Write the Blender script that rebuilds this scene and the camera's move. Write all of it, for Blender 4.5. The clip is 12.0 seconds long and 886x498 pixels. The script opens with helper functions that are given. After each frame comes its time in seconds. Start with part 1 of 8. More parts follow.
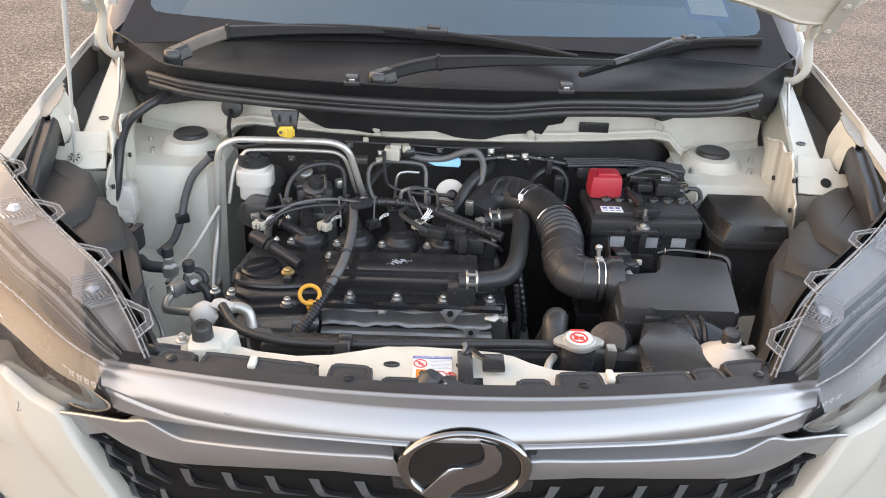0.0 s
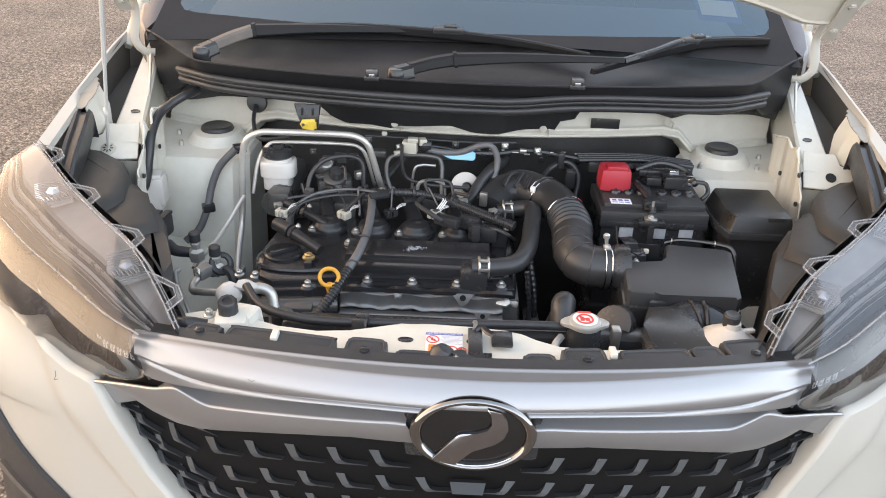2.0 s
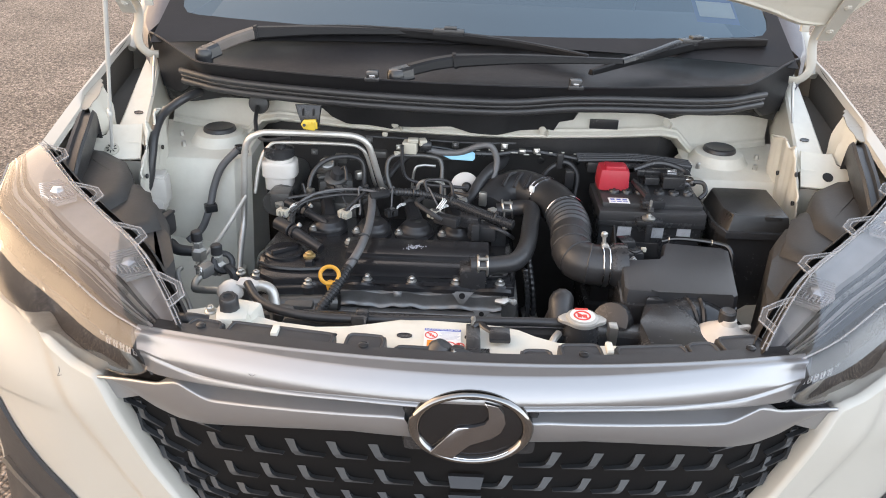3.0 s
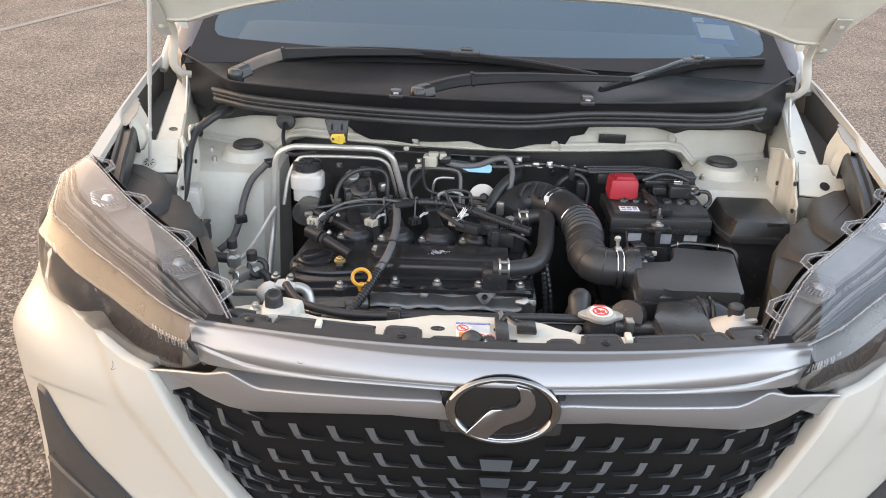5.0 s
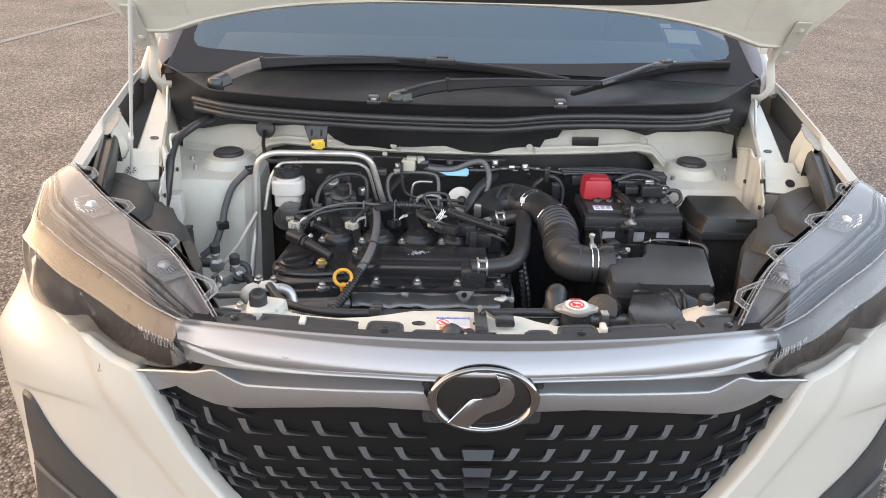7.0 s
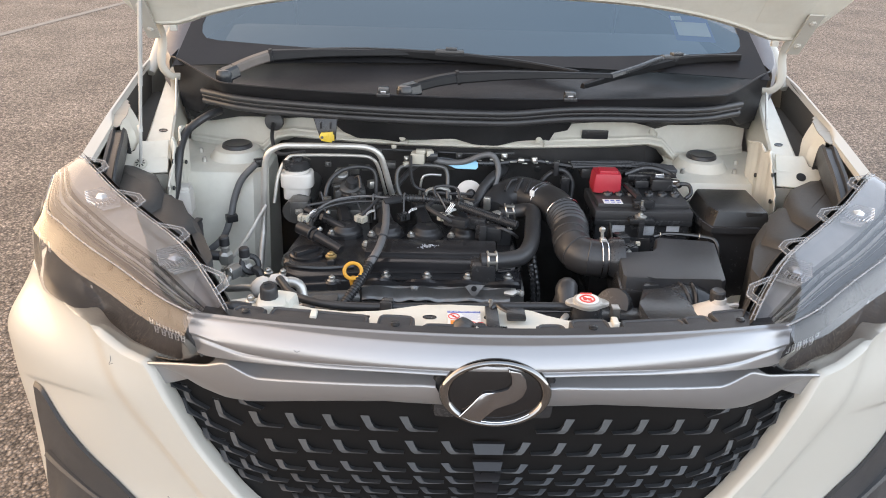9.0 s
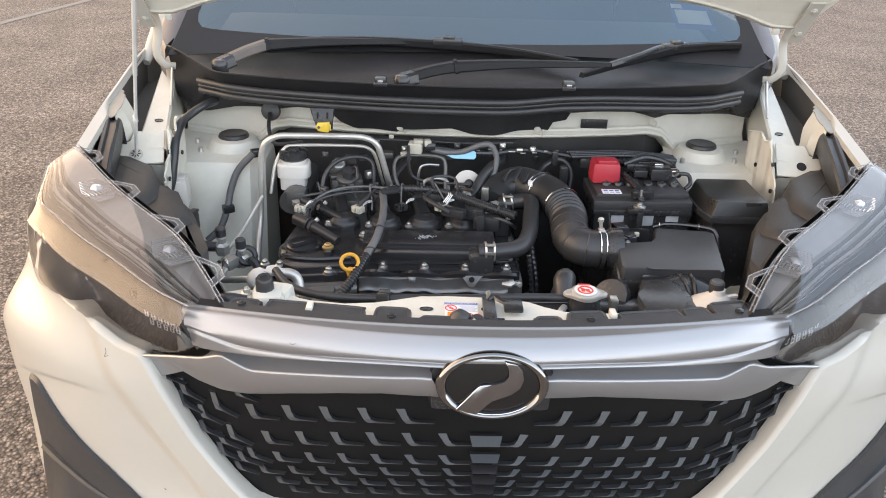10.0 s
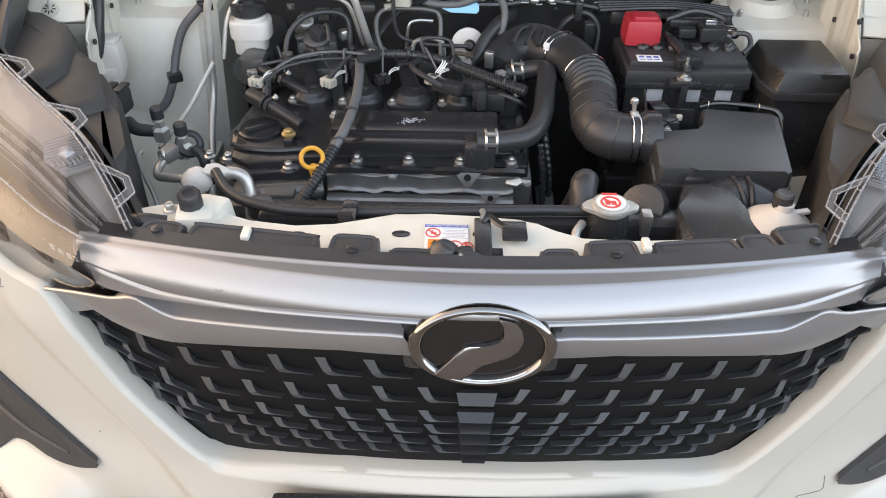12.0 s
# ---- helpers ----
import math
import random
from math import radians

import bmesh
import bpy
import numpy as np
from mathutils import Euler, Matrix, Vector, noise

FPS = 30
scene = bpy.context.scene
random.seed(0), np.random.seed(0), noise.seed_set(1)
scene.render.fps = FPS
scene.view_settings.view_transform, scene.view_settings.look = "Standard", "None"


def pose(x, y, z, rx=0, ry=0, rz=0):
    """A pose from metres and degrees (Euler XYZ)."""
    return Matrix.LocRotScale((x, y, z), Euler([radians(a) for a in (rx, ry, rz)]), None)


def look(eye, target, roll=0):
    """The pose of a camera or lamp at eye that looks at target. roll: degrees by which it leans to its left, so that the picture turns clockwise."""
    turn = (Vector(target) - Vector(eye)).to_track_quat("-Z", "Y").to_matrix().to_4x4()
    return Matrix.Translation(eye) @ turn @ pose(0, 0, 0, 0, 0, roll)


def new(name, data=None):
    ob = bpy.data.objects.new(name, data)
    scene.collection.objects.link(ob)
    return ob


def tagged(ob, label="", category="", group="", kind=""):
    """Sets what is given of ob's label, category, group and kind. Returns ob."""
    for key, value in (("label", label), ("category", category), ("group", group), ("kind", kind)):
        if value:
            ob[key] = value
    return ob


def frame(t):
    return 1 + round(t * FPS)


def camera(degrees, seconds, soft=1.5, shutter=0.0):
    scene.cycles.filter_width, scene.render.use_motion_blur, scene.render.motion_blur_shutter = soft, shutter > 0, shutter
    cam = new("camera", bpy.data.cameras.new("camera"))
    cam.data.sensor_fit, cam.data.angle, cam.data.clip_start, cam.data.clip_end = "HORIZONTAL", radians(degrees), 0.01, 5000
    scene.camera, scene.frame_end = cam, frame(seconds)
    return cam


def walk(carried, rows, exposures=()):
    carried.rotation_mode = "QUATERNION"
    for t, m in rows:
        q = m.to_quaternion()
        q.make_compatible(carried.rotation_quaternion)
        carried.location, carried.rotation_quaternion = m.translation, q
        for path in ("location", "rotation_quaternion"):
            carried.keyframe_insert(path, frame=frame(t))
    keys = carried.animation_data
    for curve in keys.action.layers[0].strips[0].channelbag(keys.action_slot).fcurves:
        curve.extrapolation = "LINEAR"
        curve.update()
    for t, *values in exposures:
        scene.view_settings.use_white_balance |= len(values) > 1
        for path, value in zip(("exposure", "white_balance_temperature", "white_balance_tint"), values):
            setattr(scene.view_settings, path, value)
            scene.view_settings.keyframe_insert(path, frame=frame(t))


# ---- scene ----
cam = camera(59.0, 12.0, soft=1.0)
PATH = [
    (0, (-0.052, 0.004, 1.464), (-0.008, 1.765, 0.518), 2.6),
    (0.5, (-0.052, -0.023, 1.46), (-0.024, 1.741, 0.519), 2.6),
    (1, (-0.051, -0.045, 1.458), (-0.036, 1.723, 0.522), 2.6),
    (1.5, (-0.05, -0.058, 1.457), (-0.045, 1.711, 0.524), 2.6),
    (2, (-0.042, -0.064, 1.46), (-0.048, 1.706, 0.529), 2.4),
    (2.5, (-0.038, -0.075, 1.459), (-0.052, 1.698, 0.532), 2.2),
    (4.3, (-0.026, -0.126, 1.453), (-0.044, 1.664, 0.561), 2.3),
    (4.5, (-0.043, -0.144, 1.456), (-0.059, 1.649, 0.572), 2.3),
    (5, (-0.086, -0.18, 1.458), (-0.09, 1.626, 0.599), 2.1),
    (5.5, (-0.094, -0.192, 1.452), (-0.076, 1.623, 0.614), 2.0),
    (6, (-0.091, -0.205, 1.447), (-0.053, 1.617, 0.624), 1.8),
    (6.5, (-0.089, -0.221, 1.449), (-0.042, 1.602, 0.629), 1.8),
    (7, (-0.085, -0.224, 1.449), (-0.038, 1.597, 0.624), 1.7),
    (9, (-0.096, -0.22, 1.45), (-0.059, 1.593, 0.606), 1.7),
    (9.5, (-0.093, -0.218, 1.451), (-0.055, 1.591, 0.6), 1.7),
    (10, (-0.09, -0.21, 1.449), (-0.054, 1.591, 0.58), 1.6),
    (10.5, (-0.084, -0.187, 1.447), (-0.054, 1.595, 0.54), 1.5),
    (11, (-0.071, -0.133, 1.443), (-0.057, 1.611, 0.464), 1.5),
    (11.5, (-0.032, -0.051, 1.426), (-0.038, 1.627, 0.338), 1.2),
    (11.6, (-0.030, -0.032, 1.419), (-0.033, 1.637, 0.306), 1.1),
    (11.7, (-0.030, -0.007, 1.411), (-0.031, 1.647, 0.269), 1.1),
    (11.8, (-0.030, 0.025, 1.406), (-0.032, 1.657, 0.234), 1.0),
    (11.9, (-0.034, 0.059, 1.400), (-0.038, 1.667, 0.202), 1.0),
    (12, (-0.038, 0.101, 1.396), (-0.046, 1.677, 0.165), 1.0),
]
walk(cam, [(t, look(eye, target, roll)) for t, eye, target, roll in PATH], exposures=((0, 1.84), (2.7, 1.84), (4.5, 1.78), (10.5, 1.76), (12, 1.75)))

# ---- world and light ----
SUN_AZ, SUN_EL = radians(290.0), radians(14.0)
world = bpy.data.worlds.new("evening_sky")
scene.world = world
world.use_nodes = True
wn, wl = world.node_tree.nodes, world.node_tree.links
wn.clear()
sky = wn.new("ShaderNodeTexSky")
sky.sky_type = "NISHITA"
sky.sun_disc = False
sky.sun_elevation, sky.sun_rotation = SUN_EL, SUN_AZ
sky.air_density, sky.dust_density, sky.ozone_density = 1.0, 0.6, 1.0
bg = wn.new("ShaderNodeBackground")
bg.inputs["Strength"].default_value = 0.03
wo = wn.new("ShaderNodeOutputWorld")
wl.new(sky.outputs["Color"], bg.inputs["Color"])
# thin cloud: pale at the horizon, bluer overhead, with broad soft drifts
dome = wn.new("ShaderNodeTexCoord")
height = wn.new("ShaderNodeSeparateXYZ")
wl.new(dome.outputs["Generated"], height.inputs[0])
tone = wn.new("ShaderNodeMix")
tone.data_type = "RGBA"
tone.inputs["A"].default_value = (0.955, 0.97, 1.0, 1)
tone.inputs["B"].default_value = (0.74, 0.90, 1.14, 1)
wl.new(height.outputs["Z"], tone.inputs["Factor"])
drift = wn.new("ShaderNodeTexNoise")
drift.inputs["Scale"].default_value, drift.inputs["Detail"].default_value = 2.2, 4
wl.new(dome.outputs["Generated"], drift.inputs["Vector"])
thick = wn.new("ShaderNodeMapRange")
thick.inputs["From Min"].default_value, thick.inputs["From Max"].default_value = 0.3, 0.7
thick.inputs["To Min"].default_value, thick.inputs["To Max"].default_value = 0.80, 1.20
wl.new(drift.outputs["Fac"], thick.inputs["Value"])
grade = wn.new("ShaderNodeMapRange")
grade.inputs["From Min"].default_value, grade.inputs["From Max"].default_value = 0.0, 1.0
grade.inputs["To Min"].default_value, grade.inputs["To Max"].default_value = 1.07, 0.32
wl.new(height.outputs["Z"], grade.inputs["Value"])
power = wn.new("ShaderNodeMath")
power.operation = "MULTIPLY"
wl.new(grade.outputs["Result"], power.inputs[0])
wl.new(thick.outputs["Result"], power.inputs[1])
cloud = wn.new("ShaderNodeBackground")
wl.new(power.outputs[0], cloud.inputs["Strength"])
# evening glow round the low sun
toward = wn.new("ShaderNodeVectorMath")
toward.operation = "DOT_PRODUCT"
toward.inputs[1].default_value = (math.sin(SUN_AZ) * math.cos(radians(10)), math.cos(SUN_AZ) * math.cos(radians(10)), math.sin(radians(10)))
wl.new(dome.outputs["Generated"], toward.inputs[0])
floor0 = wn.new("ShaderNodeMath")
floor0.operation = "MAXIMUM"
floor0.inputs[1].default_value = 0.0
wl.new(toward.outputs["Value"], floor0.inputs[0])
fall = wn.new("ShaderNodeMath")
fall.operation = "POWER"
fall.inputs[1].default_value = 2.5
wl.new(floor0.outputs[0], fall.inputs[0])
amount = wn.new("ShaderNodeMath")
amount.operation = "MULTIPLY"
amount.inputs[1].default_value = 0.62
wl.new(fall.outputs[0], amount.inputs[0])
# the veil itself turns golden on that side
spread = wn.new("ShaderNodeMath")
spread.operation = "POWER"
spread.inputs[1].default_value = 1.0
wl.new(floor0.outputs[0], spread.inputs[0])
gild = wn.new("ShaderNodeMix")
gild.data_type = "RGBA"
gild.inputs["B"].default_value = (0.88, 0.63, 0.38, 1)
wl.new(spread.outputs[0], gild.inputs["Factor"])
wl.new(tone.outputs["Result"], gild.inputs["A"])
wl.new(gild.outputs["Result"], cloud.inputs["Color"])
glow = wn.new("ShaderNodeBackground")
glow.inputs["Color"].default_value = (1.0, 0.52, 0.22, 1)
wl.new(amount.outputs[0], glow.inputs["Strength"])
veil = wn.new("ShaderNodeAddShader")
wl.new(bg.outputs["Background"], veil.inputs[0])
wl.new(cloud.outputs["Background"], veil.inputs[1])
evening = wn.new("ShaderNodeAddShader")
wl.new(veil.outputs["Shader"], evening.inputs[0])
wl.new(glow.outputs["Background"], evening.inputs[1])
wl.new(evening.outputs["Shader"], wo.inputs["Surface"])
sun_data = bpy.data.lights.new("sun", "SUN")
sun_data.energy, sun_data.angle, sun_data.color = 0.36, radians(75), (1.0, 0.76, 0.52)
sun = new("sun", sun_data)
sun_dir = Vector((math.sin(SUN_AZ) * math.cos(SUN_EL), math.cos(SUN_AZ) * math.cos(SUN_EL), math.sin(SUN_EL)))
sun.matrix_world = look(sun_dir * 50, (0, 0, 0))

# ---- materials ----


def mat(name, color, rough=0.5, metal=0.0, vary=0.12, scale=8.0, bump=0.0, bump_scale=200.0, coat=0.0, dirt=0.0, dirt_color=(0.25, 0.2, 0.15), spec=0.5, rvary=0.1, per_object=0.0):
    """A surface with variation at two scales, fine relief and, where asked for, a layer of dust."""
    m = bpy.data.materials.new(name)
    m.use_nodes = True
    nt = m.node_tree
    n, l = nt.nodes, nt.links
    b = n["Principled BSDF"]
    b.inputs["Metallic"].default_value = metal
    b.inputs["Specular IOR Level"].default_value = spec
    b.inputs["Coat Weight"].default_value = coat
    b.inputs["Coat Roughness"].default_value = 0.06
    co = n.new("ShaderNodeTexCoord")
    big = n.new("ShaderNodeTexNoise")
    big.inputs["Scale"].default_value = scale
    big.inputs["Detail"].default_value = 5
    small = n.new("ShaderNodeTexNoise")
    small.inputs["Scale"].default_value = scale * 14
    small.inputs["Detail"].default_value = 3
    l.new(co.outputs["Object"], big.inputs["Vector"])
    l.new(co.outputs["Object"], small.inputs["Vector"])
    add = n.new("ShaderNodeMath")
    add.operation = "MULTIPLY_ADD"
    l.new(small.outputs["Fac"], add.inputs[0])
    add.inputs[1].default_value = 0.4
    l.new(big.outputs["Fac"], add.inputs[2])
    rng = n.new("ShaderNodeMapRange")
    rng.inputs["From Min"].default_value, rng.inputs["From Max"].default_value = 0.35, 1.05
    rng.inputs["To Min"].default_value, rng.inputs["To Max"].default_value = 1 - vary, 1 + vary
    l.new(add.outputs[0], rng.inputs["Value"])
    mul = n.new("ShaderNodeVectorMath")
    mul.operation = "SCALE"
    mul.inputs[0].default_value = color
    l.new(rng.outputs["Result"], mul.inputs["Scale"])
    col = mul.outputs["Vector"]
    if per_object:
        info = n.new("ShaderNodeObjectInfo")
        pr = n.new("ShaderNodeMapRange")
        pr.inputs["To Min"].default_value, pr.inputs["To Max"].default_value = 1 - per_object, 1 + per_object
        l.new(info.outputs["Random"], pr.inputs["Value"])
        m2 = n.new("ShaderNodeVectorMath")
        m2.operation = "SCALE"
        l.new(col, m2.inputs[0])
        l.new(pr.outputs["Result"], m2.inputs["Scale"])
        col = m2.outputs["Vector"]
    if dirt:
        spots = n.new("ShaderNodeTexNoise")
        spots.inputs["Scale"].default_value = scale * 2.3
        spots.inputs["Detail"].default_value = 8
        spots.inputs["Roughness"].default_value = 0.7
        l.new(co.outputs["Object"], spots.inputs["Vector"])
        dr = n.new("ShaderNodeMapRange")
        dr.inputs["From Min"].default_value, dr.inputs["From Max"].default_value = 0.42, 0.75
        dr.inputs["To Min"].default_value, dr.inputs["To Max"].default_value = 0.0, dirt
        l.new(spots.outputs["Fac"], dr.inputs["Value"])
        mix = n.new("ShaderNodeMix")
        mix.data_type = "RGBA"
        l.new(dr.outputs["Result"], mix.inputs["Factor"])
        l.new(col, mix.inputs["A"])
        mix.inputs["B"].default_value = (*dirt_color, 1)
        col = mix.outputs["Result"]
    l.new(col, b.inputs["Base Color"])
    rr = n.new("ShaderNodeMapRange")
    rr.inputs["From Min"].default_value, rr.inputs["From Max"].default_value = 0.35, 1.05
    rr.inputs["To Min"].default_value, rr.inputs["To Max"].default_value = max(0.02, rough - rvary), min(1, rough + rvary)
    l.new(add.outputs[0], rr.inputs["Value"])
    l.new(rr.outputs["Result"], b.inputs["Roughness"])
    if bump:
        bn = n.new("ShaderNodeTexNoise")
        bn.inputs["Scale"].default_value = bump_scale
        bn.inputs["Detail"].default_value = 4
        l.new(co.outputs["Object"], bn.inputs["Vector"])
        bp = n.new("ShaderNodeBump")
        bp.inputs["Strength"].default_value = bump
        bp.inputs["Distance"].default_value = 0.002
        l.new(bn.outputs["Fac"], bp.inputs["Height"])
        l.new(bp.outputs["Normal"], b.inputs["Normal"])
    return m


def clear(name, tint, ior=1.5, rough=0.02, gloss=(1, 1, 1)):
    """Thin clear sheet: lets light through, and mirrors at a flat angle."""
    m = bpy.data.materials.new(name)
    m.use_nodes = True
    n, l = m.node_tree.nodes, m.node_tree.links
    n.clear()
    out = n.new("ShaderNodeOutputMaterial")
    mix = n.new("ShaderNodeMixShader")
    tr = n.new("ShaderNodeBsdfTransparent")
    tr.inputs["Color"].default_value = (*tint, 1)
    gl = n.new("ShaderNodeBsdfGlossy")
    gl.inputs["Roughness"].default_value = rough
    gl.inputs["Color"].default_value = (*gloss, 1)
    fr = n.new("ShaderNodeFresnel")
    fr.inputs["IOR"].default_value = ior
    l.new(fr.outputs["Fac"], mix.inputs["Fac"])
    l.new(tr.outputs["BSDF"], mix.inputs[1])
    l.new(gl.outputs["BSDF"], mix.inputs[2])
    l.new(mix.outputs["Shader"], out.inputs["Surface"])
    return m


PAINT = mat("white_paint", (0.450, 0.433, 0.388), 0.38, 0, 0.03, 3, coat=0.3, dirt=0.06, dirt_color=(0.45, 0.38, 0.3))
BAYPAINT = mat("bay_paint", (0.67, 0.65, 0.575), 0.42, 0, 0.05, 6, bump=0.05, bump_scale=90, dirt=0.22, dirt_color=(0.36, 0.32, 0.26))
# the body's white paint darkened to stand for shade, with some dust over it
SHADEDPAINT = mat("dusty_shaded_paint", (0.30, 0.285, 0.25), 0.55, 0, 0.08, 12, dirt=0.3, dirt_color=(0.22, 0.19, 0.15))
SILVER = mat("silver_paint", (0.345, 0.345, 0.352), 0.38, 0.75, 0.03, 4, coat=0.15, rvary=0.04)
DULLSILVER = mat("satin_silver", (0.52, 0.52, 0.53), 0.38, 0.6, 0.04, 5)
CHROME = mat("chrome", (0.80, 0.80, 0.82), 0.08, 1.0, 0.03, 10, rvary=0.04)
DARKCHROME = mat("dark_chrome", (0.30, 0.30, 0.31), 0.16, 1.0, 0.05, 10)
DUSTALU = mat("dusty_cast_metal", (0.15, 0.147, 0.142), 0.5, 0.25, 0.2, 25, bump=0.3, bump_scale=120, dirt=0.4, dirt_color=(0.20, 0.18, 0.16))
STEEL = mat("zinc_steel", (0.62, 0.61, 0.58), 0.34, 0.9, 0.12, 40, dirt=0.15)
ALU = mat("aluminium_pipe", (0.58, 0.565, 0.53), 0.38, 0.6, 0.08, 25, bump=0.1, bump_scale=150, dirt=0.15)
CASTALU = mat("cast_aluminium", (0.11, 0.11, 0.108), 0.38, 0.45, 0.15, 20, bump=0.3, bump_scale=120, dirt=0.35, dirt_color=(0.16, 0.14, 0.12))
ALUDULL = mat("dull_aluminium", (0.30, 0.30, 0.29), 0.45, 0.5, 0.12, 25, bump=0.2, bump_scale=140, dirt=0.2)
PLASTIC = mat("black_plastic", (0.030, 0.0305, 0.0325), 0.24, 0, 0.25, 12, bump=0.10, bump_scale=350, dirt=0.08, dirt_color=(0.06, 0.057, 0.053))
GRAINED = mat("grained_plastic", (0.036, 0.036, 0.038), 0.46, 0, 0.15, 10, bump=0.2, bump_scale=500, dirt=0.10, dirt_color=(0.08, 0.077, 0.073))
AIRLID = mat("air_box_lid", (0.040, 0.041, 0.044), 0.36, 0, 0.10, 8, bump=0.10, bump_scale=500, dirt=0.10, dirt_color=(0.08, 0.077, 0.073))
GASKET = mat("dusty_gasket", (0.13, 0.125, 0.135), 0.45, 0, 0.15, 9, bump=0.1, bump_scale=200, dirt=0.25, dirt_color=(0.20, 0.18, 0.16))
COVERBLACK = mat("cover_plastic", (0.021, 0.021, 0.023), 0.20, 0, 0.2, 9, bump=0.06, bump_scale=160, dirt=0.06, dirt_color=(0.06, 0.057, 0.053), rvary=0.08)
SATINBLACK = mat("satin_black", (0.020, 0.020, 0.022), 0.30, 0, 0.1, 8)
WIPERMAT = mat("wiper_black", (0.014, 0.014, 0.015), 0.50, 0, 0.15, 20, spec=0.25)
FUSELID = mat("fuse_lid", (0.018, 0.018, 0.018), 0.34, 0, 0.2, 10, bump=0.1, bump_scale=300, dirt=0.25, dirt_color=(0.06, 0.055, 0.05))
COWLMAT = mat("cowl_plastic", (0.016, 0.016, 0.018), 0.46, 0, 0.12, 6, spec=0.30, bump=0.15, bump_scale=420, dirt=0.08, dirt_color=(0.08, 0.077, 0.073))
GLOSSBLACK = mat("gloss_black", (0.007, 0.007, 0.008), 0.22, 0, 0.1, 8, coat=0.5)
RUBBER = mat("black_rubber", (0.034, 0.034, 0.036), 0.38, 0, 0.2, 15, bump=0.12, bump_scale=250, dirt=0.12, dirt_color=(0.08, 0.077, 0.07))
TAPE = mat("grey_loom_tape", (0.115, 0.115, 0.118), 0.5, 0, 0.2, 40, bump=0.25, bump_scale=120)
FELT = mat("dark_insulation", (0.032, 0.031, 0.031), 0.95, 0, 0.3, 30, bump=0.5, bump_scale=300)
MILKY = mat("milky_plastic", (0.62, 0.59, 0.55), 0.40, 0, 0.06, 12, dirt=0.10)
WHITEPL = mat("white_plastic", (0.48, 0.46, 0.39), 0.45, 0, 0.06, 30, dirt=0.15)
RED = mat("red_plastic", (0.38, 0.022, 0.038), 0.45, 0, 0.1, 12, dirt=0.14, dirt_color=(0.4, 0.2, 0.16))
YELLOW = mat("yellow_plastic", (0.60, 0.43, 0.045), 0.42, 0, 0.08, 20)
ORANGE = mat("amber_plastic", (0.70, 0.36, 0.04), 0.42, 0, 0.08, 20)
GLOSSCOIL = mat("coil_plastic", (0.026, 0.026, 0.028), 0.34, 0, 0.15, 15, bump=0.08, bump_scale=300)
BRASS = mat("yellow_zinc", (0.62, 0.46, 0.22), 0.36, 0.85, 0.12, 30)
BLUEPL = mat("blue_connector", (0.25, 0.52, 0.70), 0.42, 0, 0.06, 20)
PAPER = mat("label_white", (0.80, 0.80, 0.78), 0.5, 0, 0.03, 20)
PAPERBLUE = mat("label_blue", (0.10, 0.14, 0.42), 0.5, 0, 0.05, 20)
PAPERRED = mat("label_red", (0.60, 0.06, 0.05), 0.5, 0, 0.05, 20)
PAPERORANGE = mat("label_orange", (0.80, 0.26, 0.03), 0.5, 0, 0.05, 20)
PAPERGREY = mat("label_grey", (0.50, 0.52, 0.58), 0.5, 0, 0.05, 20)
LAMPBLACK = mat("lamp_bezel", (0.045, 0.045, 0.048), 0.40, 0.0, 0.1, 20)
LAMPGREY = mat("lamp_reflector_trim", (0.34, 0.34, 0.355), 0.22, 0.9, 0.0, 20, rvary=0.0)
LAMPSATIN = mat("lamp_satin_trim", (0.46, 0.44, 0.425), 0.40, 0.2, 0.08, 60)
FOAMGREY = mat("grey_foam", (0.085, 0.079, 0.072), 0.9, 0, 0.2, 12, bump=0.3, bump_scale=260)
HEADPLATE = mat("dull_head_plate", (0.23, 0.23, 0.23), 0.40, 0.55, 0.2, 22, bump=0.25, bump_scale=90, dirt=0.3, dirt_color=(0.16, 0.15, 0.14))
STRIPCHROME = mat("lamp_strip_chrome", (0.06, 0.05, 0.04), 0.28, 0.6, 0.05, 30, rvary=0.03)
LAMPBACK = mat("lamp_back_plastic", (0.038, 0.036, 0.035), 0.60, 0, 0.15, 10, bump=0.2, bump_scale=300, dirt=0.15, dirt_color=(0.10, 0.09, 0.08))
SHIELD = mat("shield_plastic", (0.040, 0.040, 0.043), 0.48, 0, 0.12, 10, bump=0.12, bump_scale=400, dirt=0.12, dirt_color=(0.11, 0.105, 0.10))
WEATHERED = mat("weathered_arm", (0.12, 0.100, 0.085), 0.55, 0, 0.2, 40)
RODGREY = mat("rod_paint", (0.55, 0.54, 0.51), 0.4, 0.2, 0.08, 30)
RINGCHROME = mat("badge_ring_chrome", (0.27, 0.265, 0.26), 0.06, 1.0, 0.05, 20)
CLEARLENS = clear("clear_lens", (0.90, 0.90, 0.92), 1.72, 0.015)
TABLENS = mat("clear_tab", (0.62, 0.62, 0.63), 0.18, 0, 0.05, 30)
TABLENS.node_tree.nodes["Principled BSDF"].inputs["Alpha"].default_value = 0.07
TABRIM = mat("clear_tab_edge", (0.42, 0.42, 0.43), 0.2, 0, 0.05, 30)
TABRIM.node_tree.nodes["Principled BSDF"].inputs["Alpha"].default_value = 0.34
LEVELW = mat("level_window", (0.50, 0.52, 0.55), 0.3, 0, 0.2, 30, dirt=0.3)
GLASS = clear("windscreen_glass", (0.42, 0.46, 0.47), 2.75, 0.01, (0.70, 0.88, 1.0))
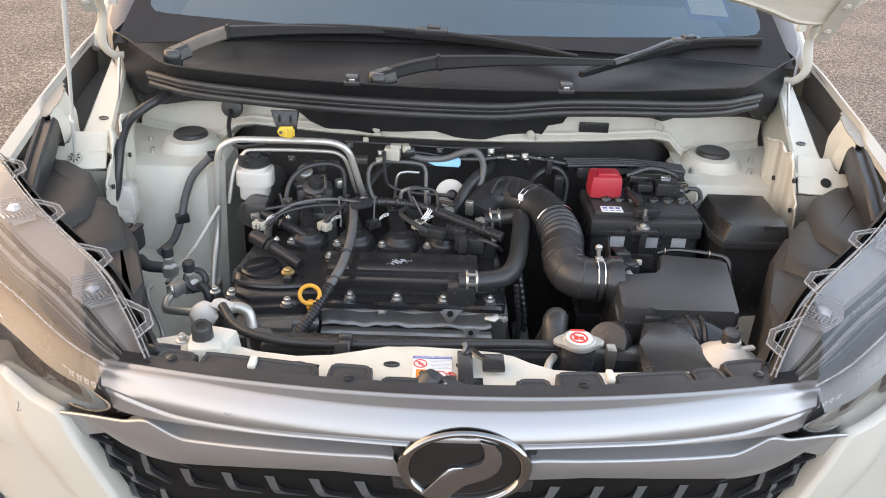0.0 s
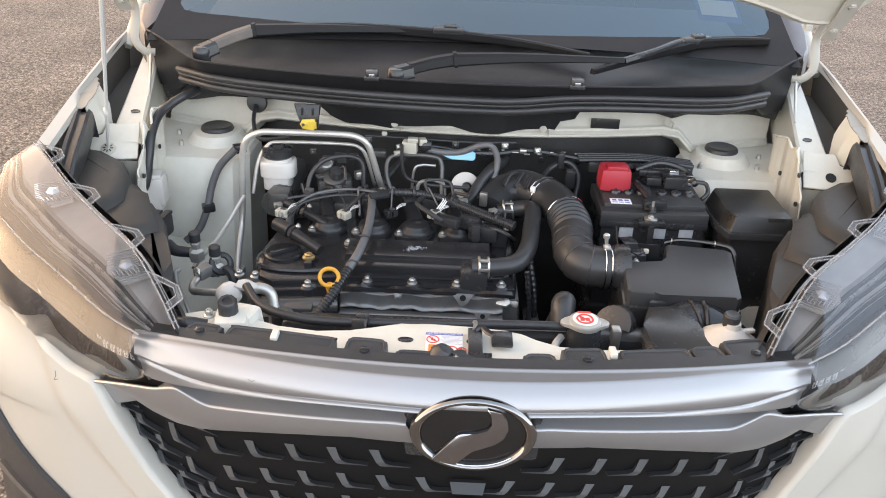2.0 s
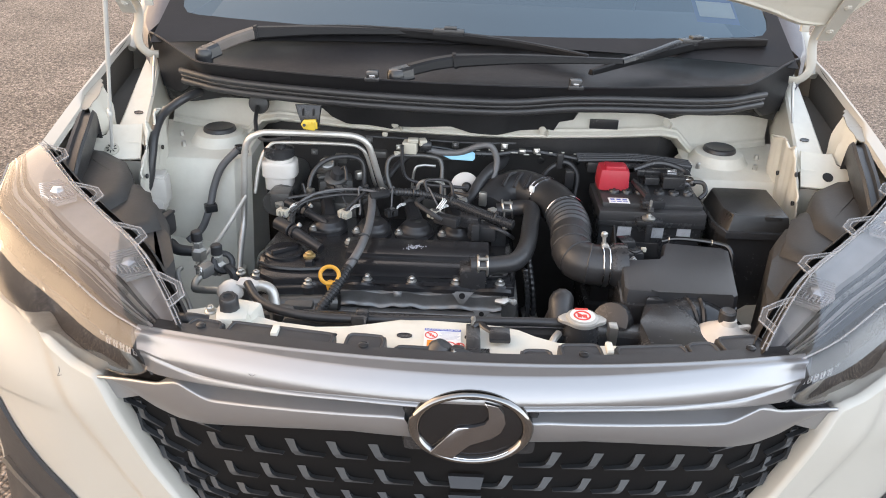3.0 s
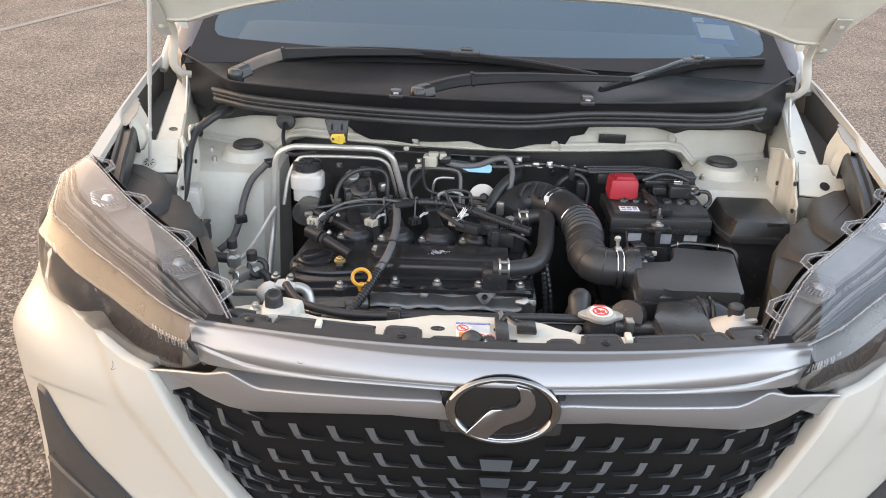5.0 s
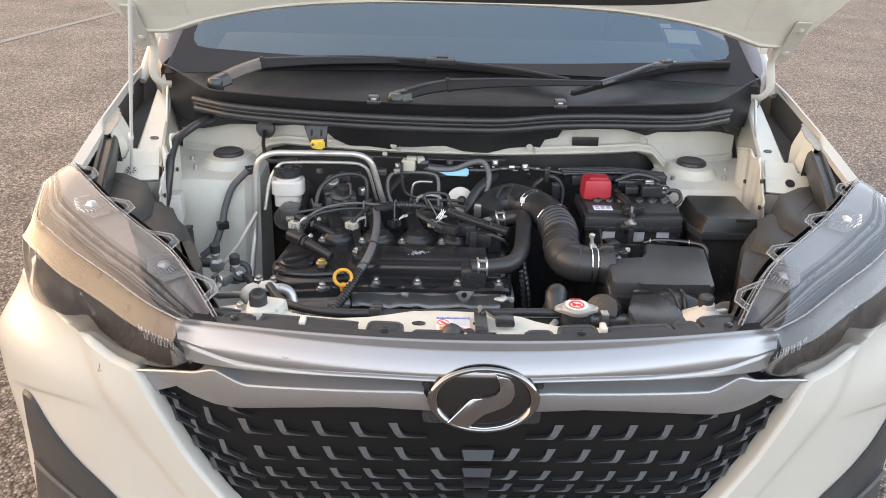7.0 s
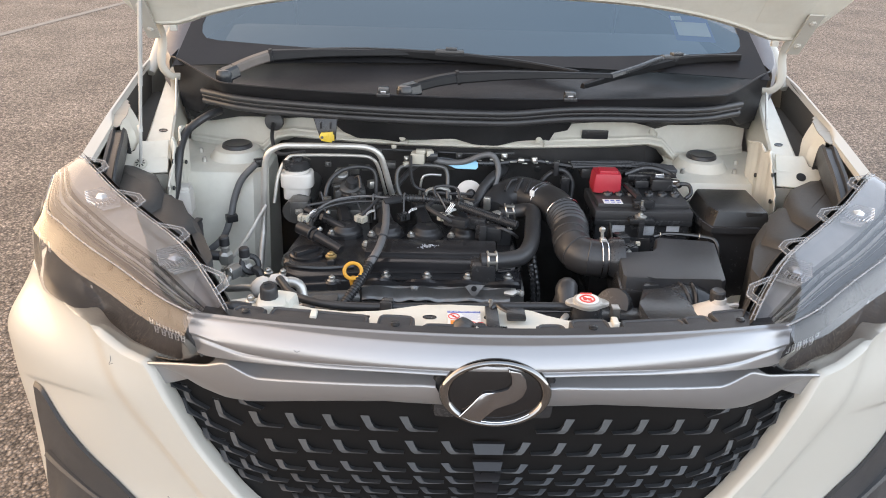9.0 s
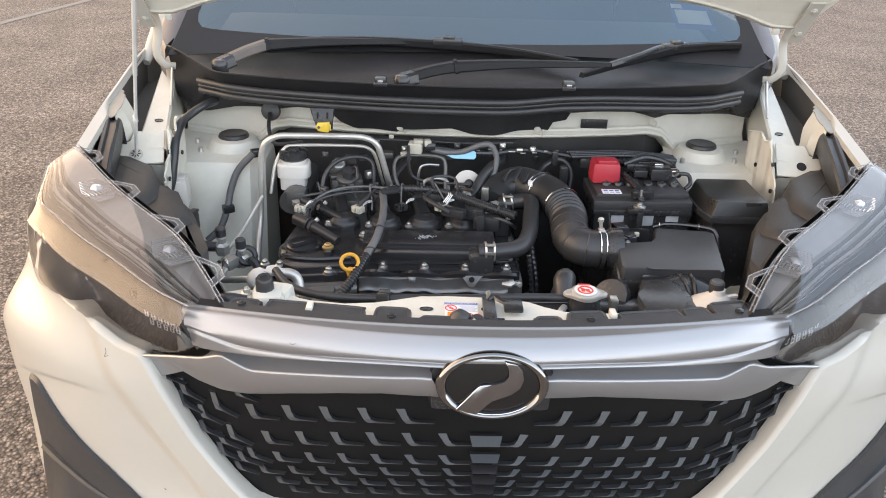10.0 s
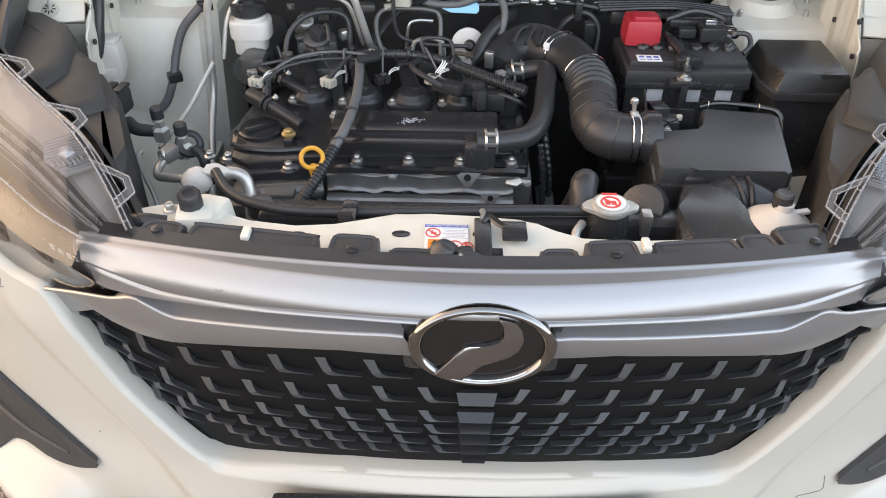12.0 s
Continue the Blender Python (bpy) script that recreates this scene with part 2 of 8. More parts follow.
TYRE = mat("tyre", (0.02, 0.02, 0.02), 0.8, 0, 0.2, 20, bump=0.3)
CABIN = mat("cabin_trim", (0.035, 0.036, 0.040), 0.8, 0, 0.2, 10)


def asphalt():
    m = mat("worn_asphalt", (0.2357, 0.1966, 0.1644), 0.9, 0, 0.14, 0.5, spec=0.3)
    n, l = m.node_tree.nodes, m.node_tree.links
    b = n["Principled BSDF"]
    co = n.new("ShaderNodeTexCoord")
    vor = n.new("ShaderNodeTexVoronoi")
    vor.inputs["Scale"].default_value = 95
    l.new(co.outputs["Object"], vor.inputs["Vector"])
    fine = n.new("ShaderNodeTexNoise")
    fine.inputs["Scale"].default_value = 32
    fine.inputs["Detail"].default_value = 8
    fine.inputs["Roughness"].default_value = 0.75
    l.new(co.outputs["Object"], fine.inputs["Vector"])
    patch = n.new("ShaderNodeTexNoise")
    patch.inputs["Scale"].default_value = 1.7
    patch.inputs["Detail"].default_value = 7
    patch.inputs["Roughness"].default_value = 0.65
    l.new(co.outputs["Object"], patch.inputs["Vector"])
    r1 = n.new("ShaderNodeMapRange")
    r1.inputs["From Min"].default_value, r1.inputs["From Max"].default_value = 0.3, 0.72
    r1.inputs["To Min"].default_value, r1.inputs["To Max"].default_value = 0.25, 2.0
    l.new(fine.outputs["Fac"], r1.inputs["Value"])
    r2 = n.new("ShaderNodeMapRange")
    r2.inputs["From Min"].default_value, r2.inputs["From Max"].default_value = 0.3, 0.7
    r2.inputs["To Min"].default_value, r2.inputs["To Max"].default_value = 0.75, 1.25
    l.new(patch.outputs["Fac"], r2.inputs["Value"])
    r3 = n.new("ShaderNodeMapRange")
    r3.inputs["To Min"].default_value, r3.inputs["To Max"].default_value = 0.6, 1.35
    sep = n.new("ShaderNodeSeparateColor")
    l.new(vor.outputs["Color"], sep.inputs["Color"])
    l.new(sep.outputs[0], r3.inputs["Value"])
    # dark binder between the stones
    r4 = n.new("ShaderNodeMapRange")
    r4.inputs["From Min"].default_value, r4.inputs["From Max"].default_value = 0.25, 0.62
    r4.inputs["To Min"].default_value, r4.inputs["To Max"].default_value = 1.15, 0.45
    l.new(vor.outputs["Distance"], r4.inputs["Value"])
    old = b.inputs["Base Color"].links[0].from_socket
    sock = old
    for r in (r1, r2, r3, r4):
        sc = n.new("ShaderNodeVectorMath")
        sc.operation = "SCALE"
        l.new(sock, sc.inputs[0])
        l.new(r.outputs["Result"], sc.inputs["Scale"])
        sock = sc.outputs["Vector"]
    l.new(sock, b.inputs["Base Color"])
    bp = n.new("ShaderNodeBump")
    bp.inputs["Strength"].default_value = 0.9
    bp.inputs["Distance"].default_value = 0.008
    bp.invert = True
    l.new(vor.outputs["Distance"], bp.inputs["Height"])
    l.new(bp.outputs["Normal"], b.inputs["Normal"])
    return m


ASPHALT = asphalt()
LINEPAINT = mat("worn_road_paint", (0.20, 0.185, 0.165), 0.9, 0, 0.3, 6, dirt=1.0, dirt_color=(0.17, 0.155, 0.14))

# ---- mesh helpers ----


def part(name, bm, material, parent=None, label="", sharp=38):
    """Links a bmesh as one mesh object, under a thing or a part."""
    me = bpy.data.meshes.new(name)
    bmesh.ops.recalc_face_normals(bm, faces=bm.faces)
    for fc in bm.faces:
        fc.smooth = True
    bm.to_mesh(me)
    bm.free()
    me.set_sharp_from_angle(angle=radians(sharp))
    me.materials.append(material)
    ob = new(name, me)
    if parent is not None:
        ob.parent = parent
    if label:
        tagged(ob, label)
    return ob


def face_out(ob, inner):
    """Turns a sheet's faces so that they look away from a place inside."""
    me = ob.data
    inner = Vector(inner)
    if sum((p.center - inner).dot(p.normal) * p.area for p in me.polygons) < 0:
        me.flip_normals()
    return ob


def thing(name, label, category, group="", kind=""):
    return tagged(new(name), label, category, group, kind)


def spline(pts, per=8):
    """A smooth line through the points."""
    p = [Vector(q) for q in pts]
    if len(p) == 2:
        return [p[0].lerp(p[1], i / per) for i in range(per + 1)]
    p = [p[0] * 2 - p[1]] + p + [p[-1] * 2 - p[-2]]
    out = []
    for i in range(1, len(p) - 2):
        a, b, c, d = p[i - 1:i + 3]
        for k in range(per):
            t = k / per
            out.append(0.5 * (2 * b + (c - a) * t + (2 * a - 5 * b + 4 * c - d) * t * t + (3 * b - a - 3 * c + d) * t ** 3))
    out.append(p[-2].copy())
    return out


def tube(bm, pts, r, seg=10, per=8, ribs=0, rib=0.12, flat=1.0, smooth=True):
    """A round or flattened bar swept along a line; ribs: rings along it; r: one radius, or one for each end."""
    line = spline(pts, per) if smooth else [Vector(q) for q in pts]
    if ribs:
        dense = []
        total = ribs * 4
        for i in range(total + 1):
            f = i / total * (len(line) - 1)
            k = min(int(f), len(line) - 2)
            dense.append(line[k].lerp(line[k + 1], f - k))
        line = dense
    n = len(line)
    ra, rb = r if isinstance(r, tuple) else (r, r)
    side = None
    rings = []
    for i, p in enumerate(line):
        d = (line[min(i + 1, n - 1)] - line[max(i - 1, 0)]).normalized()
        if side is None:
            side = d.cross(Vector((0, 0, 1)))
            if side.length < 0.1:
                side = d.cross(Vector((0, 1, 0)))
        side = (side - d * side.dot(d)).normalized()
        up = side.cross(d)
        rad = ra + (rb - ra) * i / (n - 1)
        if ribs:
            rad *= 1 + (rib if i % 4 in (1, 2) else -rib)
        rings.append([bm.verts.new(p + side * math.cos(2 * math.pi * k / seg) * rad + up * math.sin(2 * math.pi * k / seg) * rad * flat) for k in range(seg)])
    for a, b in zip(rings, rings[1:]):
        for k in range(seg):
            bm.faces.new((a[k], a[(k + 1) % seg], b[(k + 1) % seg], b[k]))
    bm.faces.new(rings[0][::-1])
    bm.faces.new(rings[-1])
    return bm


def bar(bm, pts, wide, high, per=6, lean=0.0):
    """A faceted bar along a line: flat top, sloping sides; wide and high run from the first end to the last."""
    line = spline(pts, per)
    n = len(line)
    rings = []
    for i, p in enumerate(line):
        d = (line[min(i + 1, n - 1)] - line[max(i - 1, 0)]).normalized()
        side = d.cross(Vector((0, 0, 1))).normalized()
        up = (side.cross(d) + side * lean).normalized()
        f = i / (n - 1)
        w, h = wide[0] + (wide[1] - wide[0]) * f, high[0] + (high[1] - high[0]) * f
        rings.append([bm.verts.new(p + side * w * a + up * h * b) for a, b in ((-0.5, -0.5), (-0.5, 0.15), (-0.30, 0.5), (0.25, 0.5), (0.42, 0.30), (0.5, -0.35), (0.44, -0.5))])
    for a, b in zip(rings, rings[1:]):
        for k in range(7):
            bm.faces.new((a[k], a[(k + 1) % 7], b[(k + 1) % 7], b[k]))
    bm.faces.new(rings[0][::-1])
    bm.faces.new(rings[-1])
    return bm


def box(bm, c, s, bevel=0.004, rot=0.0, taper=1.0, tilt=0.0):
    """A bevelled block at centre c with sizes s, turned about z, leaning about x, narrower at the top by taper."""
    m = pose(*c, tilt, 0, rot)
    vs = []
    for z in (-0.5, 0.5):
        k = taper if z > 0 else 1.0
        for x, y in ((-0.5, -0.5), (0.5, -0.5), (0.5, 0.5), (-0.5, 0.5)):
            vs.append(bm.verts.new(m @ Vector((x * s[0] * k, y * s[1] * k, z * s[2]))))
    fs = [bm.faces.new([vs[i] for i in q]) for q in ((3, 2, 1, 0), (4, 5, 6, 7), (0, 1, 5, 4), (1, 2, 6, 5), (2, 3, 7, 6), (3, 0, 4, 7))]
    if bevel:
        es = list({e for fc in fs for e in fc.edges})
        bmesh.ops.bevel(bm, geom=es, offset=min(bevel, min(s) * 0.45), segments=2, profile=0.6, affect="EDGES")
    return bm


def prism(bm, outline, z0, z1, bevel=0.003, m=None):
    """An upright slab over an outline of (x, y)."""
    m = m or Matrix()
    lo = [bm.verts.new(m @ Vector((x, y, z0))) for x, y in outline]
    hi = [bm.verts.new(m @ Vector((x, y, z1))) for x, y in outline]
    n = len(lo)
    top = bm.faces.new(hi)
    bm.faces.new(lo[::-1])
    for i in range(n):
        bm.faces.new((lo[i], lo[(i + 1) % n], hi[(i + 1) % n], hi[i]))
    if bevel:
        bmesh.ops.bevel(bm, geom=list(top.edges), offset=bevel, segments=2, profile=0.6, affect="EDGES")
    return bm


def lathe(bm, c, profile, seg=20, axis=(0, 0, 1), sx=1.0, sy=1.0):
    """A turned shape: profile of (radius, height) along an axis through c."""
    q = Vector((0, 0, 1)).rotation_difference(Vector(axis).normalized()).to_matrix()
    rings = []
    for r, h in profile:
        rings.append([bm.verts.new(Vector(c) + q @ Vector((r * sx * math.cos(2 * math.pi * k / seg), r * sy * math.sin(2 * math.pi * k / seg), h))) for k in range(seg)])
    for a, b in zip(rings, rings[1:]):
        for k in range(seg):
            bm.faces.new((a[k], a[(k + 1) % seg], b[(k + 1) % seg], b[k]))
    bm.faces.new(rings[0][::-1])
    bm.faces.new(rings[-1])
    return bm


def loft(bm, curves, close=False):
    """A skin over curves that have the same number of points."""
    rows = [[bm.verts.new(Vector(p)) for p in c] for c in curves]
    for a, b in zip(rows, rows[1:]):
        for k in range(len(a) - 1):
            bm.faces.new((a[k], a[k + 1], b[k + 1], b[k]))
        if close:
            bm.faces.new((a[-1], a[0], b[0], b[-1]))
    return bm


def thicken(bm, t):
    bmesh.ops.recalc_face_normals(bm, faces=bm.faces)
    bmesh.ops.solidify(bm, geom=list(bm.faces), thickness=t)
    return bm


def ring(bm, c, r, t, axis=(0, 0, 1), seg=24, tseg=8, sx=1.0, sy=1.0):
    q = Vector((0, 0, 1)).rotation_difference(Vector(axis).normalized()).to_matrix()
    rows = []
    for k in range(seg):
        a = 2 * math.pi * k / seg
        o = Vector((math.cos(a) * r * sx, math.sin(a) * r * sy, 0))
        d = Vector((math.cos(a), math.sin(a), 0))
        rows.append([bm.verts.new(Vector(c) + q @ (o + d * t * math.cos(2 * math.pi * j / tseg) + Vector((0, 0, t * math.sin(2 * math.pi * j / tseg))))) for j in range(tseg)])
    for k in range(seg):
        a, b = rows[k], rows[(k + 1) % seg]
        for j in range(tseg):
            bm.faces.new((a[j], a[(j + 1) % tseg], b[(j + 1) % tseg], b[j]))
    return bm


def along(table, v):
    """Value at v of a table of (place, value), joined by straight stretches."""
    for (a, p), (b, q) in zip(table, table[1:]):
        if v <= b:
            return p + (q - p) * max(0.0, (v - a)) / (b - a)
    return table[-1][1]


def B():
    return bmesh.new()


def smooth01(a, b, v):
    t = max(0.0, min(1.0, (v - a) / (b - a)))
    return t * t * (3 - 2 * t)


def bolt(name, c, parent, r=0.007, h=0.007, axis=(0, 0, 1), material=None, label=""):
    """A flanged hexagon bolt head."""
    bm = B()
    lathe(bm, c, [(r * 1.45, -0.002), (r * 1.45, 0.001), (r * 1.1, 0.0025)], 16, axis)
    lathe(bm, c, [(r, 0.002), (r, h), (r * 0.8, h + 0.0012)], 6, axis)
    lathe(bm, c, [(r * 0.45, h), (r * 0.42, h + 0.003)], 10, axis)
    return part(name, bm, material or STEEL, parent, label)


# ---- ground ----
bm = B()
loft(bm, [[(x, y, 0) for x in (-400, -60, -12, 0, 12, 60, 400)] for y in (-400, -60, -12, 0, 12, 60, 400)])
ground = tagged(part("ground", bm, ASPHALT), "worn grey-brown asphalt car park with coarse stone grain", "ground", kind="structure")
bm = B()
loft(bm, [[(-4.89 + 0.155 * (y - 4) - 0.05, y, 0.004) for y in (2, 4, 6, 8, 10, 12, 14)], [(-4.89 + 0.155 * (y - 4) + 0.05, y, 0.004) for y in (2, 4, 6, 8, 10, 12, 14)]])
tagged(part("parking_line", bm, LINEPAINT), "faded white painted line on worn asphalt", "road marking", kind="structure")

# ---- the car: body ----
car = thing("car", "cream-white compact car with its bonnet propped open", "car")
car.location = (0, 0, 0)


def nose(x):
    """How far back the front of the body lies at this distance from the middle."""
    a = abs(x)
    return 0.735 + 0.33 * a * a + 1.0 * max(0, a - 0.6) ** 2 + 60 * max(0, a - 0.82) ** 3


def under_lamp(a):
    """The upper edge of the bumper skin."""
    pts = ((0, 0.517), (0.16, 0.512), (0.27, 0.499), (0.32, 0.491), (0.35, 0.490), (0.375, 0.500), (0.405, 0.530), (0.44, 0.575), (0.471, 0.618), (0.50, 0.675), (0.522, 0.718), (0.541, 0.752), (0.590, 0.757), (0.660, 0.781), (0.755, 0.785), (0.90, 0.785))
    for (x0, z0), (x1, z1) in zip(pts, pts[1:]):
        if a <= x1:
            return z0 + (z1 - z0) * (a - x0) / (x1 - x0)
    return pts[-1][1]


def bumper_y(x, z):
    a = abs(x)
    rim = max(0.508 - 0.12 * a * a - z, (a - 0.375) * 0.79 - (z - 0.535) * 0.55)
    y = nose(x) - 0.014 * (smooth01(-0.005, 0.018, rim) - smooth01(0.075, 0.105, rim))
    if 0.56 < a < 0.85:
        line = 0.660 - 1.0 * (a - 0.58) ** 2
        y += 0.006 * smooth01(0.59, 0.74, a) * smooth01(0.85, 0.78, a) * smooth01(line + 0.002, line - 0.005, z) * smooth01(line - 0.10, line - 0.01, z)
    y -= 0.075 * smooth01(0.375, 0.315, z) * smooth01(0.54, 0.66, a) * smooth01(0.86, 0.74, a)
    y += 0.030 * smooth01(0.70, 0.80, z) * smooth01(0.68, 0.85, a) + 0.014 * smooth01(0.68, 0.78, z) * smooth01(0.46, 0.62, a)
    return y - 0.02 * smooth01(0.50, 0.36, z) + 0.05 * smooth01(0.30, 0.22, z)


def bumper_x(x, z):
    """The corner swells at mid height and draws in under the lamp."""
    w = smooth01(0.45, 0.86, abs(x))
    return x + (1 if x > 0 else -1) * w * (0.018 * smooth01(0.36, 0.60, z) - 0.052 * smooth01(0.66, 0.80, z))


bm = B()
cols = [i / 80 * 0.872 for i in range(-80, 81)]
wrap = [(0.004, 0.02), (0.006, 0.06), (0.004, 0.12), (-0.002, 0.16)]
rows = []
for k in range(-2, 151):
    row = []
    for x in cols:
        top = under_lamp(abs(x))
        if k < 0:
            row.append((bumper_x(x, top) * 0.985, bumper_y(x, top) + (0.035 if k == -2 else 0.008), top + 0.003))
        else:
            z = top - (top - 0.20) * (k / 150) ** 1.15
            row.append((bumper_x(x, z), bumper_y(x, z), z))
    first, last = row[0], row[-1]
    row = [(first[0] - w, first[1] + d, first[2]) for w, d in wrap[::-1]] + row + [(last[0] + w, last[1] + d, last[2]) for w, d in wrap]
    rows.append(row)
loft(bm, rows)
part("bumper", bm, PAINT, car, "cream-white painted front bumper", sharp=70)

# side skin behind the bumper corner, fender, sill, plain shell
WY, WZ, WR = 1.53, 0.315, 0.315
for sx in (-1, 1):
    bm = B()
    crest = spline([(0.766, 1.195, 0.953), (0.790, 1.42, 0.983), (0.802, 1.565, 1.002), (0.813, 1.70, 1.019), (0.817, 1.83, 1.036), (0.842, 2.0, 1.056)], 6)
    rows = []
    for p in crest:
        arch = WZ + math.sqrt(max(0.0, 0.36 ** 2 - (p.y - WY) ** 2)) if abs(p.y - WY) < 0.36 else 0.25
        low = max(arch, 0.25)
        wide = 0.009 + 0.015 * smooth01(1.46, 1.38, p.y)
        outer = [Vector((p.x - wide, p.y, p.z - 0.014)), Vector((p.x - wide + 0.004, p.y, p.z - 0.005)), Vector((p.x - 0.004, p.y, p.z - 0.001)), p, Vector((p.x + 0.006, p.y, p.z - 0.010))]
        for f in (0.15, 0.4, 0.7, 1.0):
            z = p.z - 0.008 + (low - p.z) * f
            outer.append(Vector((p.x + 0.006 + (0.868 - p.x - 0.006) * min(1, f * 1.3), p.y, z)))
        rows.append([(sx * q.x, q.y, q.z) for q in outer])
    loft(bm, rows)
    part("fender", bm, PAINT, car, "cream-white front fender", sharp=50)
    # plain flank and pillar
    bm = B()
    rows = []
    for y in (2.0, 2.6, 3.4, 4.2, 4.85):
        taper = 0.86 if y < 4.5 else 0.80
        roofx = 0.58
        rows.append([(sx * v, y, z) for v, z in ((0.80, 0.26), (taper, 0.5), (taper, 0.85), (0.842 * taper / 0.86, 1.055), (roofx + 0.1, 1.35), (roofx, 1.60), (0.3, 1.66), (0.0, 1.67))] if y > 2.5 else [(sx * v, y, z) for v, z in ((0.80, 0.26), (0.86, 0.5), (0.86, 0.85), (0.842, 1.055), (0.80, 1.08), (0.76, 1.12), (0.73, 1.16), (0.70, 1.22))])
    loft(bm, [[r[k] for r in rows] for k in range(4)])
    part("flank", bm, PAINT, car, "cream-white body side")
    bm = B()
    loft(bm, [[r[k] for r in rows[1:]] for k in range(3, 8)])
    part("roof_side", bm, PAINT, car)
    bm = B()
    tube(bm, [(sx * 0.806, 1.76, 1.000), (sx * 0.796, 1.81, 1.040), (sx * 0.776, 1.87, 1.100), (sx * 0.748, 1.97, 1.195), (sx * 0.67, 2.35, 1.45), (sx * 0.590, 2.62, 1.60)], (0.012, 0.046), 12, 6, flat=0.8)
    part("pillar", bm, PAINT, car, "cream-white windscreen pillar")
bm = B()
rear = [(0.80, 0.26), (0.80, 0.5), (0.80, 0.85), (0.78, 1.055), (0.68, 1.35), (0.58, 1.60), (0.3, 1.66), (0, 1.67)]
vs = [bm.verts.new((x, 4.85, z)) for x, z in rear] + [bm.verts.new((-x, 4.85, z)) for x, z in rear[::-1][1:]]
bm.faces.new(vs)
part("tailgate", bm, PAINT, car)
for sx in (-1, 1):
    for y in (WY, WY + 2.75):
        bm = B()
        lathe(bm, (sx * 0.74, y, WZ), [(0.20, -0.09), (0.29, -0.10), (0.315, -0.07), (0.315, 0.07), (0.29, 0.10), (0.20, 0.09)], 40, (sx, 0, 0))
        wheel = part("wheel", bm, TYRE, car, "black tyre on an alloy rim")
        bm = B()
        lathe(bm, (sx * 0.74, y, WZ), [(0.03, 0.09), (0.06, 0.085), (0.19, 0.07), (0.20, 0.085), (0.205, 0.085), (0.2, -0.05), (0.05, -0.05)], 40, (sx, 0, 0))
        part("rim", bm, DULLSILVER, wheel)
bm = B()
box(bm, (0, 2.9, 0.25), (1.50, 3.7, 0.04), 0.01)
box(bm, (0, 1.19, 0.33), (0.98, 0.72, 0.03), 0.01)
box(bm, (0, 1.30, 0.285), (0.20, 0.8, 0.09), 0.01)
part("undertray", bm, PLASTIC, car, "black undertray")
bm = B()
for sx in (-1, 1):
    tube(bm, [(sx * 0.70, WY, WZ), (sx * 0.35, WY, 0.33), (0, WY, 0.33)], 0.03, 8, 4)
    tube(bm, [(sx * 0.70, WY + 2.75, WZ), (0, WY + 2.75, 0.27)], 0.03, 8, 4)
part("axle", bm, PLASTIC, car)

# ---- grille, trims, badge ----
BACKBLACK = mat("grille_backing", (0.005, 0.005, 0.0055), 0.55, 0, 0.1, 20, spec=0.25)
rows = []
for k in range(105):
    z = 0.47 + 0.35 * k / 104
    w = min(0.545, 0.40 + max(0, z - 0.50) * 0.72) if z < 0.75 else 0.42
    rows.append([(w * i / 20, nose(w * i / 20) + 0.024 + (0.0003 if k % 2 else 0.0), z) for i in range(-20, 21)])
grille = part("grille", loft(B(), rows), BACKBLACK, car, "black plastic front grille of hooked bars", sharp=20)

FINMAT = mat("grille_satin", (0.030, 0.032, 0.035), 0.36, 0, 0.1, 20, per_object=0.15)


def fin_mesh(name, shape):
    """One hook of the grille: a leaning tab that runs out into a thin sill."""
    bm = B()
    a = [bm.verts.new((x, -0.004 + max(0, z) * 0.45, z)) for x, z in shape]
    b = [bm.verts.new((x, 0.005, z - 0.001)) for x, z in shape]
    n = len(a)
    bm.faces.new(a)
    for i in range(n):
        bm.faces.new((a[i], b[i], b[(i + 1) % n], a[(i + 1) % n]))
    bmesh.ops.recalc_face_normals(bm, faces=bm.faces)
    me = bpy.data.meshes.new(name)
    bm.to_mesh(me)
    bm.free()
    me.materials.append(FINMAT)
    return me


HOOK = [(-0.008, 0.020), (0.006, 0.020), (0.010, 0.010), (0.014, 0.004), (0.021, 0.0012), (0.0515, -0.0010), (0.0515, -0.0020), (0.018, -0.0018), (0.008, -0.001), (0.003, 0.003)]
SWEEP = [(-0.016, 0.027), (-0.005, 0.027), (0.000, 0.014), (0.005, 0.005), (0.013, 0.0008), (0.036, -0.008), (0.036, -0.0092), (0.010, -0.0018), (-0.001, 0.0005), (-0.008, 0.010)]
MESHES = {}
for side in (-1, 1):
    MESHES[side] = (fin_mesh("grille_fin", [(-side * x, z) for x, z in HOOK]), fin_mesh("grille_fin_swept", [(-side * x, z) for x, z in SWEEP]))
FIN_ROWS = ((0.690, 0.21, 0.127, 0.0605, 5, 1.0), (0.648, 0.27, 0.062, 0.0570, 6, 0.84), (0.611, 0.26, 0.062, 0.0540, 6, 0.54), (0.588, 0.28, 0.056, 0.0505, 7, 0.37), (0.567, 0.28, 0.050, 0.0470, 7, 0.30), (0.549, 0.28, 0.046, 0.0440, 7, 0.25))


def add_fin(side, which, a, z, wide, scale, tilt):
    fin = new("grille_fin", MESHES[side][which])
    fin.parent = grille
    fin.matrix_basis = pose(side * a, nose(a) + 0.018, z, 0, side * tilt, side * math.degrees(math.atan(0.66 * a))) @ Matrix.Diagonal((wide, 1, scale, 1))


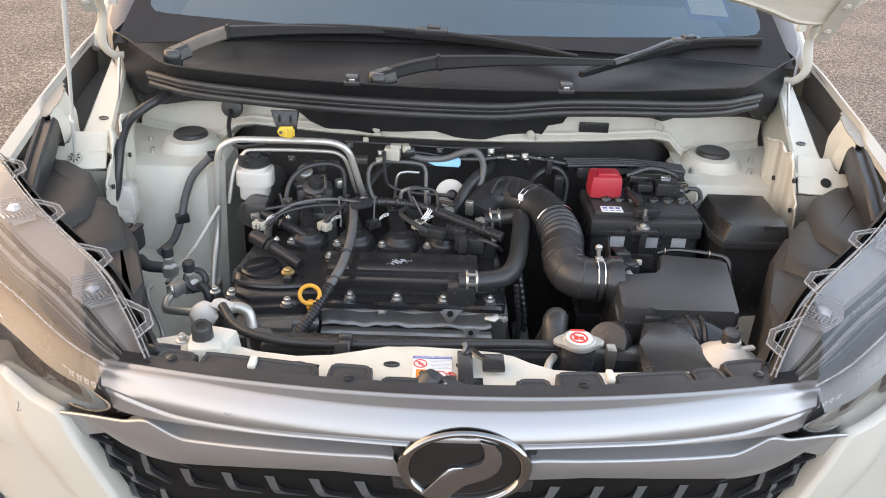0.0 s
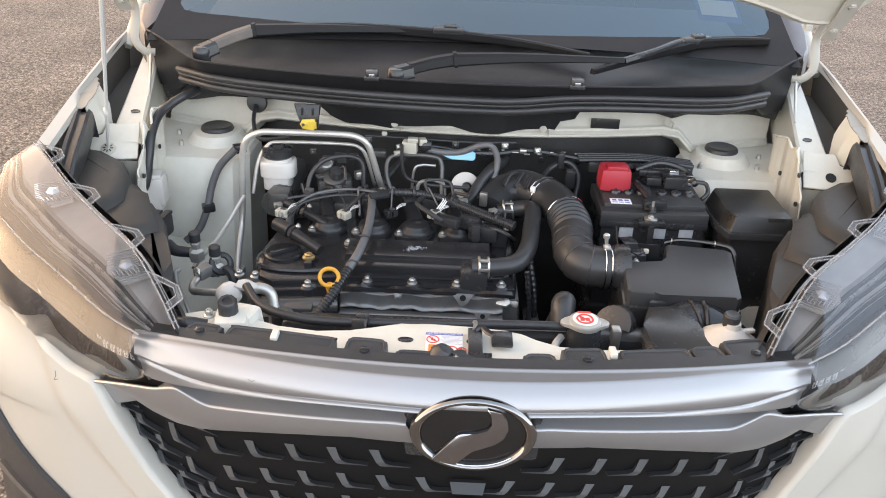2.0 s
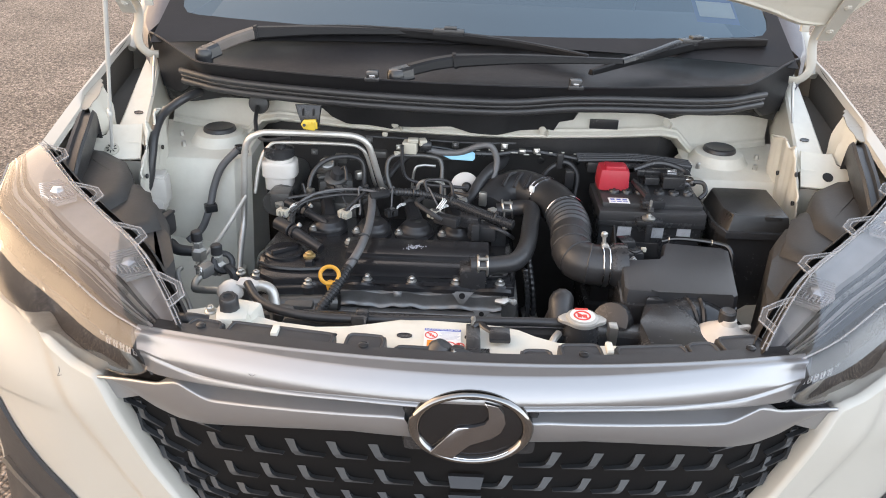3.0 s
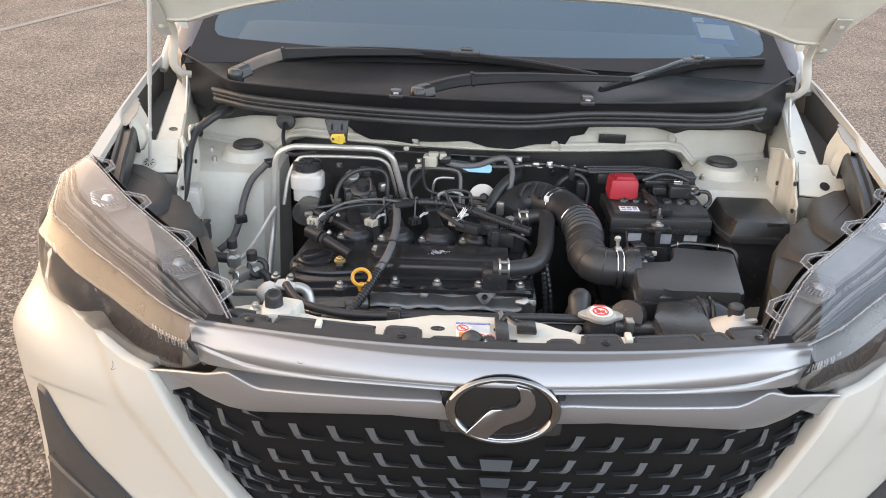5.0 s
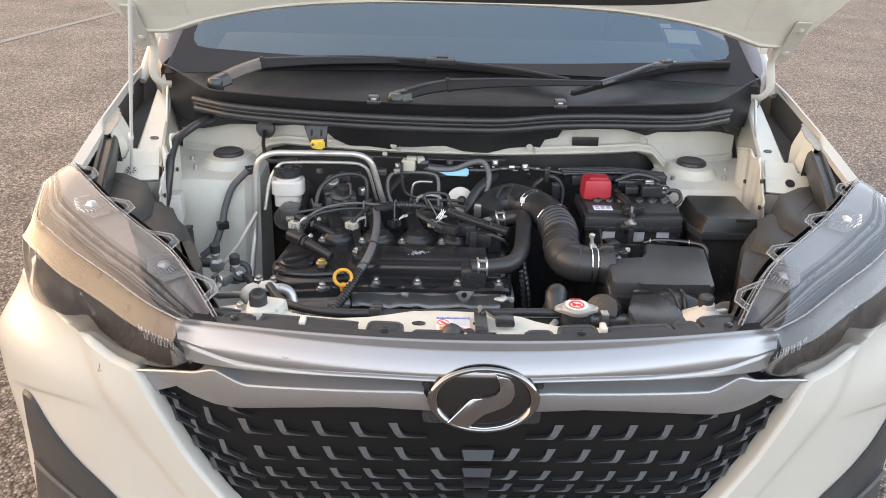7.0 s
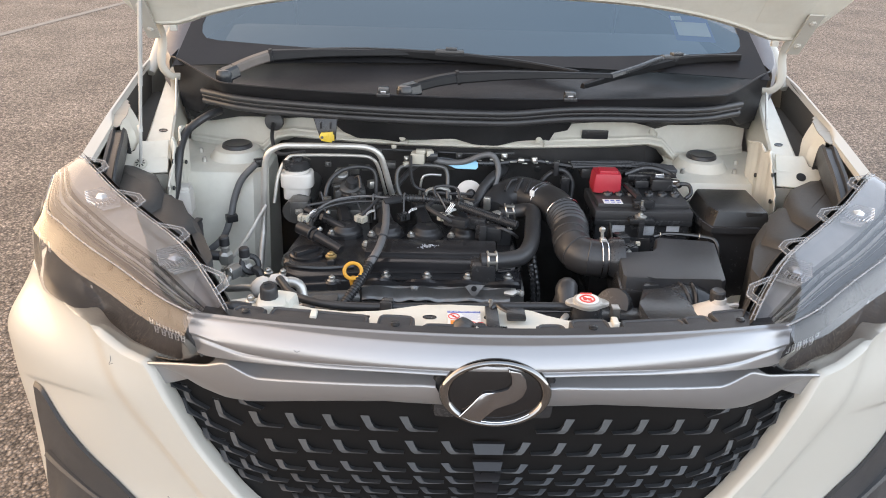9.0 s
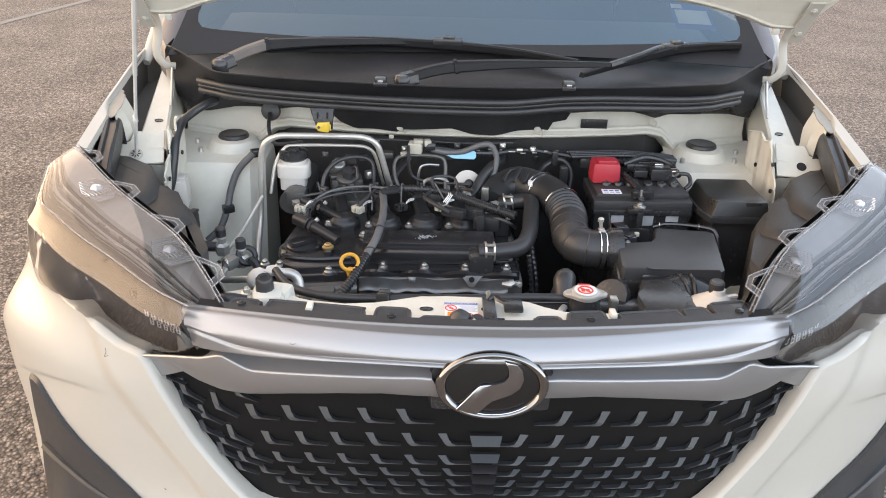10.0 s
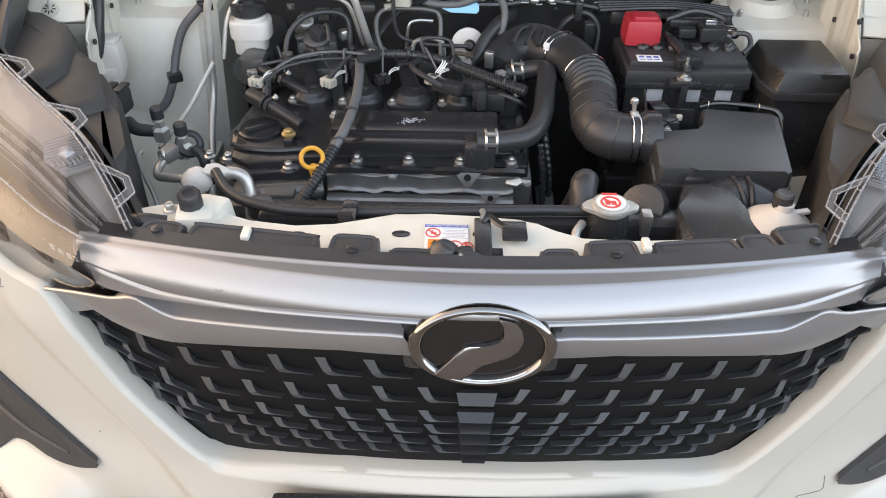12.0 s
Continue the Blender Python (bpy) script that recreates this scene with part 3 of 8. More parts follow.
for z, drop, first, step, count, scale in FIN_ROWS:
    for side in (-1, 1):
        for k in range(count):
            a = first + step * k
            add_fin(side, 0, a, z - drop * a * a, step / 0.0605, scale, 4 + 24 * a * a)
SWEPT = (((0.508, 0.705), 0.5), ((0.485, 0.659), 0.95), ((0.452, 0.614), 0.6), ((0.424, 0.574), 0.7), ((0.396, 0.549), 0.35),
         ((0.479, 0.683), 1.0), ((0.450, 0.643), 0.75), ((0.421, 0.598), 0.6), ((0.389, 0.569), 0.45), ((0.424, 0.666), 1.05), ((0.403, 0.612), 0.85), ((0.371, 0.580), 0.5), ((0.386, 0.700), 0.6))
for side in (-1, 1):
    for (a, z), size in SWEPT:
        add_fin(side, 1, a, z, 1.0, size, 0)
bm = B()
for i, (z, w, h) in enumerate(((0.663, 0.025, 0.0085), (0.630, 0.0235, 0.0060), (0.608, 0.022, 0.0044), (0.586, 0.0205, 0.0035), (0.566, 0.019, 0.0029), (0.548, 0.0175, 0.0024))):
    vs = [bm.verts.new((0.003 + x, nose(0) + y, z + dz)) for x, y, dz in ((-w, 0.010, h), (w, 0.010, h), (w * 0.84, 0.0, -h * 0.5), (-w * 0.84, 0.0, -h * 0.5), (-w, 0.016, h), (w, 0.016, h))]
    bm.faces.new(vs[:4])
    bm.faces.new((vs[0], vs[4], vs[5], vs[1]))
part("grille_step", bm, SATINBLACK, grille)

# upper silver bar
bm = B()
rows = []
for i in range(-44, 45):
    x = i / 44 * 0.450
    a = abs(x) / 0.45
    by = 0.747 + 0.26 * x * x
    fy = 0.700 + 0.38 * x * x
    e2 = smooth01(0.25, 1.0, a)
    low = 0.824 - 0.017 * e2
    lip = 0.0035 + 0.005 * smooth01(0.45, 0.80, a) + 0.018 * smooth01(0.78, 0.99, a)
    band = 0.834 - 0.009 * smooth01(0.25, 0.75, a) + 0.016 * smooth01(0.76, 0.99, a)
    dip = 0.006 - 0.003 * smooth01(0.75, 1.0, a)
    end = smooth01(0.93, 1.0, a)
    cy = min(fy + 0.022, by - 0.012)
    prof = [(by + 0.018, 0.852), (by + 0.006, 0.860), (by + 0.0015, 0.8650), (by, 0.8654), (by - 0.0012, 0.8648), (by - 0.0030, 0.8634), (by - 0.006, 0.8630), (cy + 0.003, 0.8628), (cy, 0.8622), (cy - 0.002, 0.8605), (fy + 0.011, 0.853), (fy + 0.004, max(0.844, band + 0.004)), (fy + 0.001, max(0.838, band + 0.0015)), (fy, band),
            (fy + 0.001, band - 0.0015), (fy + dip, band - 0.004), (fy + dip, low + lip + 0.0006), (fy + dip - 0.002, low + lip), (fy + 0.0025, low + 0.7 * lip), (fy + 0.001, low + 0.0008), (fy + 0.001, low), (fy + 0.002, low - 0.0012), (fy + 0.010, low - 0.003), (fy + 0.030, low - 0.004)]
    rows.append([(x - math.copysign(0.012, x) * smooth01(0.86, 0.81, z) * end, y, z) for y, z in prof])
loft(bm, rows)
part("grille_bar", bm, SILVER, car, "silver painted bonnet-edge bar", sharp=180)
LOW_TOP = ((0.088, 0.803), (0.103, 0.803), (0.184, 0.797), (0.25, 0.791), (0.319, 0.783), (0.345, 0.780), (0.358, 0.782), (0.381, 0.791), (0.396, 0.796), (0.410, 0.790), (0.43, 0.781), (0.48, 0.768), (0.545, 0.750))
LOW_BOT = ((0.066, 0.768), (0.154, 0.767), (0.219, 0.759), (0.288, 0.747), (0.33, 0.738), (0.363, 0.731), (0.403, 0.728), (0.442, 0.733), (0.478, 0.744), (0.509, 0.748), (0.545, 0.750))
for sx in (-1, 1):
    bm = B()
    rows = []
    for i in range(0, 61):
        a = 0.066 + (0.545 - 0.066) * i / 60
        fy = 0.703 + 0.40 * a * a + 0.010 * smooth01(0.36, 0.52, a)
        top, bot = along(LOW_TOP, a), along(LOW_BOT, a)
        off = 0.016 * smooth01(0.100, 0.066, a)
        back = smooth01(0.40, 0.44, a)
        rows.append([(sx * (a + dx), y, z) for dx, y, z in ((off, fy + 0.044 - 0.034 * back, 0.826 - 0.02 * smooth01(0.2, 0.42, a) - 0.045 * smooth01(0.42, 0.54, a) - 0.052 * back), (off, fy + 0.024 - 0.016 * back, top + 0.006 - 0.020 * back), (off, fy + 0.0035, top + 0.0012), (off, fy + 0.0015, top + 0.0003), (off, fy + 0.0004, top - 0.0008), (off * 0.9, fy, top - 0.0025), (off * 0.5, fy + 0.001, (top + bot) / 2), (0, fy + 0.004, bot + 0.003), (0, fy + 0.0055, bot + 0.001), (0, fy + 0.009, bot), (0, fy + 0.040, bot - 0.004))])
    loft(bm, rows)
    part("lower_grille_bar", bm, SILVER, car, "silver painted lower grille bar", sharp=180)
for sx in (-1, 1):
    bm = B()
    tube(bm, [(sx * 0.455, 0.800, 0.860), (sx * 0.452, 0.788, 0.845), (sx * 0.444, 0.784, 0.825), (sx * 0.430, 0.780, 0.800)], (0.005, 0.004), 8, 5, flat=0.6)
    part("bar_end", bm, GRAINED, car, "grey end piece of the bar")
bm = B()
badge_c = Vector((0.003, 0.690, 0.799))
BAX = (0, -1, 0.12)
lathe(bm, badge_c + Vector((0, 0.022, 0)), [(0.0885, -0.02), (0.0895, -0.008), (0.086, -0.002), (0.060, 0.0)], 48, BAX, 1.0, 0.66)
badge = part("badge", bm, PLASTIC, car, "oval chrome-rimmed badge")
bm = B()
lathe(bm, badge_c + Vector((0, 0.008, 0)), [(0.0800, -0.006), (0.0803, -0.001), (0.0785, 0.0035), (0.0755, 0.0060), (0.0715, 0.0062), (0.0675, 0.0040), (0.0655, 0.0005), (0.0655, -0.004)], 72, BAX, 1.0, 0.66)
part("rim", bm, RINGCHROME, badge, "chrome oval rim", sharp=60)
bm = B()
lathe(bm, badge_c + Vector((0, 0.008, 0)), [(0.0660, -0.004), (0.0660, 0.0005), (0.045, 0.003)], 56, BAX, 1.0, 0.66)
part("field", bm, GLOSSBLACK, badge)
bm = B()
inner = [(-0.050, -0.034), (-0.034, -0.016), (-0.019, 0.001), (-0.006, 0.0035), (0.006, 0.0045), (0.018, 0.009), (0.0235, 0.018), (0.0225, 0.029), (0.016, 0.0405)]
outer = [(0.033, 0.0365), (0.0410, 0.026), (0.0435, 0.013), (0.0385, -0.001), (0.027, -0.011), (0.012, -0.016), (-0.001, -0.0195), (-0.011, -0.031), (-0.021, -0.0425), (-0.036, -0.040)]
face = Matrix.Translation(badge_c + Vector((0, 0.006, 0))) @ pose(0, 0, 0, 83.0, 0, 0)
prism(bm, inner + outer, 0.0, 0.0055, 0.0015, face)
mark = part("emblem_mark", bm, DARKCHROME, badge, "plain chrome mark")
bm = B()
tube(bm, [face @ Vector((x, y, 0.0048)) for x, y in inner], 0.0007, 6, 4)
tube(bm, [face @ Vector((0.0655 * math.cos(a), 0.0432 * math.sin(a), 0.0035)) for a in [radians(248 + 10 * i) for i in range(8)]], 0.0007, 6, 3)
part("bright_edge", bm, CHROME, mark, "bright polished edge")
bm = B()
box(bm, (0.003, 0.728, 0.778), (0.178, 0.03, 0.075), 0.015)
part("badge_base", bm, PLASTIC, car, "black badge surround")

# bumper side pockets and plate
for sx in (-1, 1):
    bm = B()
    upper = spline([(0.550, 0.424), (0.590, 0.452), (0.640, 0.488), (0.690, 0.522), (0.738, 0.566), (0.768, 0.598), (0.780, 0.605), (0.796, 0.605)], 5)
    lower = spline([(0.552, 0.412), (0.590, 0.397), (0.640, 0.390), (0.690, 0.392), (0.738, 0.360), (0.780, 0.330), (0.815, 0.300), (0.852, 0.290)], 5)
    rows = []
    for f in (0, 0.02, 0.25, 0.5, 0.75, 0.98, 1.0):
        rows.append([(sx * bumper_x(u.x * (1 - f) + l.x * f, u.y * (1 - f) + l.y * f), bumper_y(u.x * (1 - f) + l.x * f, u.y * (1 - f) + l.y * f) - (0.002 if f in (0, 1.0) else 0.010) + 0.012 * f * (1 - f), u.y * (1 - f) + l.y * f) for u, l in zip(upper, lower)])
    loft(bm, rows)
    part("fog_trim", bm, GRAINED, car, "black grained bumper side trim")
    bm = B()
    pts = [(sx * bumper_x(a, z), bumper_y(a, 0.45) - 0.012, z) for a, z in ((0.60, 0.418), (0.68, 0.432), (0.76, 0.445), (0.805, 0.448))]
    tube(bm, pts, (0.004, 0.009), 6, 5)
    part("trim_rib", bm, GRAINED, car)
bm = B()
box(bm, (-0.003, 0.712, 0.431), (0.522, 0.022, 0.130), 0.012)
plate = part("plate_holder", bm, PLASTIC, car, "black number plate holder")
bm = B()
tube(bm, [(-0.252, 0.702, 0.488), (0.246, 0.702, 0.488)], 0.0025, 8, 6)
part("plate_rim", bm, DULLSILVER, plate)

# tow-eye cover outline, chips and a scratch in the paint
for pts, r in (((( 0.528, 0.427), (0.531, 0.413), (0.531, 0.400), (0.515, 0.399), (0.489, 0.401), (0.492, 0.388), (0.500, 0.372)), 0.0006), (((-0.611, 0.748), (-0.609, 0.741), (-0.612, 0.733)), 0.0005), (((-0.604, 0.737), (-0.611, 0.733)), 0.0005), (((-0.536, 0.480), (-0.533, 0.478)), 0.0007)):
    bm = B()
    tube(bm, [(bumper_x(x, z), bumper_y(x, z) - 0.0002, z) for x, z in pts], r, 6, 3)
    part("paint_mark", bm, TAPE, car)
bm = B()
tube(bm, [(-0.285, 0.7325, 0.842), (-0.280, 0.7300, 0.8405), (-0.276, 0.7305, 0.843)], 0.0003, 6, 3)
part("paint_chip", bm, TAPE, car)

# ---- headlights ----
CELLBRIGHT = mat("lamp_cell", (0.78, 0.78, 0.80), 0.25, 0.2, 0.05, 30)
LAMPLEDGE = mat("lamp_ledge", (0.42, 0.41, 0.40), 0.3, 0.5, 0.05, 30)
PODSILVER = mat("pod_silver", (0.66, 0.65, 0.65), 0.20, 0.5, 0.05, 30)
LT = [(0.398, 0.803, 0.864), (0.439, 0.863, 0.885), (0.5, 0.94, 0.909), (0.578, 1.013, 0.924), (0.653, 1.085, 0.94), (0.725, 1.164, 0.959), (0.762, 1.204, 0.964)]
LU = [(0.437, 0.777, 0.872), (0.499, 0.816, 0.879), (0.582, 0.884, 0.893), (0.656, 0.943, 0.904), (0.714, 0.997, 0.915), (0.761, 1.047, 0.924), (0.79, 1.15, 0.946)]
LG = [(0.448, 0.759, 0.846), (0.513, 0.797, 0.849), (0.598, 0.864, 0.861), (0.674, 0.922, 0.87), (0.733, 0.978, 0.881), (0.793, 1.05, 0.889), (0.813, 1.145, 0.902)]
LB = [(0.412, 0.8, 0.778), (0.475, 0.812, 0.76), (0.554, 0.85, 0.742), (0.606, 0.877, 0.754), (0.676, 0.911, 0.795), (0.77, 0.998, 0.792), (0.806, 1.085, 0.806)]


def mix3(a, b, f):
    return [p.lerp(q, f) for p, q in zip(a, b)]


def shift(c, d):
    return [p + Vector(d) for p in c]


for sx in (-1, 1):
    lt, lu, lg, lb = ([Vector((sx * x, y, z)) for x, y, z in spline(c, 6)] for c in (LT, LU, LG, LB))
    # clear shell
    bm = B()
    skins = [shift(lt, (0, 0, -0.02)), lt]
    for f in (0.25, 0.5, 0.75):
        skins.append(shift(mix3(lt, lu, f), (0, 0, 0.0015 * math.sin(math.pi * f))))
    # rounded shoulder between the top face and the strip
    for f in (0.0, 0.17, 0.33, 0.5, 0.67, 0.83, 1.0):
        skins.append(mix3(mix3(mix3(lt, lu, 0.86), lu, f), mix3(lu, mix3(lu, lg, 0.30), f), f))
    skins += [mix3(lu, lg, 0.6), lg]
    for f in (0.3, 0.6, 0.85):
        skins.append(shift(mix3(lg, lb, f), (sx * 0.003 * math.sin(math.pi * f), -0.004 * math.sin(math.pi * f), 0)))
    skins.append(lb)
    loft(bm, skins)
    lamp = part("headlight", bm, CLEARLENS, car, "long clear-lensed headlight with dark bezel", sharp=16)
    lamp.visible_shadow = False
    face_out(lamp, (sx * 0.60, 1.15, 0.72))
    # body of the lamp under the lens
    it, iu, ig, ib = ([p + Vector((0, 0.030, -0.022)) * (1 - 0.85 * (k / (len(c) - 1)) ** 2) for k, p in enumerate(c)] for c in (lt, lu, lg, lb))
    bm = B()
    loft(bm, [shift(it, (0, 0.03, -0.10)), it, mix3(it, iu, 0.25), mix3(it, iu, 0.46), shift(mix3(it, iu, 0.50), (0, 0, -0.006))])
    part("upper_bezel", bm, LAMPSATIN, lamp, "grey lamp housing seen through the lens")
    # long ledges beside the chrome line
    for f0, f1, drop, surface in ((0.50, 0.585, 0.006, LAMPBLACK), (0.585, 0.64, 0.0, LAMPLEDGE), (0.64, 0.71, 0.005, LAMPBLACK), (0.71, 0.80, 0.002, LAMPSATIN), (0.80, 1.0, 0.004, LAMPBLACK)):
        bm = B()
        loft(bm, [shift(mix3(it, iu, f0), (0, 0, -drop - 0.006)), shift(mix3(it, iu, f0 + 0.008), (0, 0, -drop)), shift(mix3(it, iu, (f0 + f1) / 2), (0, 0, -drop + 0.001)), shift(mix3(it, iu, f1 - 0.008), (0, 0, -drop)), shift(mix3(it, iu, f1), (0, 0, -drop - 0.006))])
        part("ledge", bm, surface, lamp)
    bm = B()
    tube(bm, shift(mix3(it, iu, 0.80)[2:], (0, 0, 0.003)), 0.0016, 6, 1)
    tube(bm, shift(mix3(it, iu, 0.90)[2:], (0, 0, 0.003)), 0.0012, 6, 1)
    part("chrome_line", bm, CHROME, lamp, "thin chrome line inside the lamp")
    bm = B()
    loft(bm, [iu, mix3(iu, ig, 0.5), shift(ig, (0, 0.004, 0))])
    part("light_strip", bm, STRIPCHROME, lamp, "silvery light strip")
    bm = B()
    loft(bm, [shift(ig, (0, 0.004, 0)), shift(mix3(ig, ib, 0.1), (0, 0.022, 0)), shift(mix3(ig, ib, 0.5), (0, 0.026, 0)), shift(mix3(ig, ib, 0.85), (0, 0.016, 0)), ib])
    part("lower_bezel", bm, LAMPBLACK, lamp, "black lower lamp bezel")
    bm = B()
    n = len(it)
    loft(bm, [shift(it, (sx * -0.004, 0, 0.012)), shift(it, (sx * -0.004, 0.014, 0.0)), shift(it, (sx * -0.01, 0.03, -0.05)), shift(it, (sx * -0.005, 0.03, -0.13)), shift(ib, (0, 0.10, 0.0))])
    part("housing", bm, LAMPBACK, lamp, "black plastic lamp housing")
    bm = B()
    loft(bm, [shift(lt, (-sx * 0.7 * w, 0.7 * w, -h)) for w, h in ((0.002, 0.003), (0.010, 0.014), (0.020, 0.035), (0.032, 0.070), (0.034, 0.150))])
    part("skirt", bm, LAMPBACK, lamp, "dark grey skirt behind the lens")
    # reflector pods on the upper face
    for f in (0.28, 0.68):
        k = int(f * (n - 1))
        c = it[k].lerp(iu[k], 0.36 if f < 0.5 else 0.33) + Vector((0, 0, 0.006))
        d = (it[k + 2] - it[k - 2]).normalized()
        ang = math.degrees(math.atan2(d.y, d.x))
        bm = B()
        side_dir = Vector((-d.y, d.x, 0)).normalized()
        for j in range(14):
            o = (j - 6.5) * 0.0050
            box(bm, c + d * o + Vector((0, 0, 0.007)), (0.0018, 0.056 - abs(o) * 0.7, 0.005), 0.0006, ang)
        for j in range(9):
            o = (j - 4) * 0.0055
            box(bm, c + side_dir * o + Vector((0, 0, 0.0065)), (0.060 - abs(o), 0.0014, 0.004), 0.0005, ang)
        lathe(bm, c + Vector((0, 0, 0.004)), [(0.014, 0.0), (0.011, 0.009), (0.004, 0.013)], 5, (0.1, -0.3, 1))
        part("reflector_pod", bm, PODSILVER, lamp, "ribbed clear reflector")
    # small chromed cells in two rows in the lower part
    for j in range(10):
        k = 4 + j // 2
        c = ig[k].lerp(ib[k], 0.20 if j % 2 else 0.36) + Vector((0, 0.012, 0))
        bm = B()
        u = [c + Vector((sx * dx * 0.8, abs(dx) * 0.1 + dx * 0.6, dz)) for dx, dz in ((-0.0042, 0.0055), (-0.0036, -0.0050), (0.0036, -0.0058), (0.0042, 0.0045))]
        tube(bm, u, 0.0010, 5, 1, smooth=False)
        tube(bm, [u[0].lerp(u[1], 0.5), u[3].lerp(u[2], 0.5)], 0.0005, 5, 1, smooth=False)
        part("led_cell", bm, CELLBRIGHT, lamp, "chromed lamp cell")
    for k, f in ((19, 0.3), (23, 0.3), (28, 0.3)):
        c = ig[k].lerp(ib[k], f) + Vector((0, 0.035, 0))
        bm = B()
        box(bm, c, (0.014, 0.02, 0.022), 0.003, sx * 40, 0.7)
        part("lamp_fin", bm, DULLSILVER, lamp)
    # mounting tabs along the inner edge
    for f in (0.10, 0.34, 0.57, 0.79):
        k = int(f * (n - 1))
        a, b = lt[k], lt[min(k + 4, n - 1)]
        d = (b - a).normalized()
        o = Vector((-d.y, d.x, 0)) * sx
        if o.x * sx > 0:
            o = -o
        o = (o.normalized() + Vector((0, 0, 0.12))).normalized()
        L = 0.075
        pts = [a, a + o * 0.026 + d * 0.012, a + o * 0.029 + d * (L * 0.5), a + o * 0.014 + d * L * 0.85, a + d * (L + 0.01)]
        inner = [p.lerp(a + d * L * 0.5 + o * 0.010, 0.40) for p in pts]
        bm = B()
        loft(bm, [pts, inner])
        thicken(bm, 0.003)
        tab = part("mounting_tab", bm, TABLENS, lamp, "clear plastic mounting tab")
        bm = B()
        tube(bm, pts, 0.0011, 6, 3, smooth=False)
        tube(bm, inner, 0.0008, 6, 3, smooth=False)
        part("tab_rim", bm, TABRIM, tab)
    bm = B()
    tube(bm, shift(lt[::2], (0, 0, 0.002)), 0.0012, 6, 1)
    tube(bm, shift(lt[::2], (-sx * 0.004, 0.004, 0.001)), 0.0009, 6, 1)
    for k in range(1, n - 1, 3):
        tube(bm, [lt[k] + Vector((0, 0, 0.002)), lt[k] + Vector((-sx * 0.004, 0.004, 0.002))], 0.0009, 5, 1, smooth=False)
    tube(bm, shift(lu[::2], (0, 0, 0.001)), 0.0014, 6, 1)
    part("lens_edge", bm, TABRIM, lamp)
    # back covers and foam behind the lamp
    bm = B()
    prism(bm, [(sx * x, y) for x, y in ((0.822, 1.390), (0.800, 1.412), (0.728, 1.388), (0.660, 1.330), (0.626, 1.262), (0.606, 1.180), (0.634, 1.078), (0.690, 1.128), (0.742, 1.182), (0.800, 1.275))], 0.70, 0.892, 0.030)
    part("lamp_cover", bm, LAMPBACK, lamp, "dark grey rear lamp cover", sharp=80)
    bm = B()
    prism(bm, [(sx * x, y) for x, y in ((0.676, 1.262), (0.625, 1.254), (0.574, 1.225), (0.536, 1.169), (0.503, 1.080), (0.468, 1.000), (0.440, 0.925), (0.452, 0.890), (0.512, 0.966), (0.590, 1.038), (0.665, 1.110))], 0.62, 0.858, 0.026)
    part("lamp_back", bm, LAMPBACK, lamp, "dark grey lamp back")
    bm = B()
    prism(bm, [(sx * x, y) for x, y in ((0.52, 1.10), (0.552, 1.155), (0.580, 1.215), (0.612, 1.262), (0.66, 1.285), (0.70, 1.25), (0.66, 1.12), (0.58, 1.05))], 0.58, 0.874, 0.022)
    part("lamp_foam", bm, LAMPBACK, lamp, "dark foam block behind the lamp", sharp=80)
    bm = B()
    channel = spline([(0.714, 1.185, 0.912), (0.730, 1.26, 0.938), (0.745, 1.335, 0.957), (0.756, 1.382, 0.966), (0.760, 1.402, 0.955), (0.759, 1.408, 0.900)], 5)
    lanes = ((-0.012, -0.050), (-0.016, -0.022), (-0.017, -0.003), (-0.013, 0.002), (-0.009, -0.004), (0.003, -0.005), (0.006, 0.001), (0.012, 0.002), (0.014, -0.006), (0.015, -0.04))
    loft(bm, [[(sx * (p.x + dx), p.y - 0.2 * dz, p.z + dz) for p in channel] for dx, dz in lanes])
    part("fender_seal", bm, RUBBER, car, "black rubber fender seal")

# ---- engine bay shell ----
bm = B()
plate_out = [(-0.44, 0.80), (-0.30, 0.785), (-0.15, 0.775), (0, 0.772), (0.15, 0.775), (0.30, 0.785), (0.44, 0.80), (0.43, 0.86), (0.30, 0.850), (0.183, 0.842), (0.124, 0.842), (0.093, 0.859), (0.072, 0.873), (0.052, 0.882), (0.0, 0.886), (-0.06, 0.889), (-0.101, 0.889), (-0.14, 0.874), (-0.173, 0.861), (-0.22, 0.856), (-0.278, 0.865), (-0.312, 0.882), (-0.345, 0.900), (-0.39, 0.900), (-0.432, 0.885), (-0.445, 0.86)]
prism(bm, plate_out, 0.815, 0.835, 0.003)
support = part("radiator_support", bm, BAYPAINT, car, "white painted radiator support panel")
bm = B()
box(bm, (0, 0.868, 0.60), (0.80, 0.02, 0.42), 0.005)
part("radiator_front", bm, PLASTIC, car, "dark radiator front behind the grille")
for x, y, rx, ry in ((-0.092, 0.846, 0.011, 0.006), (0.001, 0.848, 0.008, 0.006), (0.088, 0.812, 0.004, 0.003), (-0.26, 0.845, 0.006, 0.004), (-0.215, 0.838, 0.013, 0.008), (0.205, 0.826, 0.004, 0.003)):
    bm = B()
    lathe(bm, (x, y, 0.8352), [(1.0, 0.0), (1.0, 0.0012), (0.8, 0.0008)], 16, (0, 0, 1), rx, ry)
    part("panel_hole", bm, PLASTIC, support)
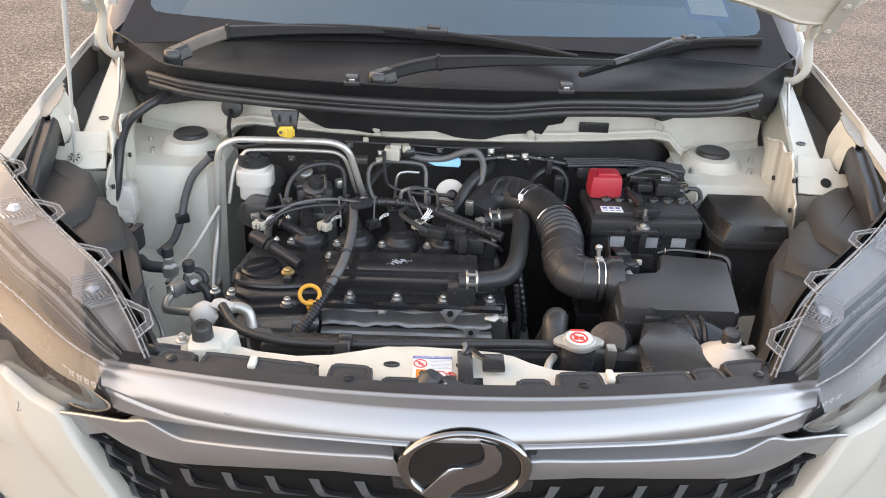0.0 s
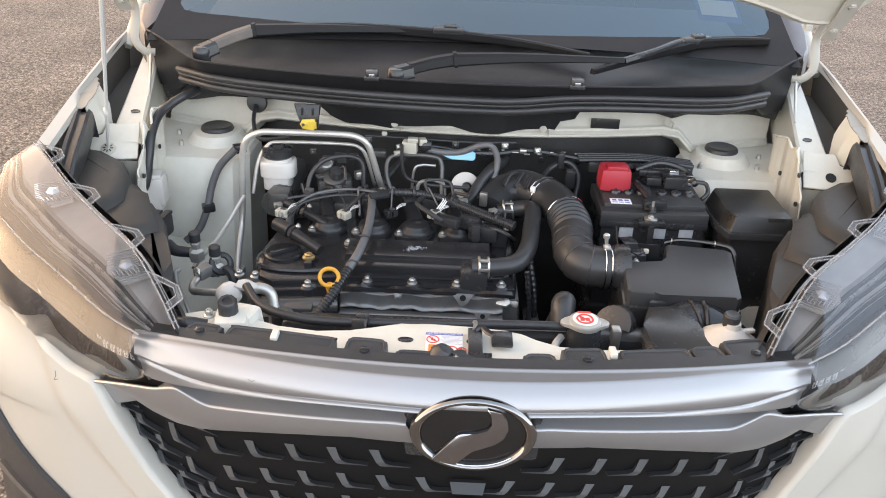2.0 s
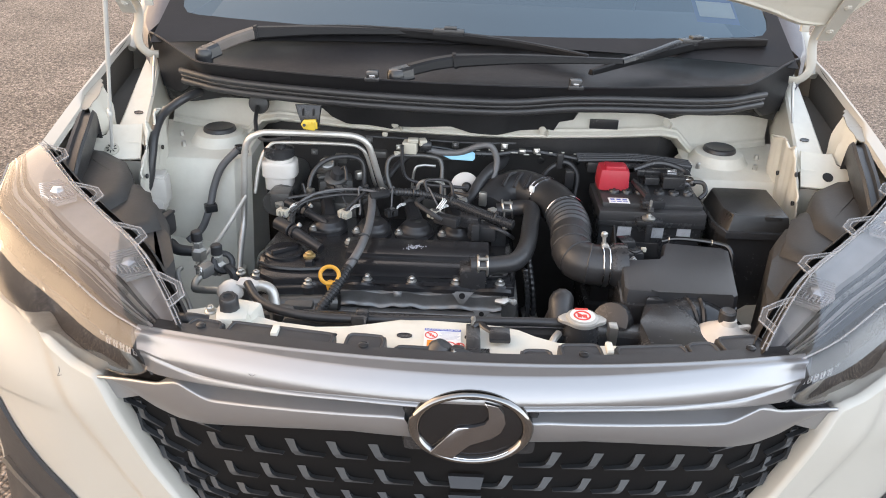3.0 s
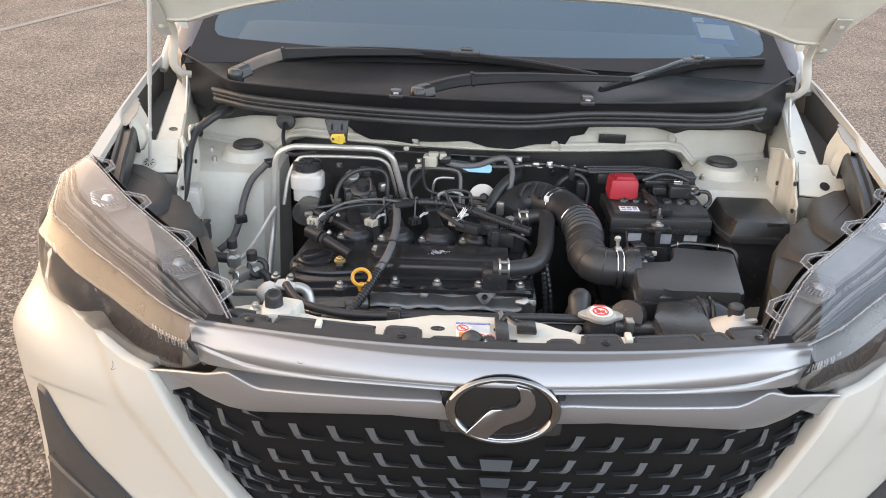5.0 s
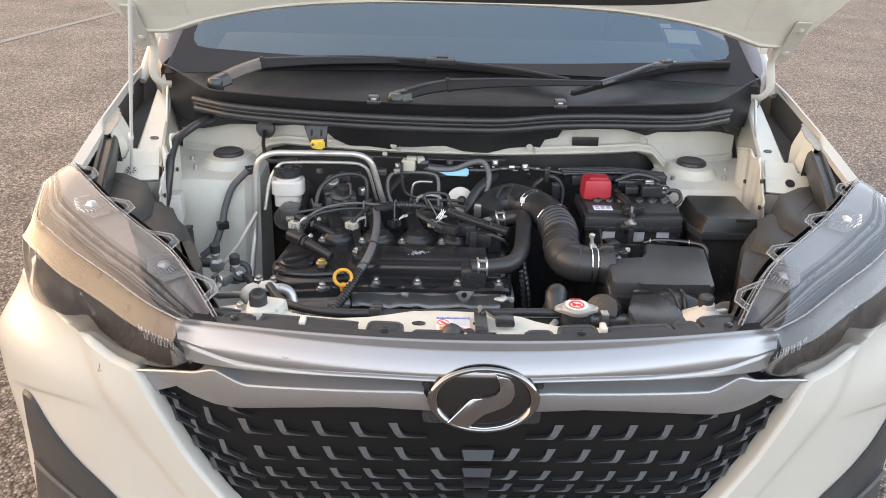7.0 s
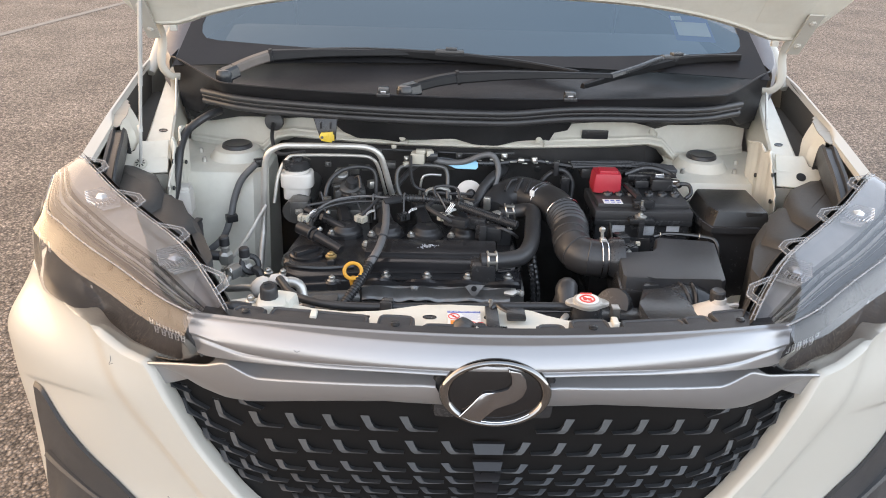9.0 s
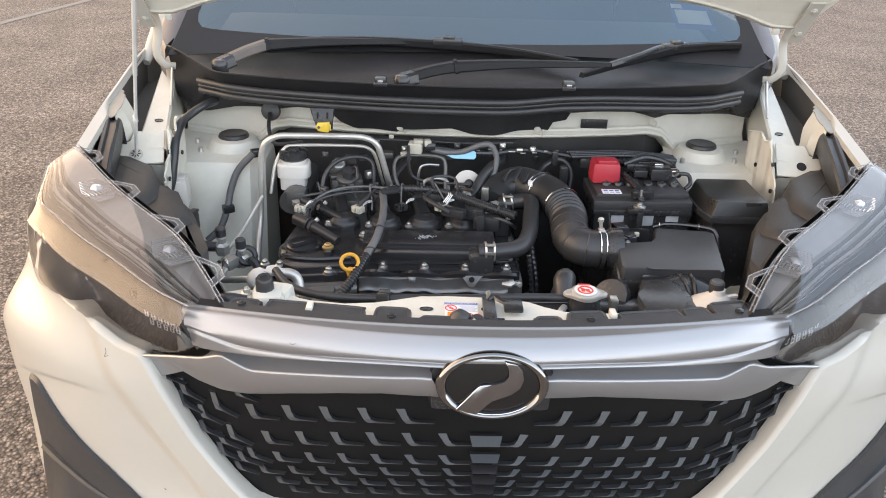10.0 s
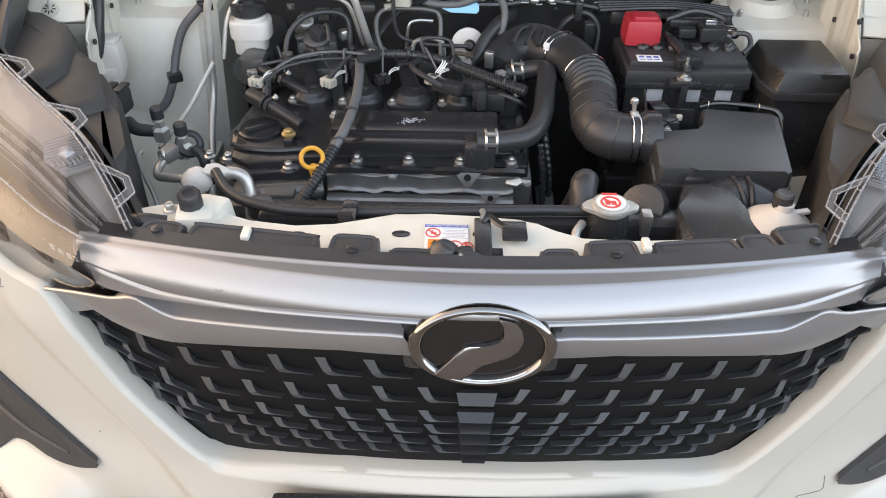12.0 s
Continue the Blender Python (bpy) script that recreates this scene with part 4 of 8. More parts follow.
# black sight shield with its stepped pads
bm = B()
loft(bm, [[(x, 0.752 + 0.26 * x * x + dy, z) for x in [i / 20 * 0.435 for i in range(-20, 21)]] for dy, z in ((0.0, 0.850), (0.006, 0.856), (0.030, 0.856), (0.040, 0.836))])
PADS = ((-0.395, -0.345, 0.045), (-0.338, -0.186, 0.052), (-0.172, -0.116, 0.056), (-0.104, -0.045, 0.036), (0.045, 0.063, 0.024), (0.068, 0.113, 0.040), (0.122, 0.182, 0.054), (0.200, 0.30, 0.048), (0.302, 0.345, 0.050), (0.35, 0.415, 0.060))
shield = part("sight_shield", bm, SHIELD, car, "black moulded plastic cover behind the grille bar")
for x0, x1, d in PADS:
    c = (x0 + x1) / 2
    turn = math.degrees(math.atan(0.52 * c))
    back = 0.756 + 0.26 * c * c
    bm = B()
    box(bm, (c, back + d / 2, 0.842), (x1 - x0, d + 0.006, 0.020), 0.005, turn)
    if x1 - x0 > 0.03:
        m = Matrix.Translation((c, back + d / 2, 0.8515)) @ pose(0, 0, 0, 0, 0, turn)
        w, h = (x1 - x0) / 2 - 0.003, d / 2 + 0.001
        tube(bm, [m @ Vector((x, y, 0)) for x, y in ((-w, -h + 0.012), (-w, h - 0.010), (-w + 0.003, h - 0.003), (-w + 0.009, h), (w - 0.009, h), (w - 0.003, h - 0.003), (w, h - 0.010), (w, -h + 0.012))], 0.0026, 6, 2)
    part("shield_pad", bm, SHIELD, shield)
for x, y in ((-0.268, 0.812), (0.190, 0.806)):
    bm = B()
    box(bm, (x, y + 0.004, 0.853), (0.010, 0.022, 0.010), 0.003)
    part("panel_clip", bm, BAYPAINT, shield)
for x in (-0.37, -0.143, 0.152, 0.385):
    bm = B()
    lathe(bm, (x, 0.756 + 0.26 * x * x + 0.025, 0.858), [(0.0065, -0.004), (0.0065, 0.001), (0.004, 0.002)], 14)
    part("push_rivet", bm, PLASTIC, shield)

TOW = [((0.475, 1.405), (0.735, 1.405), 0.42), ((0.472, 1.435), (0.735, 1.435), 0.60), ((0.470, 1.470), (0.735, 1.470), 0.815), ((0.472, 1.486), (0.732, 1.486), 0.838), ((0.480, 1.510), (0.725, 1.510), 0.846)]
for sx in (-1, 1):
    bm = B()
    rows = []
    for (x0, y0), (x1, y1), z in TOW:
        rows.append([(sx * x0, 1.62, z), (sx * x0, y0 + 0.03, z), (sx * (x0 + 0.03), y0, z), (sx * (x1 - 0.05), y0, z), (sx * x1, y0 + 0.02, z), (sx * x1, 1.62, z)])
    rows.append([(sx * x, 1.70, 0.850) for x in (0.49, 0.50, 0.54, 0.65, 0.70, 0.72)])
    loft(bm, rows)
    tower = part("strut_tower", bm, BAYPAINT, car, "white painted suspension tower", sharp=32)
    bm = B()
    lathe(bm, (sx * 0.558, 1.585, 0.842), [(0.074, -0.004), (0.066, 0.004), (0.058, 0.014), (0.052, 0.024), (0.040, 0.027)], 28)
    part("tower_dome", bm, BAYPAINT, tower)
    bm = B()
    lathe(bm, (sx * 0.558, 1.585, 0.868), [(0.034, -0.002), (0.036, 0.003), (0.034, 0.009), (0.030, 0.011), (0.025, 0.009)], 28)
    part("tower_cap", bm, RUBBER, tower, "black rubber cap")
    for x, y in ((0.625, 1.535), (0.500, 1.530), (0.650, 1.60)):
        bm = B()
        lathe(bm, (sx * x, y, 0.845), [(0.006, 0), (0.005, 0.012), (0.003, 0.014)], 8)
        part("stud", bm, STEEL, tower)
    # inner wheel house below and in front of the tower, long rail
    bm = B()
    loft(bm, [[(sx * 0.485, y, 0.36) for y in (0.86, 1.1, 1.45)], [(sx * 0.485, y, 0.60) for y in (0.86, 1.1, 1.45)], [(sx * 0.56, y, 0.66) for y in (0.90, 1.1, 1.45)], [(sx * 0.735, y, 0.68) for y in (1.02, 1.1, 1.45)]])
    part("inner_panel", bm, BAYPAINT, car, "white painted inner wing panel")
    # upper rail beside the cowl
    bm = B()
    loft(bm, [[(sx * x, y, z) for x, y, z in row] for row in (
        ((0.734, 1.40, 0.84), (0.752, 1.60, 0.90), (0.774, 1.80, 0.97)),
        ((0.724, 1.40, 0.892), (0.744, 1.60, 0.952), (0.768, 1.80, 1.003)),
        ((0.718, 1.40, 0.897), (0.740, 1.60, 0.957), (0.764, 1.80, 1.008)),
        ((0.664, 1.40, 0.900), (0.700, 1.60, 0.960), (0.742, 1.80, 1.012)),
        ((0.658, 1.40, 0.896), (0.695, 1.60, 0.956), (0.738, 1.80, 1.008)),
        ((0.646, 1.40, 0.80), (0.688, 1.60, 0.84), (0.732, 1.80, 0.9)))])
    rail = part("upper_rail", bm, BAYPAINT, car, "white painted upper side rail")
    bm = B()
    lathe(bm, (sx * 0.700, 1.500, 0.9295), [(0.007, 0), (0.007, 0.002), (0.005, 0.0015)], 14, (0, -0.3, 1), 1.4, 0.8)
    part("rail_hole", bm, PLASTIC, rail)
    bm = B()
    loft(bm, [[(sx * x, y, z) for x, y, z in ((0.812, 1.22, 0.80), (0.84, 1.45, 0.80), (0.85, 1.8, 0.86))], [(sx * x, y, z) for x, y, z in ((0.742, 1.22, 0.78), (0.750, 1.45, 0.78), (0.765, 1.8, 0.84))], [(sx * x, y, z) for x, y, z in ((0.742, 1.22, 0.82), (0.748, 1.45, 0.86), (0.764, 1.8, 0.95))]])
    part("gap_liner", bm, FOAMGREY, car, "black liner between fender and rail")
    bm = B()
    loft(bm, [[(sx * x, y, z) for x, y, z in ((0.775, 1.44, 0.966), (0.800, 1.60, 0.995), (0.812, 1.80, 1.030))], [(sx * x, y, z) for x, y, z in ((0.792, 1.44, 0.90), (0.812, 1.60, 0.91), (0.822, 1.80, 0.94))], [(sx * x, y, z) for x, y, z in ((0.745, 1.44, 0.86), (0.750, 1.60, 0.90), (0.765, 1.80, 0.95))]])
    part("wing_foam", bm, FOAMGREY, car, "dark grey foam block inside the fender")
    # bracket between rail and fender lip
    bm = B()
    tilt = math.atan(0.75)
    plate = [(0.670, 1.440), (0.704, 1.434), (0.732, 1.436), (0.736, 1.424), (0.736, 1.414), (0.750, 1.408), (0.766, 1.404), (0.769, 1.396), (0.752, 1.386), (0.748, 1.376), (0.736, 1.370), (0.690, 1.370), (0.657, 1.372)]
    prism(bm, [(sx * x, (y - 1.36) / math.cos(tilt)) for x, y in plate], -0.004, 0.0, 0.0012, pose(0, 1.36, 0.868, math.degrees(tilt), 0, 0))
    loft(bm, [[(sx * x, y, z) for x, y, z in ((0.657, 1.372, 0.872), (0.70, 1.370, 0.872), (0.748, 1.377, 0.876))], [(sx * x, y, z) for x, y, z in ((0.657, 1.380, 0.862), (0.70, 1.378, 0.862), (0.748, 1.385, 0.866))], [(sx * x, y, z) for x, y, z in ((0.660, 1.41, 0.70), (0.70, 1.41, 0.70), (0.745, 1.41, 0.70))]])
    bracket = part("wing_bracket", bm, BAYPAINT, car, "white painted folded wing bracket")
    if sx > 0:
        bm = B()
        lathe(bm, (0.714, 1.390, 0.8912), [(0.0105, 0), (0.0105, 0.0012), (0.0085, 0.001)], 18, (0, -0.6, 0.8))
        part("bracket_hole", bm, PLASTIC, bracket)
    # notched flange inside the fender lip, its shade put into the paint colour, with the web that drops to the bracket
    edge = [(0.803, 1.548), (0.788, 1.540), (0.784, 1.545), (0.770, 1.534), (0.772, 1.524), (0.756, 1.512), (0.757, 1.500), (0.750, 1.488), (0.741, 1.462), (0.737, 1.440), (0.738, 1.420), (0.731, 1.400), (0.737, 1.386), (0.752, 1.388), (0.762, 1.400), (0.772, 1.408), (0.787, 1.420), (0.796, 1.470), (0.803, 1.520)]
    slope = math.degrees(math.atan(0.11))
    bm = B()
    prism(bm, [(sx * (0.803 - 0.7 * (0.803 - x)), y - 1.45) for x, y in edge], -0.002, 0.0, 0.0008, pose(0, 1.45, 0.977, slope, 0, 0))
    part("fender_flange", bm, SHADEDPAINT, bracket, "notched white fender flange")
    bm = B()
    upper = [(0.771, 1.510, 0.981), (0.766, 1.488, 0.979), (0.760, 1.462, 0.976), (0.757, 1.440, 0.974), (0.758, 1.420, 0.972), (0.754, 1.400, 0.970)]
    lower = [(0.742, 1.480, 0.905), (0.739, 1.462, 0.906), (0.741, 1.447, 0.908), (0.739, 1.436, 0.908), (0.746, 1.422, 0.906), (0.757, 1.408, 0.902)]
    rows = []
    for f in (0, 0.08, 0.25, 0.45, 0.65, 0.85, 1.0):
        rows.append([(sx * (u[0] * (1 - f) + w[0] * f - 0.004 * math.sin(f * math.pi) * (1 + math.sin(4 * f + 2 * i))), u[1] * (1 - f) + w[1] * f, u[2] * (1 - f) + w[2] * f) for i, (u, w) in enumerate(zip(upper, lower))])
    loft(bm, rows)
    thicken(bm, 0.002)
    part("flange_web", bm, BAYPAINT, bracket, "crumpled white web below the flange")
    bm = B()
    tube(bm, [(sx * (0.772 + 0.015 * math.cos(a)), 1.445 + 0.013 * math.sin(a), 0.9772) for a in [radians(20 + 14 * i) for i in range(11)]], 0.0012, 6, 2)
    part("fender_tab", bm, SHADEDPAINT, bracket)
    # upright folded flange beside the tower
    bm = B()
    cols = []
    crown = ((1.338, 0.850), (1.363, 0.884), (1.398, 0.938), (1.405, 0.946), (1.411, 0.947), (1.416, 0.925), (1.424, 0.918), (1.434, 0.938), (1.443, 0.952), (1.464, 0.953), (1.480, 0.948), (1.510, 0.944))
    if sx > 0:
        crown = ((1.346, 0.853), (1.369, 0.884), (1.390, 0.924), (1.399, 0.932), (1.408, 0.944), (1.424, 0.944), (1.432, 0.935), (1.440, 0.936), (1.446, 0.946), (1.470, 0.946), (1.500, 0.938), (1.537, 0.928))
    for i in range(33):
        y = crown[0][0] + (crown[-1][0] - crown[0][0]) * i / 32
        top_z = along(crown, y)
        xx = 0.650 + 0.003 * math.sin(i * 0.62) + 0.0012 * math.sin(i * 1.7)
        cols.append([(sx * (xx + dx), y, z) for dx, z in ((0.004, 0.78), (0.001, 0.5 * (0.80 + top_z)), (-0.001, top_z - 0.010), (-0.0015, top_z - 0.004), (-0.005 + 0.002 * math.sin(i * 1.1), top_z))])
    loft(bm, cols)
    thicken(bm, 0.003)
    part("rail_flange", bm, BAYPAINT, bracket)
    for y, z in ((1.375, 0.90), (1.46, 0.87), (1.36, 0.845)):
        bm = B()
        lathe(bm, (sx * 0.645, y, z), [(0.005, 0), (0.005, 0.003), (0.003, 0.002)], 10, (-sx, 0, 0))
        part("flange_hole", bm, PLASTIC, bracket)

# firewall: painted upper panel, dark insulation below


def wall_y(x):
    return 1.552 + 0.30 * x * x


bm = B()
xs = [i / 18 * 0.70 for i in range(-18, 19)]
loft(bm, [[(x, wall_y(x) + dy, z + (0.013 - 0.049 * smooth01(0.45, 0.51, abs(x)) if z < 0.904 else 0)) for x in xs] for dy, z in ((0.05, 0.99), (0.022, 0.957), (0.010, 0.932), (0.006, 0.903), (0.004, 0.900), (-0.001, 0.898), (-0.002, 0.893), (-0.006, 0.890), (-0.009, 0.887), (-0.009, 0.882), (-0.004, 0.878), (0.04, 0.86))])
wallp = part("firewall_top", bm, BAYPAINT, car, "cream painted firewall upper panel")
bm = B()
loft(bm, [[(x, wall_y(x) + 0.008 + 0.012 * math.sin(x * 23) + 0.06 * smooth01(0.43, 0.49, abs(x)), z) for x in xs] for z in (0.896, 0.80, 0.70, 0.55, 0.34)])
part("firewall_mat", bm, FELT, car, "black firewall insulation mat")
bm = B()
box(bm, (0.293, 1.576, 0.922), (0.062, 0.006, 0.021), 0.001)
part("slot_cover", bm, PLASTIC, wallp)
# dark flap hanging below the cowl, with a cut lower edge
FLAP = ((-0.7, 0.905), (-0.634, 0.912), (-0.56, 0.93), (-0.497, 0.938), (-0.463, 0.938), (-0.4, 0.945), (-0.349, 0.951), (-0.315, 0.933), (-0.3, 0.92), (-0.266, 0.906), (-0.222, 0.906), (-0.164, 0.902), (-0.158, 0.91), (-0.042, 0.915), (0.002, 0.904), (0.058, 0.902), (0.106, 0.912), (0.17, 0.916), (0.186, 0.914), (0.19, 0.934), (0.221, 0.94), (0.226, 0.956), (0.373, 0.957), (0.415, 0.945), (0.442, 0.934), (0.474, 0.942), (0.577, 0.938), (0.64, 0.93), (0.7, 0.915))
bm = B()
top, low = [], []
for i in range(141):
    x = -0.70 + 1.40 * i / 140
    top.append((x, wall_y(x) - 0.035, 0.990))
    low.append((x, wall_y(x) - 0.012 - 0.004 * math.sin(37 * x), along(FLAP, x)))
mid = [tuple((p + q) / 2 for p, q in zip(a, b)) for a, b in zip(top, low)]
loft(bm, [top, [(x, y - 0.006, z) for x, y, z in mid], low])
thicken(bm, 0.003)
flap = part("cowl_flap", bm, PLASTIC, car, "black plastic flap under the cowl")
for x, z in ((-0.162, 0.913), (0.156, 0.914), (0.432, 0.927)):
    bm = B()
    wy = wall_y(x) - 0.016
    lathe(bm, (x, wy, z), [(0.008, 0), (0.008, 0.003), (0.005, 0.004)], 14, (0, -1, 0.3))
    tube(bm, [(x + 0.007, wy, z), (x + 0.013, wy, z - 0.003), (x + 0.012, wy, z - 0.015)], 0.0022, 6, 3)
    part("flap_clip", bm, WHITEPL, flap, "white plastic clip")

# ---- cowl, windscreen, wipers ----


def ridge_y(x):
    return 1.418 + 0.26 * x * x + 0.55 * max(0, abs(x) - 0.56)


bm = B()
xs = [i / 40 * 0.705 for i in range(-40, 41)]
prof = []
for x in xs:
    r = ridge_y(x)
    g = 1.715 - 0.10 * x * x
    e = smooth01(0.50, 0.67, abs(x))
    up = 0.030 * smooth01(0.55, 0.71, abs(x))
    low = 0.974 - 0.040 * smooth01(0.60, 0.66, abs(x))
    prof.append([(x, r + 0.060, low), (x, r + 0.045, low + 0.006), (x, r + 0.036, max(low + 0.012, 0.988 - 0.02 * e)), (x, r + 0.028, 1.004), (x, r + 0.012, 1.020 + up * 0.5), (x, r + 0.002, 1.037 + up), (x, r - 0.001, 1.0405 + up), (x, r + 0.001, 1.0425 + up), (x, r + 0.006, 1.042 + up), (x, r + 0.016, 1.034 + up), (x, r * 0.7 + g * 0.3, 1.020 + 0.01 * e + up * 0.8), (x, r * 0.35 + g * 0.65, 1.028 + 0.01 * e + up * 0.5), (x, g - 0.03, 1.046), (x, g, 1.060)])
loft(bm, prof)
for column in (prof[0], prof[-1]):
    loft(bm, [column[:7], [(p[0] * 1.004, p[1] + 0.13, p[2] + 0.01) for p in column[:7]]])
cowl = part("cowl_panel", bm, COWLMAT, car, "black plastic windscreen cowl", sharp=30)
# stepped rubber seal along the front of the cowl
for dz, dy, rr in ((1.008, 0.014, 0.0068), (0.997, 0.020, 0.0045), (0.984, 0.026, 0.0080)):
    bm = B()
    pts = []
    for i in range(-24, 25):
        x = i / 24 * 0.618
        s = 0.03 * smooth01(0.05, 0.22, x) * smooth01(0.55, 0.25, x)
        e = smooth01(0.45, 0.62, abs(x))
        pts.append((x, 1.418 + 0.27 * x * x + 0.25 * max(0, abs(x) - 0.54) + dy - 0.004, dz + s * 0.35 - 0.002 + 0.004 * e))
    tube(bm, pts, rr, 10, 2)
    part("cowl_seal", bm, RUBBER, cowl, "black rubber bonnet seal")
bm = B()
rows = []
for i in range(-30, 31):
    x = i / 30 * 0.612
    s = 0.0105 * smooth01(0.05, 0.22, x) * smooth01(0.55, 0.25, x)
    y = 1.418 + 0.27 * x * x + 0.25 * max(0, abs(x) - 0.54)
    rows.append([(x, y + 0.020, 1.014 + s), (x, y + 0.020, 0.996 + s), (x, y + 0.030, 0.976 + s)])
loft(bm, rows)
part("seal_carrier", bm, PLASTIC, cowl)
for x in (-0.199, 0.200):
    bm = B()
    box(bm, (x, ridge_y(x) + 0.010, 1.047), (0.025, 0.024, 0.018), 0.005)
    box(bm, (x, ridge_y(x) - 0.001, 1.041), (0.030, 0.008, 0.008), 0.002)
    noz = part("washer_nozzle", bm, PLASTIC, cowl, "black washer nozzle")
    bm = B()
    box(bm, (x, ridge_y(x) - 0.0005, 1.046), (0.012, 0.004, 0.008), 0.002)
    part("jet", bm, LAMPGREY, noz)
for sx in (-1, 1):
    bm = B()
    edges = (((0.655, 1.650, 1.036), (0.664, 1.69, 1.056), (0.675, 1.74, 1.088), (0.694, 1.821, 1.138), (0.688, 1.90, 1.185)), ((0.680, 1.640, 1.050), (0.702, 1.685, 1.070), (0.709, 1.735, 1.100), (0.712, 1.815, 1.148), (0.704, 1.90, 1.195)), ((0.706, 1.628, 1.068), (0.734, 1.690, 1.078), (0.744, 1.740, 1.098), (0.742, 1.815, 1.142), (0.722, 1.90, 1.195)), ((0.712, 1.634, 1.058), (0.746, 1.695, 1.064), (0.758, 1.745, 1.082), (0.756, 1.820, 1.124), (0.735, 1.90, 1.18)), ((0.725, 1.66, 0.99), (0.750, 1.70, 1.00), (0.765, 1.75, 1.02), (0.765, 1.83, 1.07), (0.745, 1.90, 1.13)))
    loft(bm, [[(sx * x, y, z) for x, y, z in row] for row in edges])
    part("cowl_corner", bm, GASKET, cowl, "dusty grey cowl corner piece", sharp=60)


def glass_at(x, y):
    return 1.062 + 0.60 * (y - 1.70) + 0.06 * x * x


bm = B()
gx = [i / 12 for i in range(-12, 13)]
loft(bm, [[(u * (0.690 - 0.12 * (y - 1.70)), y - 0.10 * u * u, glass_at(0, y)) for u in gx] for y in (1.690, 1.75, 1.85, 2.0, 2.2, 2.45, 2.60)])
screen = part("windscreen", bm, GLASS, car, "tinted windscreen reflecting the sky")
screen.visible_shadow = False
face_out(screen, (0, 2.3, 0.8))
bm = B()


def gp(u, y, d=-0.004):
    return (u * (0.690 - 0.12 * (y - 1.70)), y - 0.10 * u * u, glass_at(0, y) + d)


loft(bm, [[gp(u, 1.689 + (0.027 + 0.056 * u * u) * f, 0.002) for u in gx] for f in (0, 0.5, 1)])
for sx in (-1, 1):
    loft(bm, [[gp(sx * u, y, 0.0022) for y in (1.74, 1.9, 2.1, 2.4, 2.6)] for u in (1.0, 0.980, 0.960)])
    loft(bm, [[gp(sx * 0.962, 1.760, 0.0022), gp(sx * 0.962, 1.815, 0.0022)], [gp(sx * 0.945, 1.760, 0.0022), gp(sx * 0.950, 1.785, 0.0022)], [gp(sx * 0.92, 1.757, 0.0022), gp(sx * 0.93, 1.768, 0.0022)], [gp(sx * 0.87, 1.752, 0.0022), gp(sx * 0.87, 1.756, 0.0022)]])
part("screen_border", bm, COWLMAT, screen, "black printed screen border")
bm = B()
loft(bm, [[(x, 1.74, 0.98) for x in (-0.66, -0.3, 0, 0.3, 0.66)], [(x, 1.90, 1.03 + 0.02 * abs(x)) for x in (-0.66, -0.3, 0, 0.3, 0.66)], [(x, 2.15, 1.06) for x in (-0.68, -0.3, 0, 0.3, 0.68)], [(x, 2.30, 1.04) for x in (-0.68, -0.3, 0, 0.3, 0.68)], [(x, 2.34, 0.70) for x in (-0.68, -0.3, 0, 0.3, 0.68)]])
part("dashboard", bm, CABIN, car, "dark dashboard top")
# plain dark box added in place of an interior, to block light from the open sides
bm = B()
for sx in (-1, 1):
    loft(bm, [[(sx * 0.66, y, 0.62), (sx * 0.68, y, 0.95), (sx * 0.70, y, 1.06)] for y in (1.90, 2.2, 2.6, 3.2)])
loft(bm, [[(-0.66, y, 0.63), (0.66, y, 0.63)] for y in (1.90, 2.6, 3.2)])
loft(bm, [[(-0.67, y, 1.06), (-0.63 + 0.06 * k, y, 1.10 + 0.28 * k), (0.63 - 0.06 * k, y, 1.10 + 0.28 * k), (0.67, y, 1.06)] for k, y in ((1.4, 2.62), (1.7, 3.2))])
loft(bm, [[(-0.66, 3.2, 0.62), (-0.67, 3.2, 1.0), (-0.53, 3.2, 1.576)], [(0.66, 3.2, 0.62), (0.67, 3.2, 1.0), (0.53, 3.2, 1.576)]])
part("cabin_blackout", bm, CABIN, car, "plain dark box that keeps light out of the cabin")
# paper disc holder on the screen
bm = B()
loft(bm, [[gp(u, y, -0.008) for u in (0.748, 0.82, 0.882)] for y in (1.804, 1.84, 1.884)])
sticker = part("screen_sticker", bm, PAPERBLUE, screen, "blue and white permit sticker inside the screen")
bm = B()
loft(bm, [[gp(u, y, -0.006) for u in (0.760, 0.82, 0.872)] for y in (1.818, 1.84, 1.862)])
loft(bm, [[gp(u, y, -0.006) for u in (0.752, 0.79)] for y in (1.866, 1.880)])
part("sticker_panel", bm, PAPER, sticker)


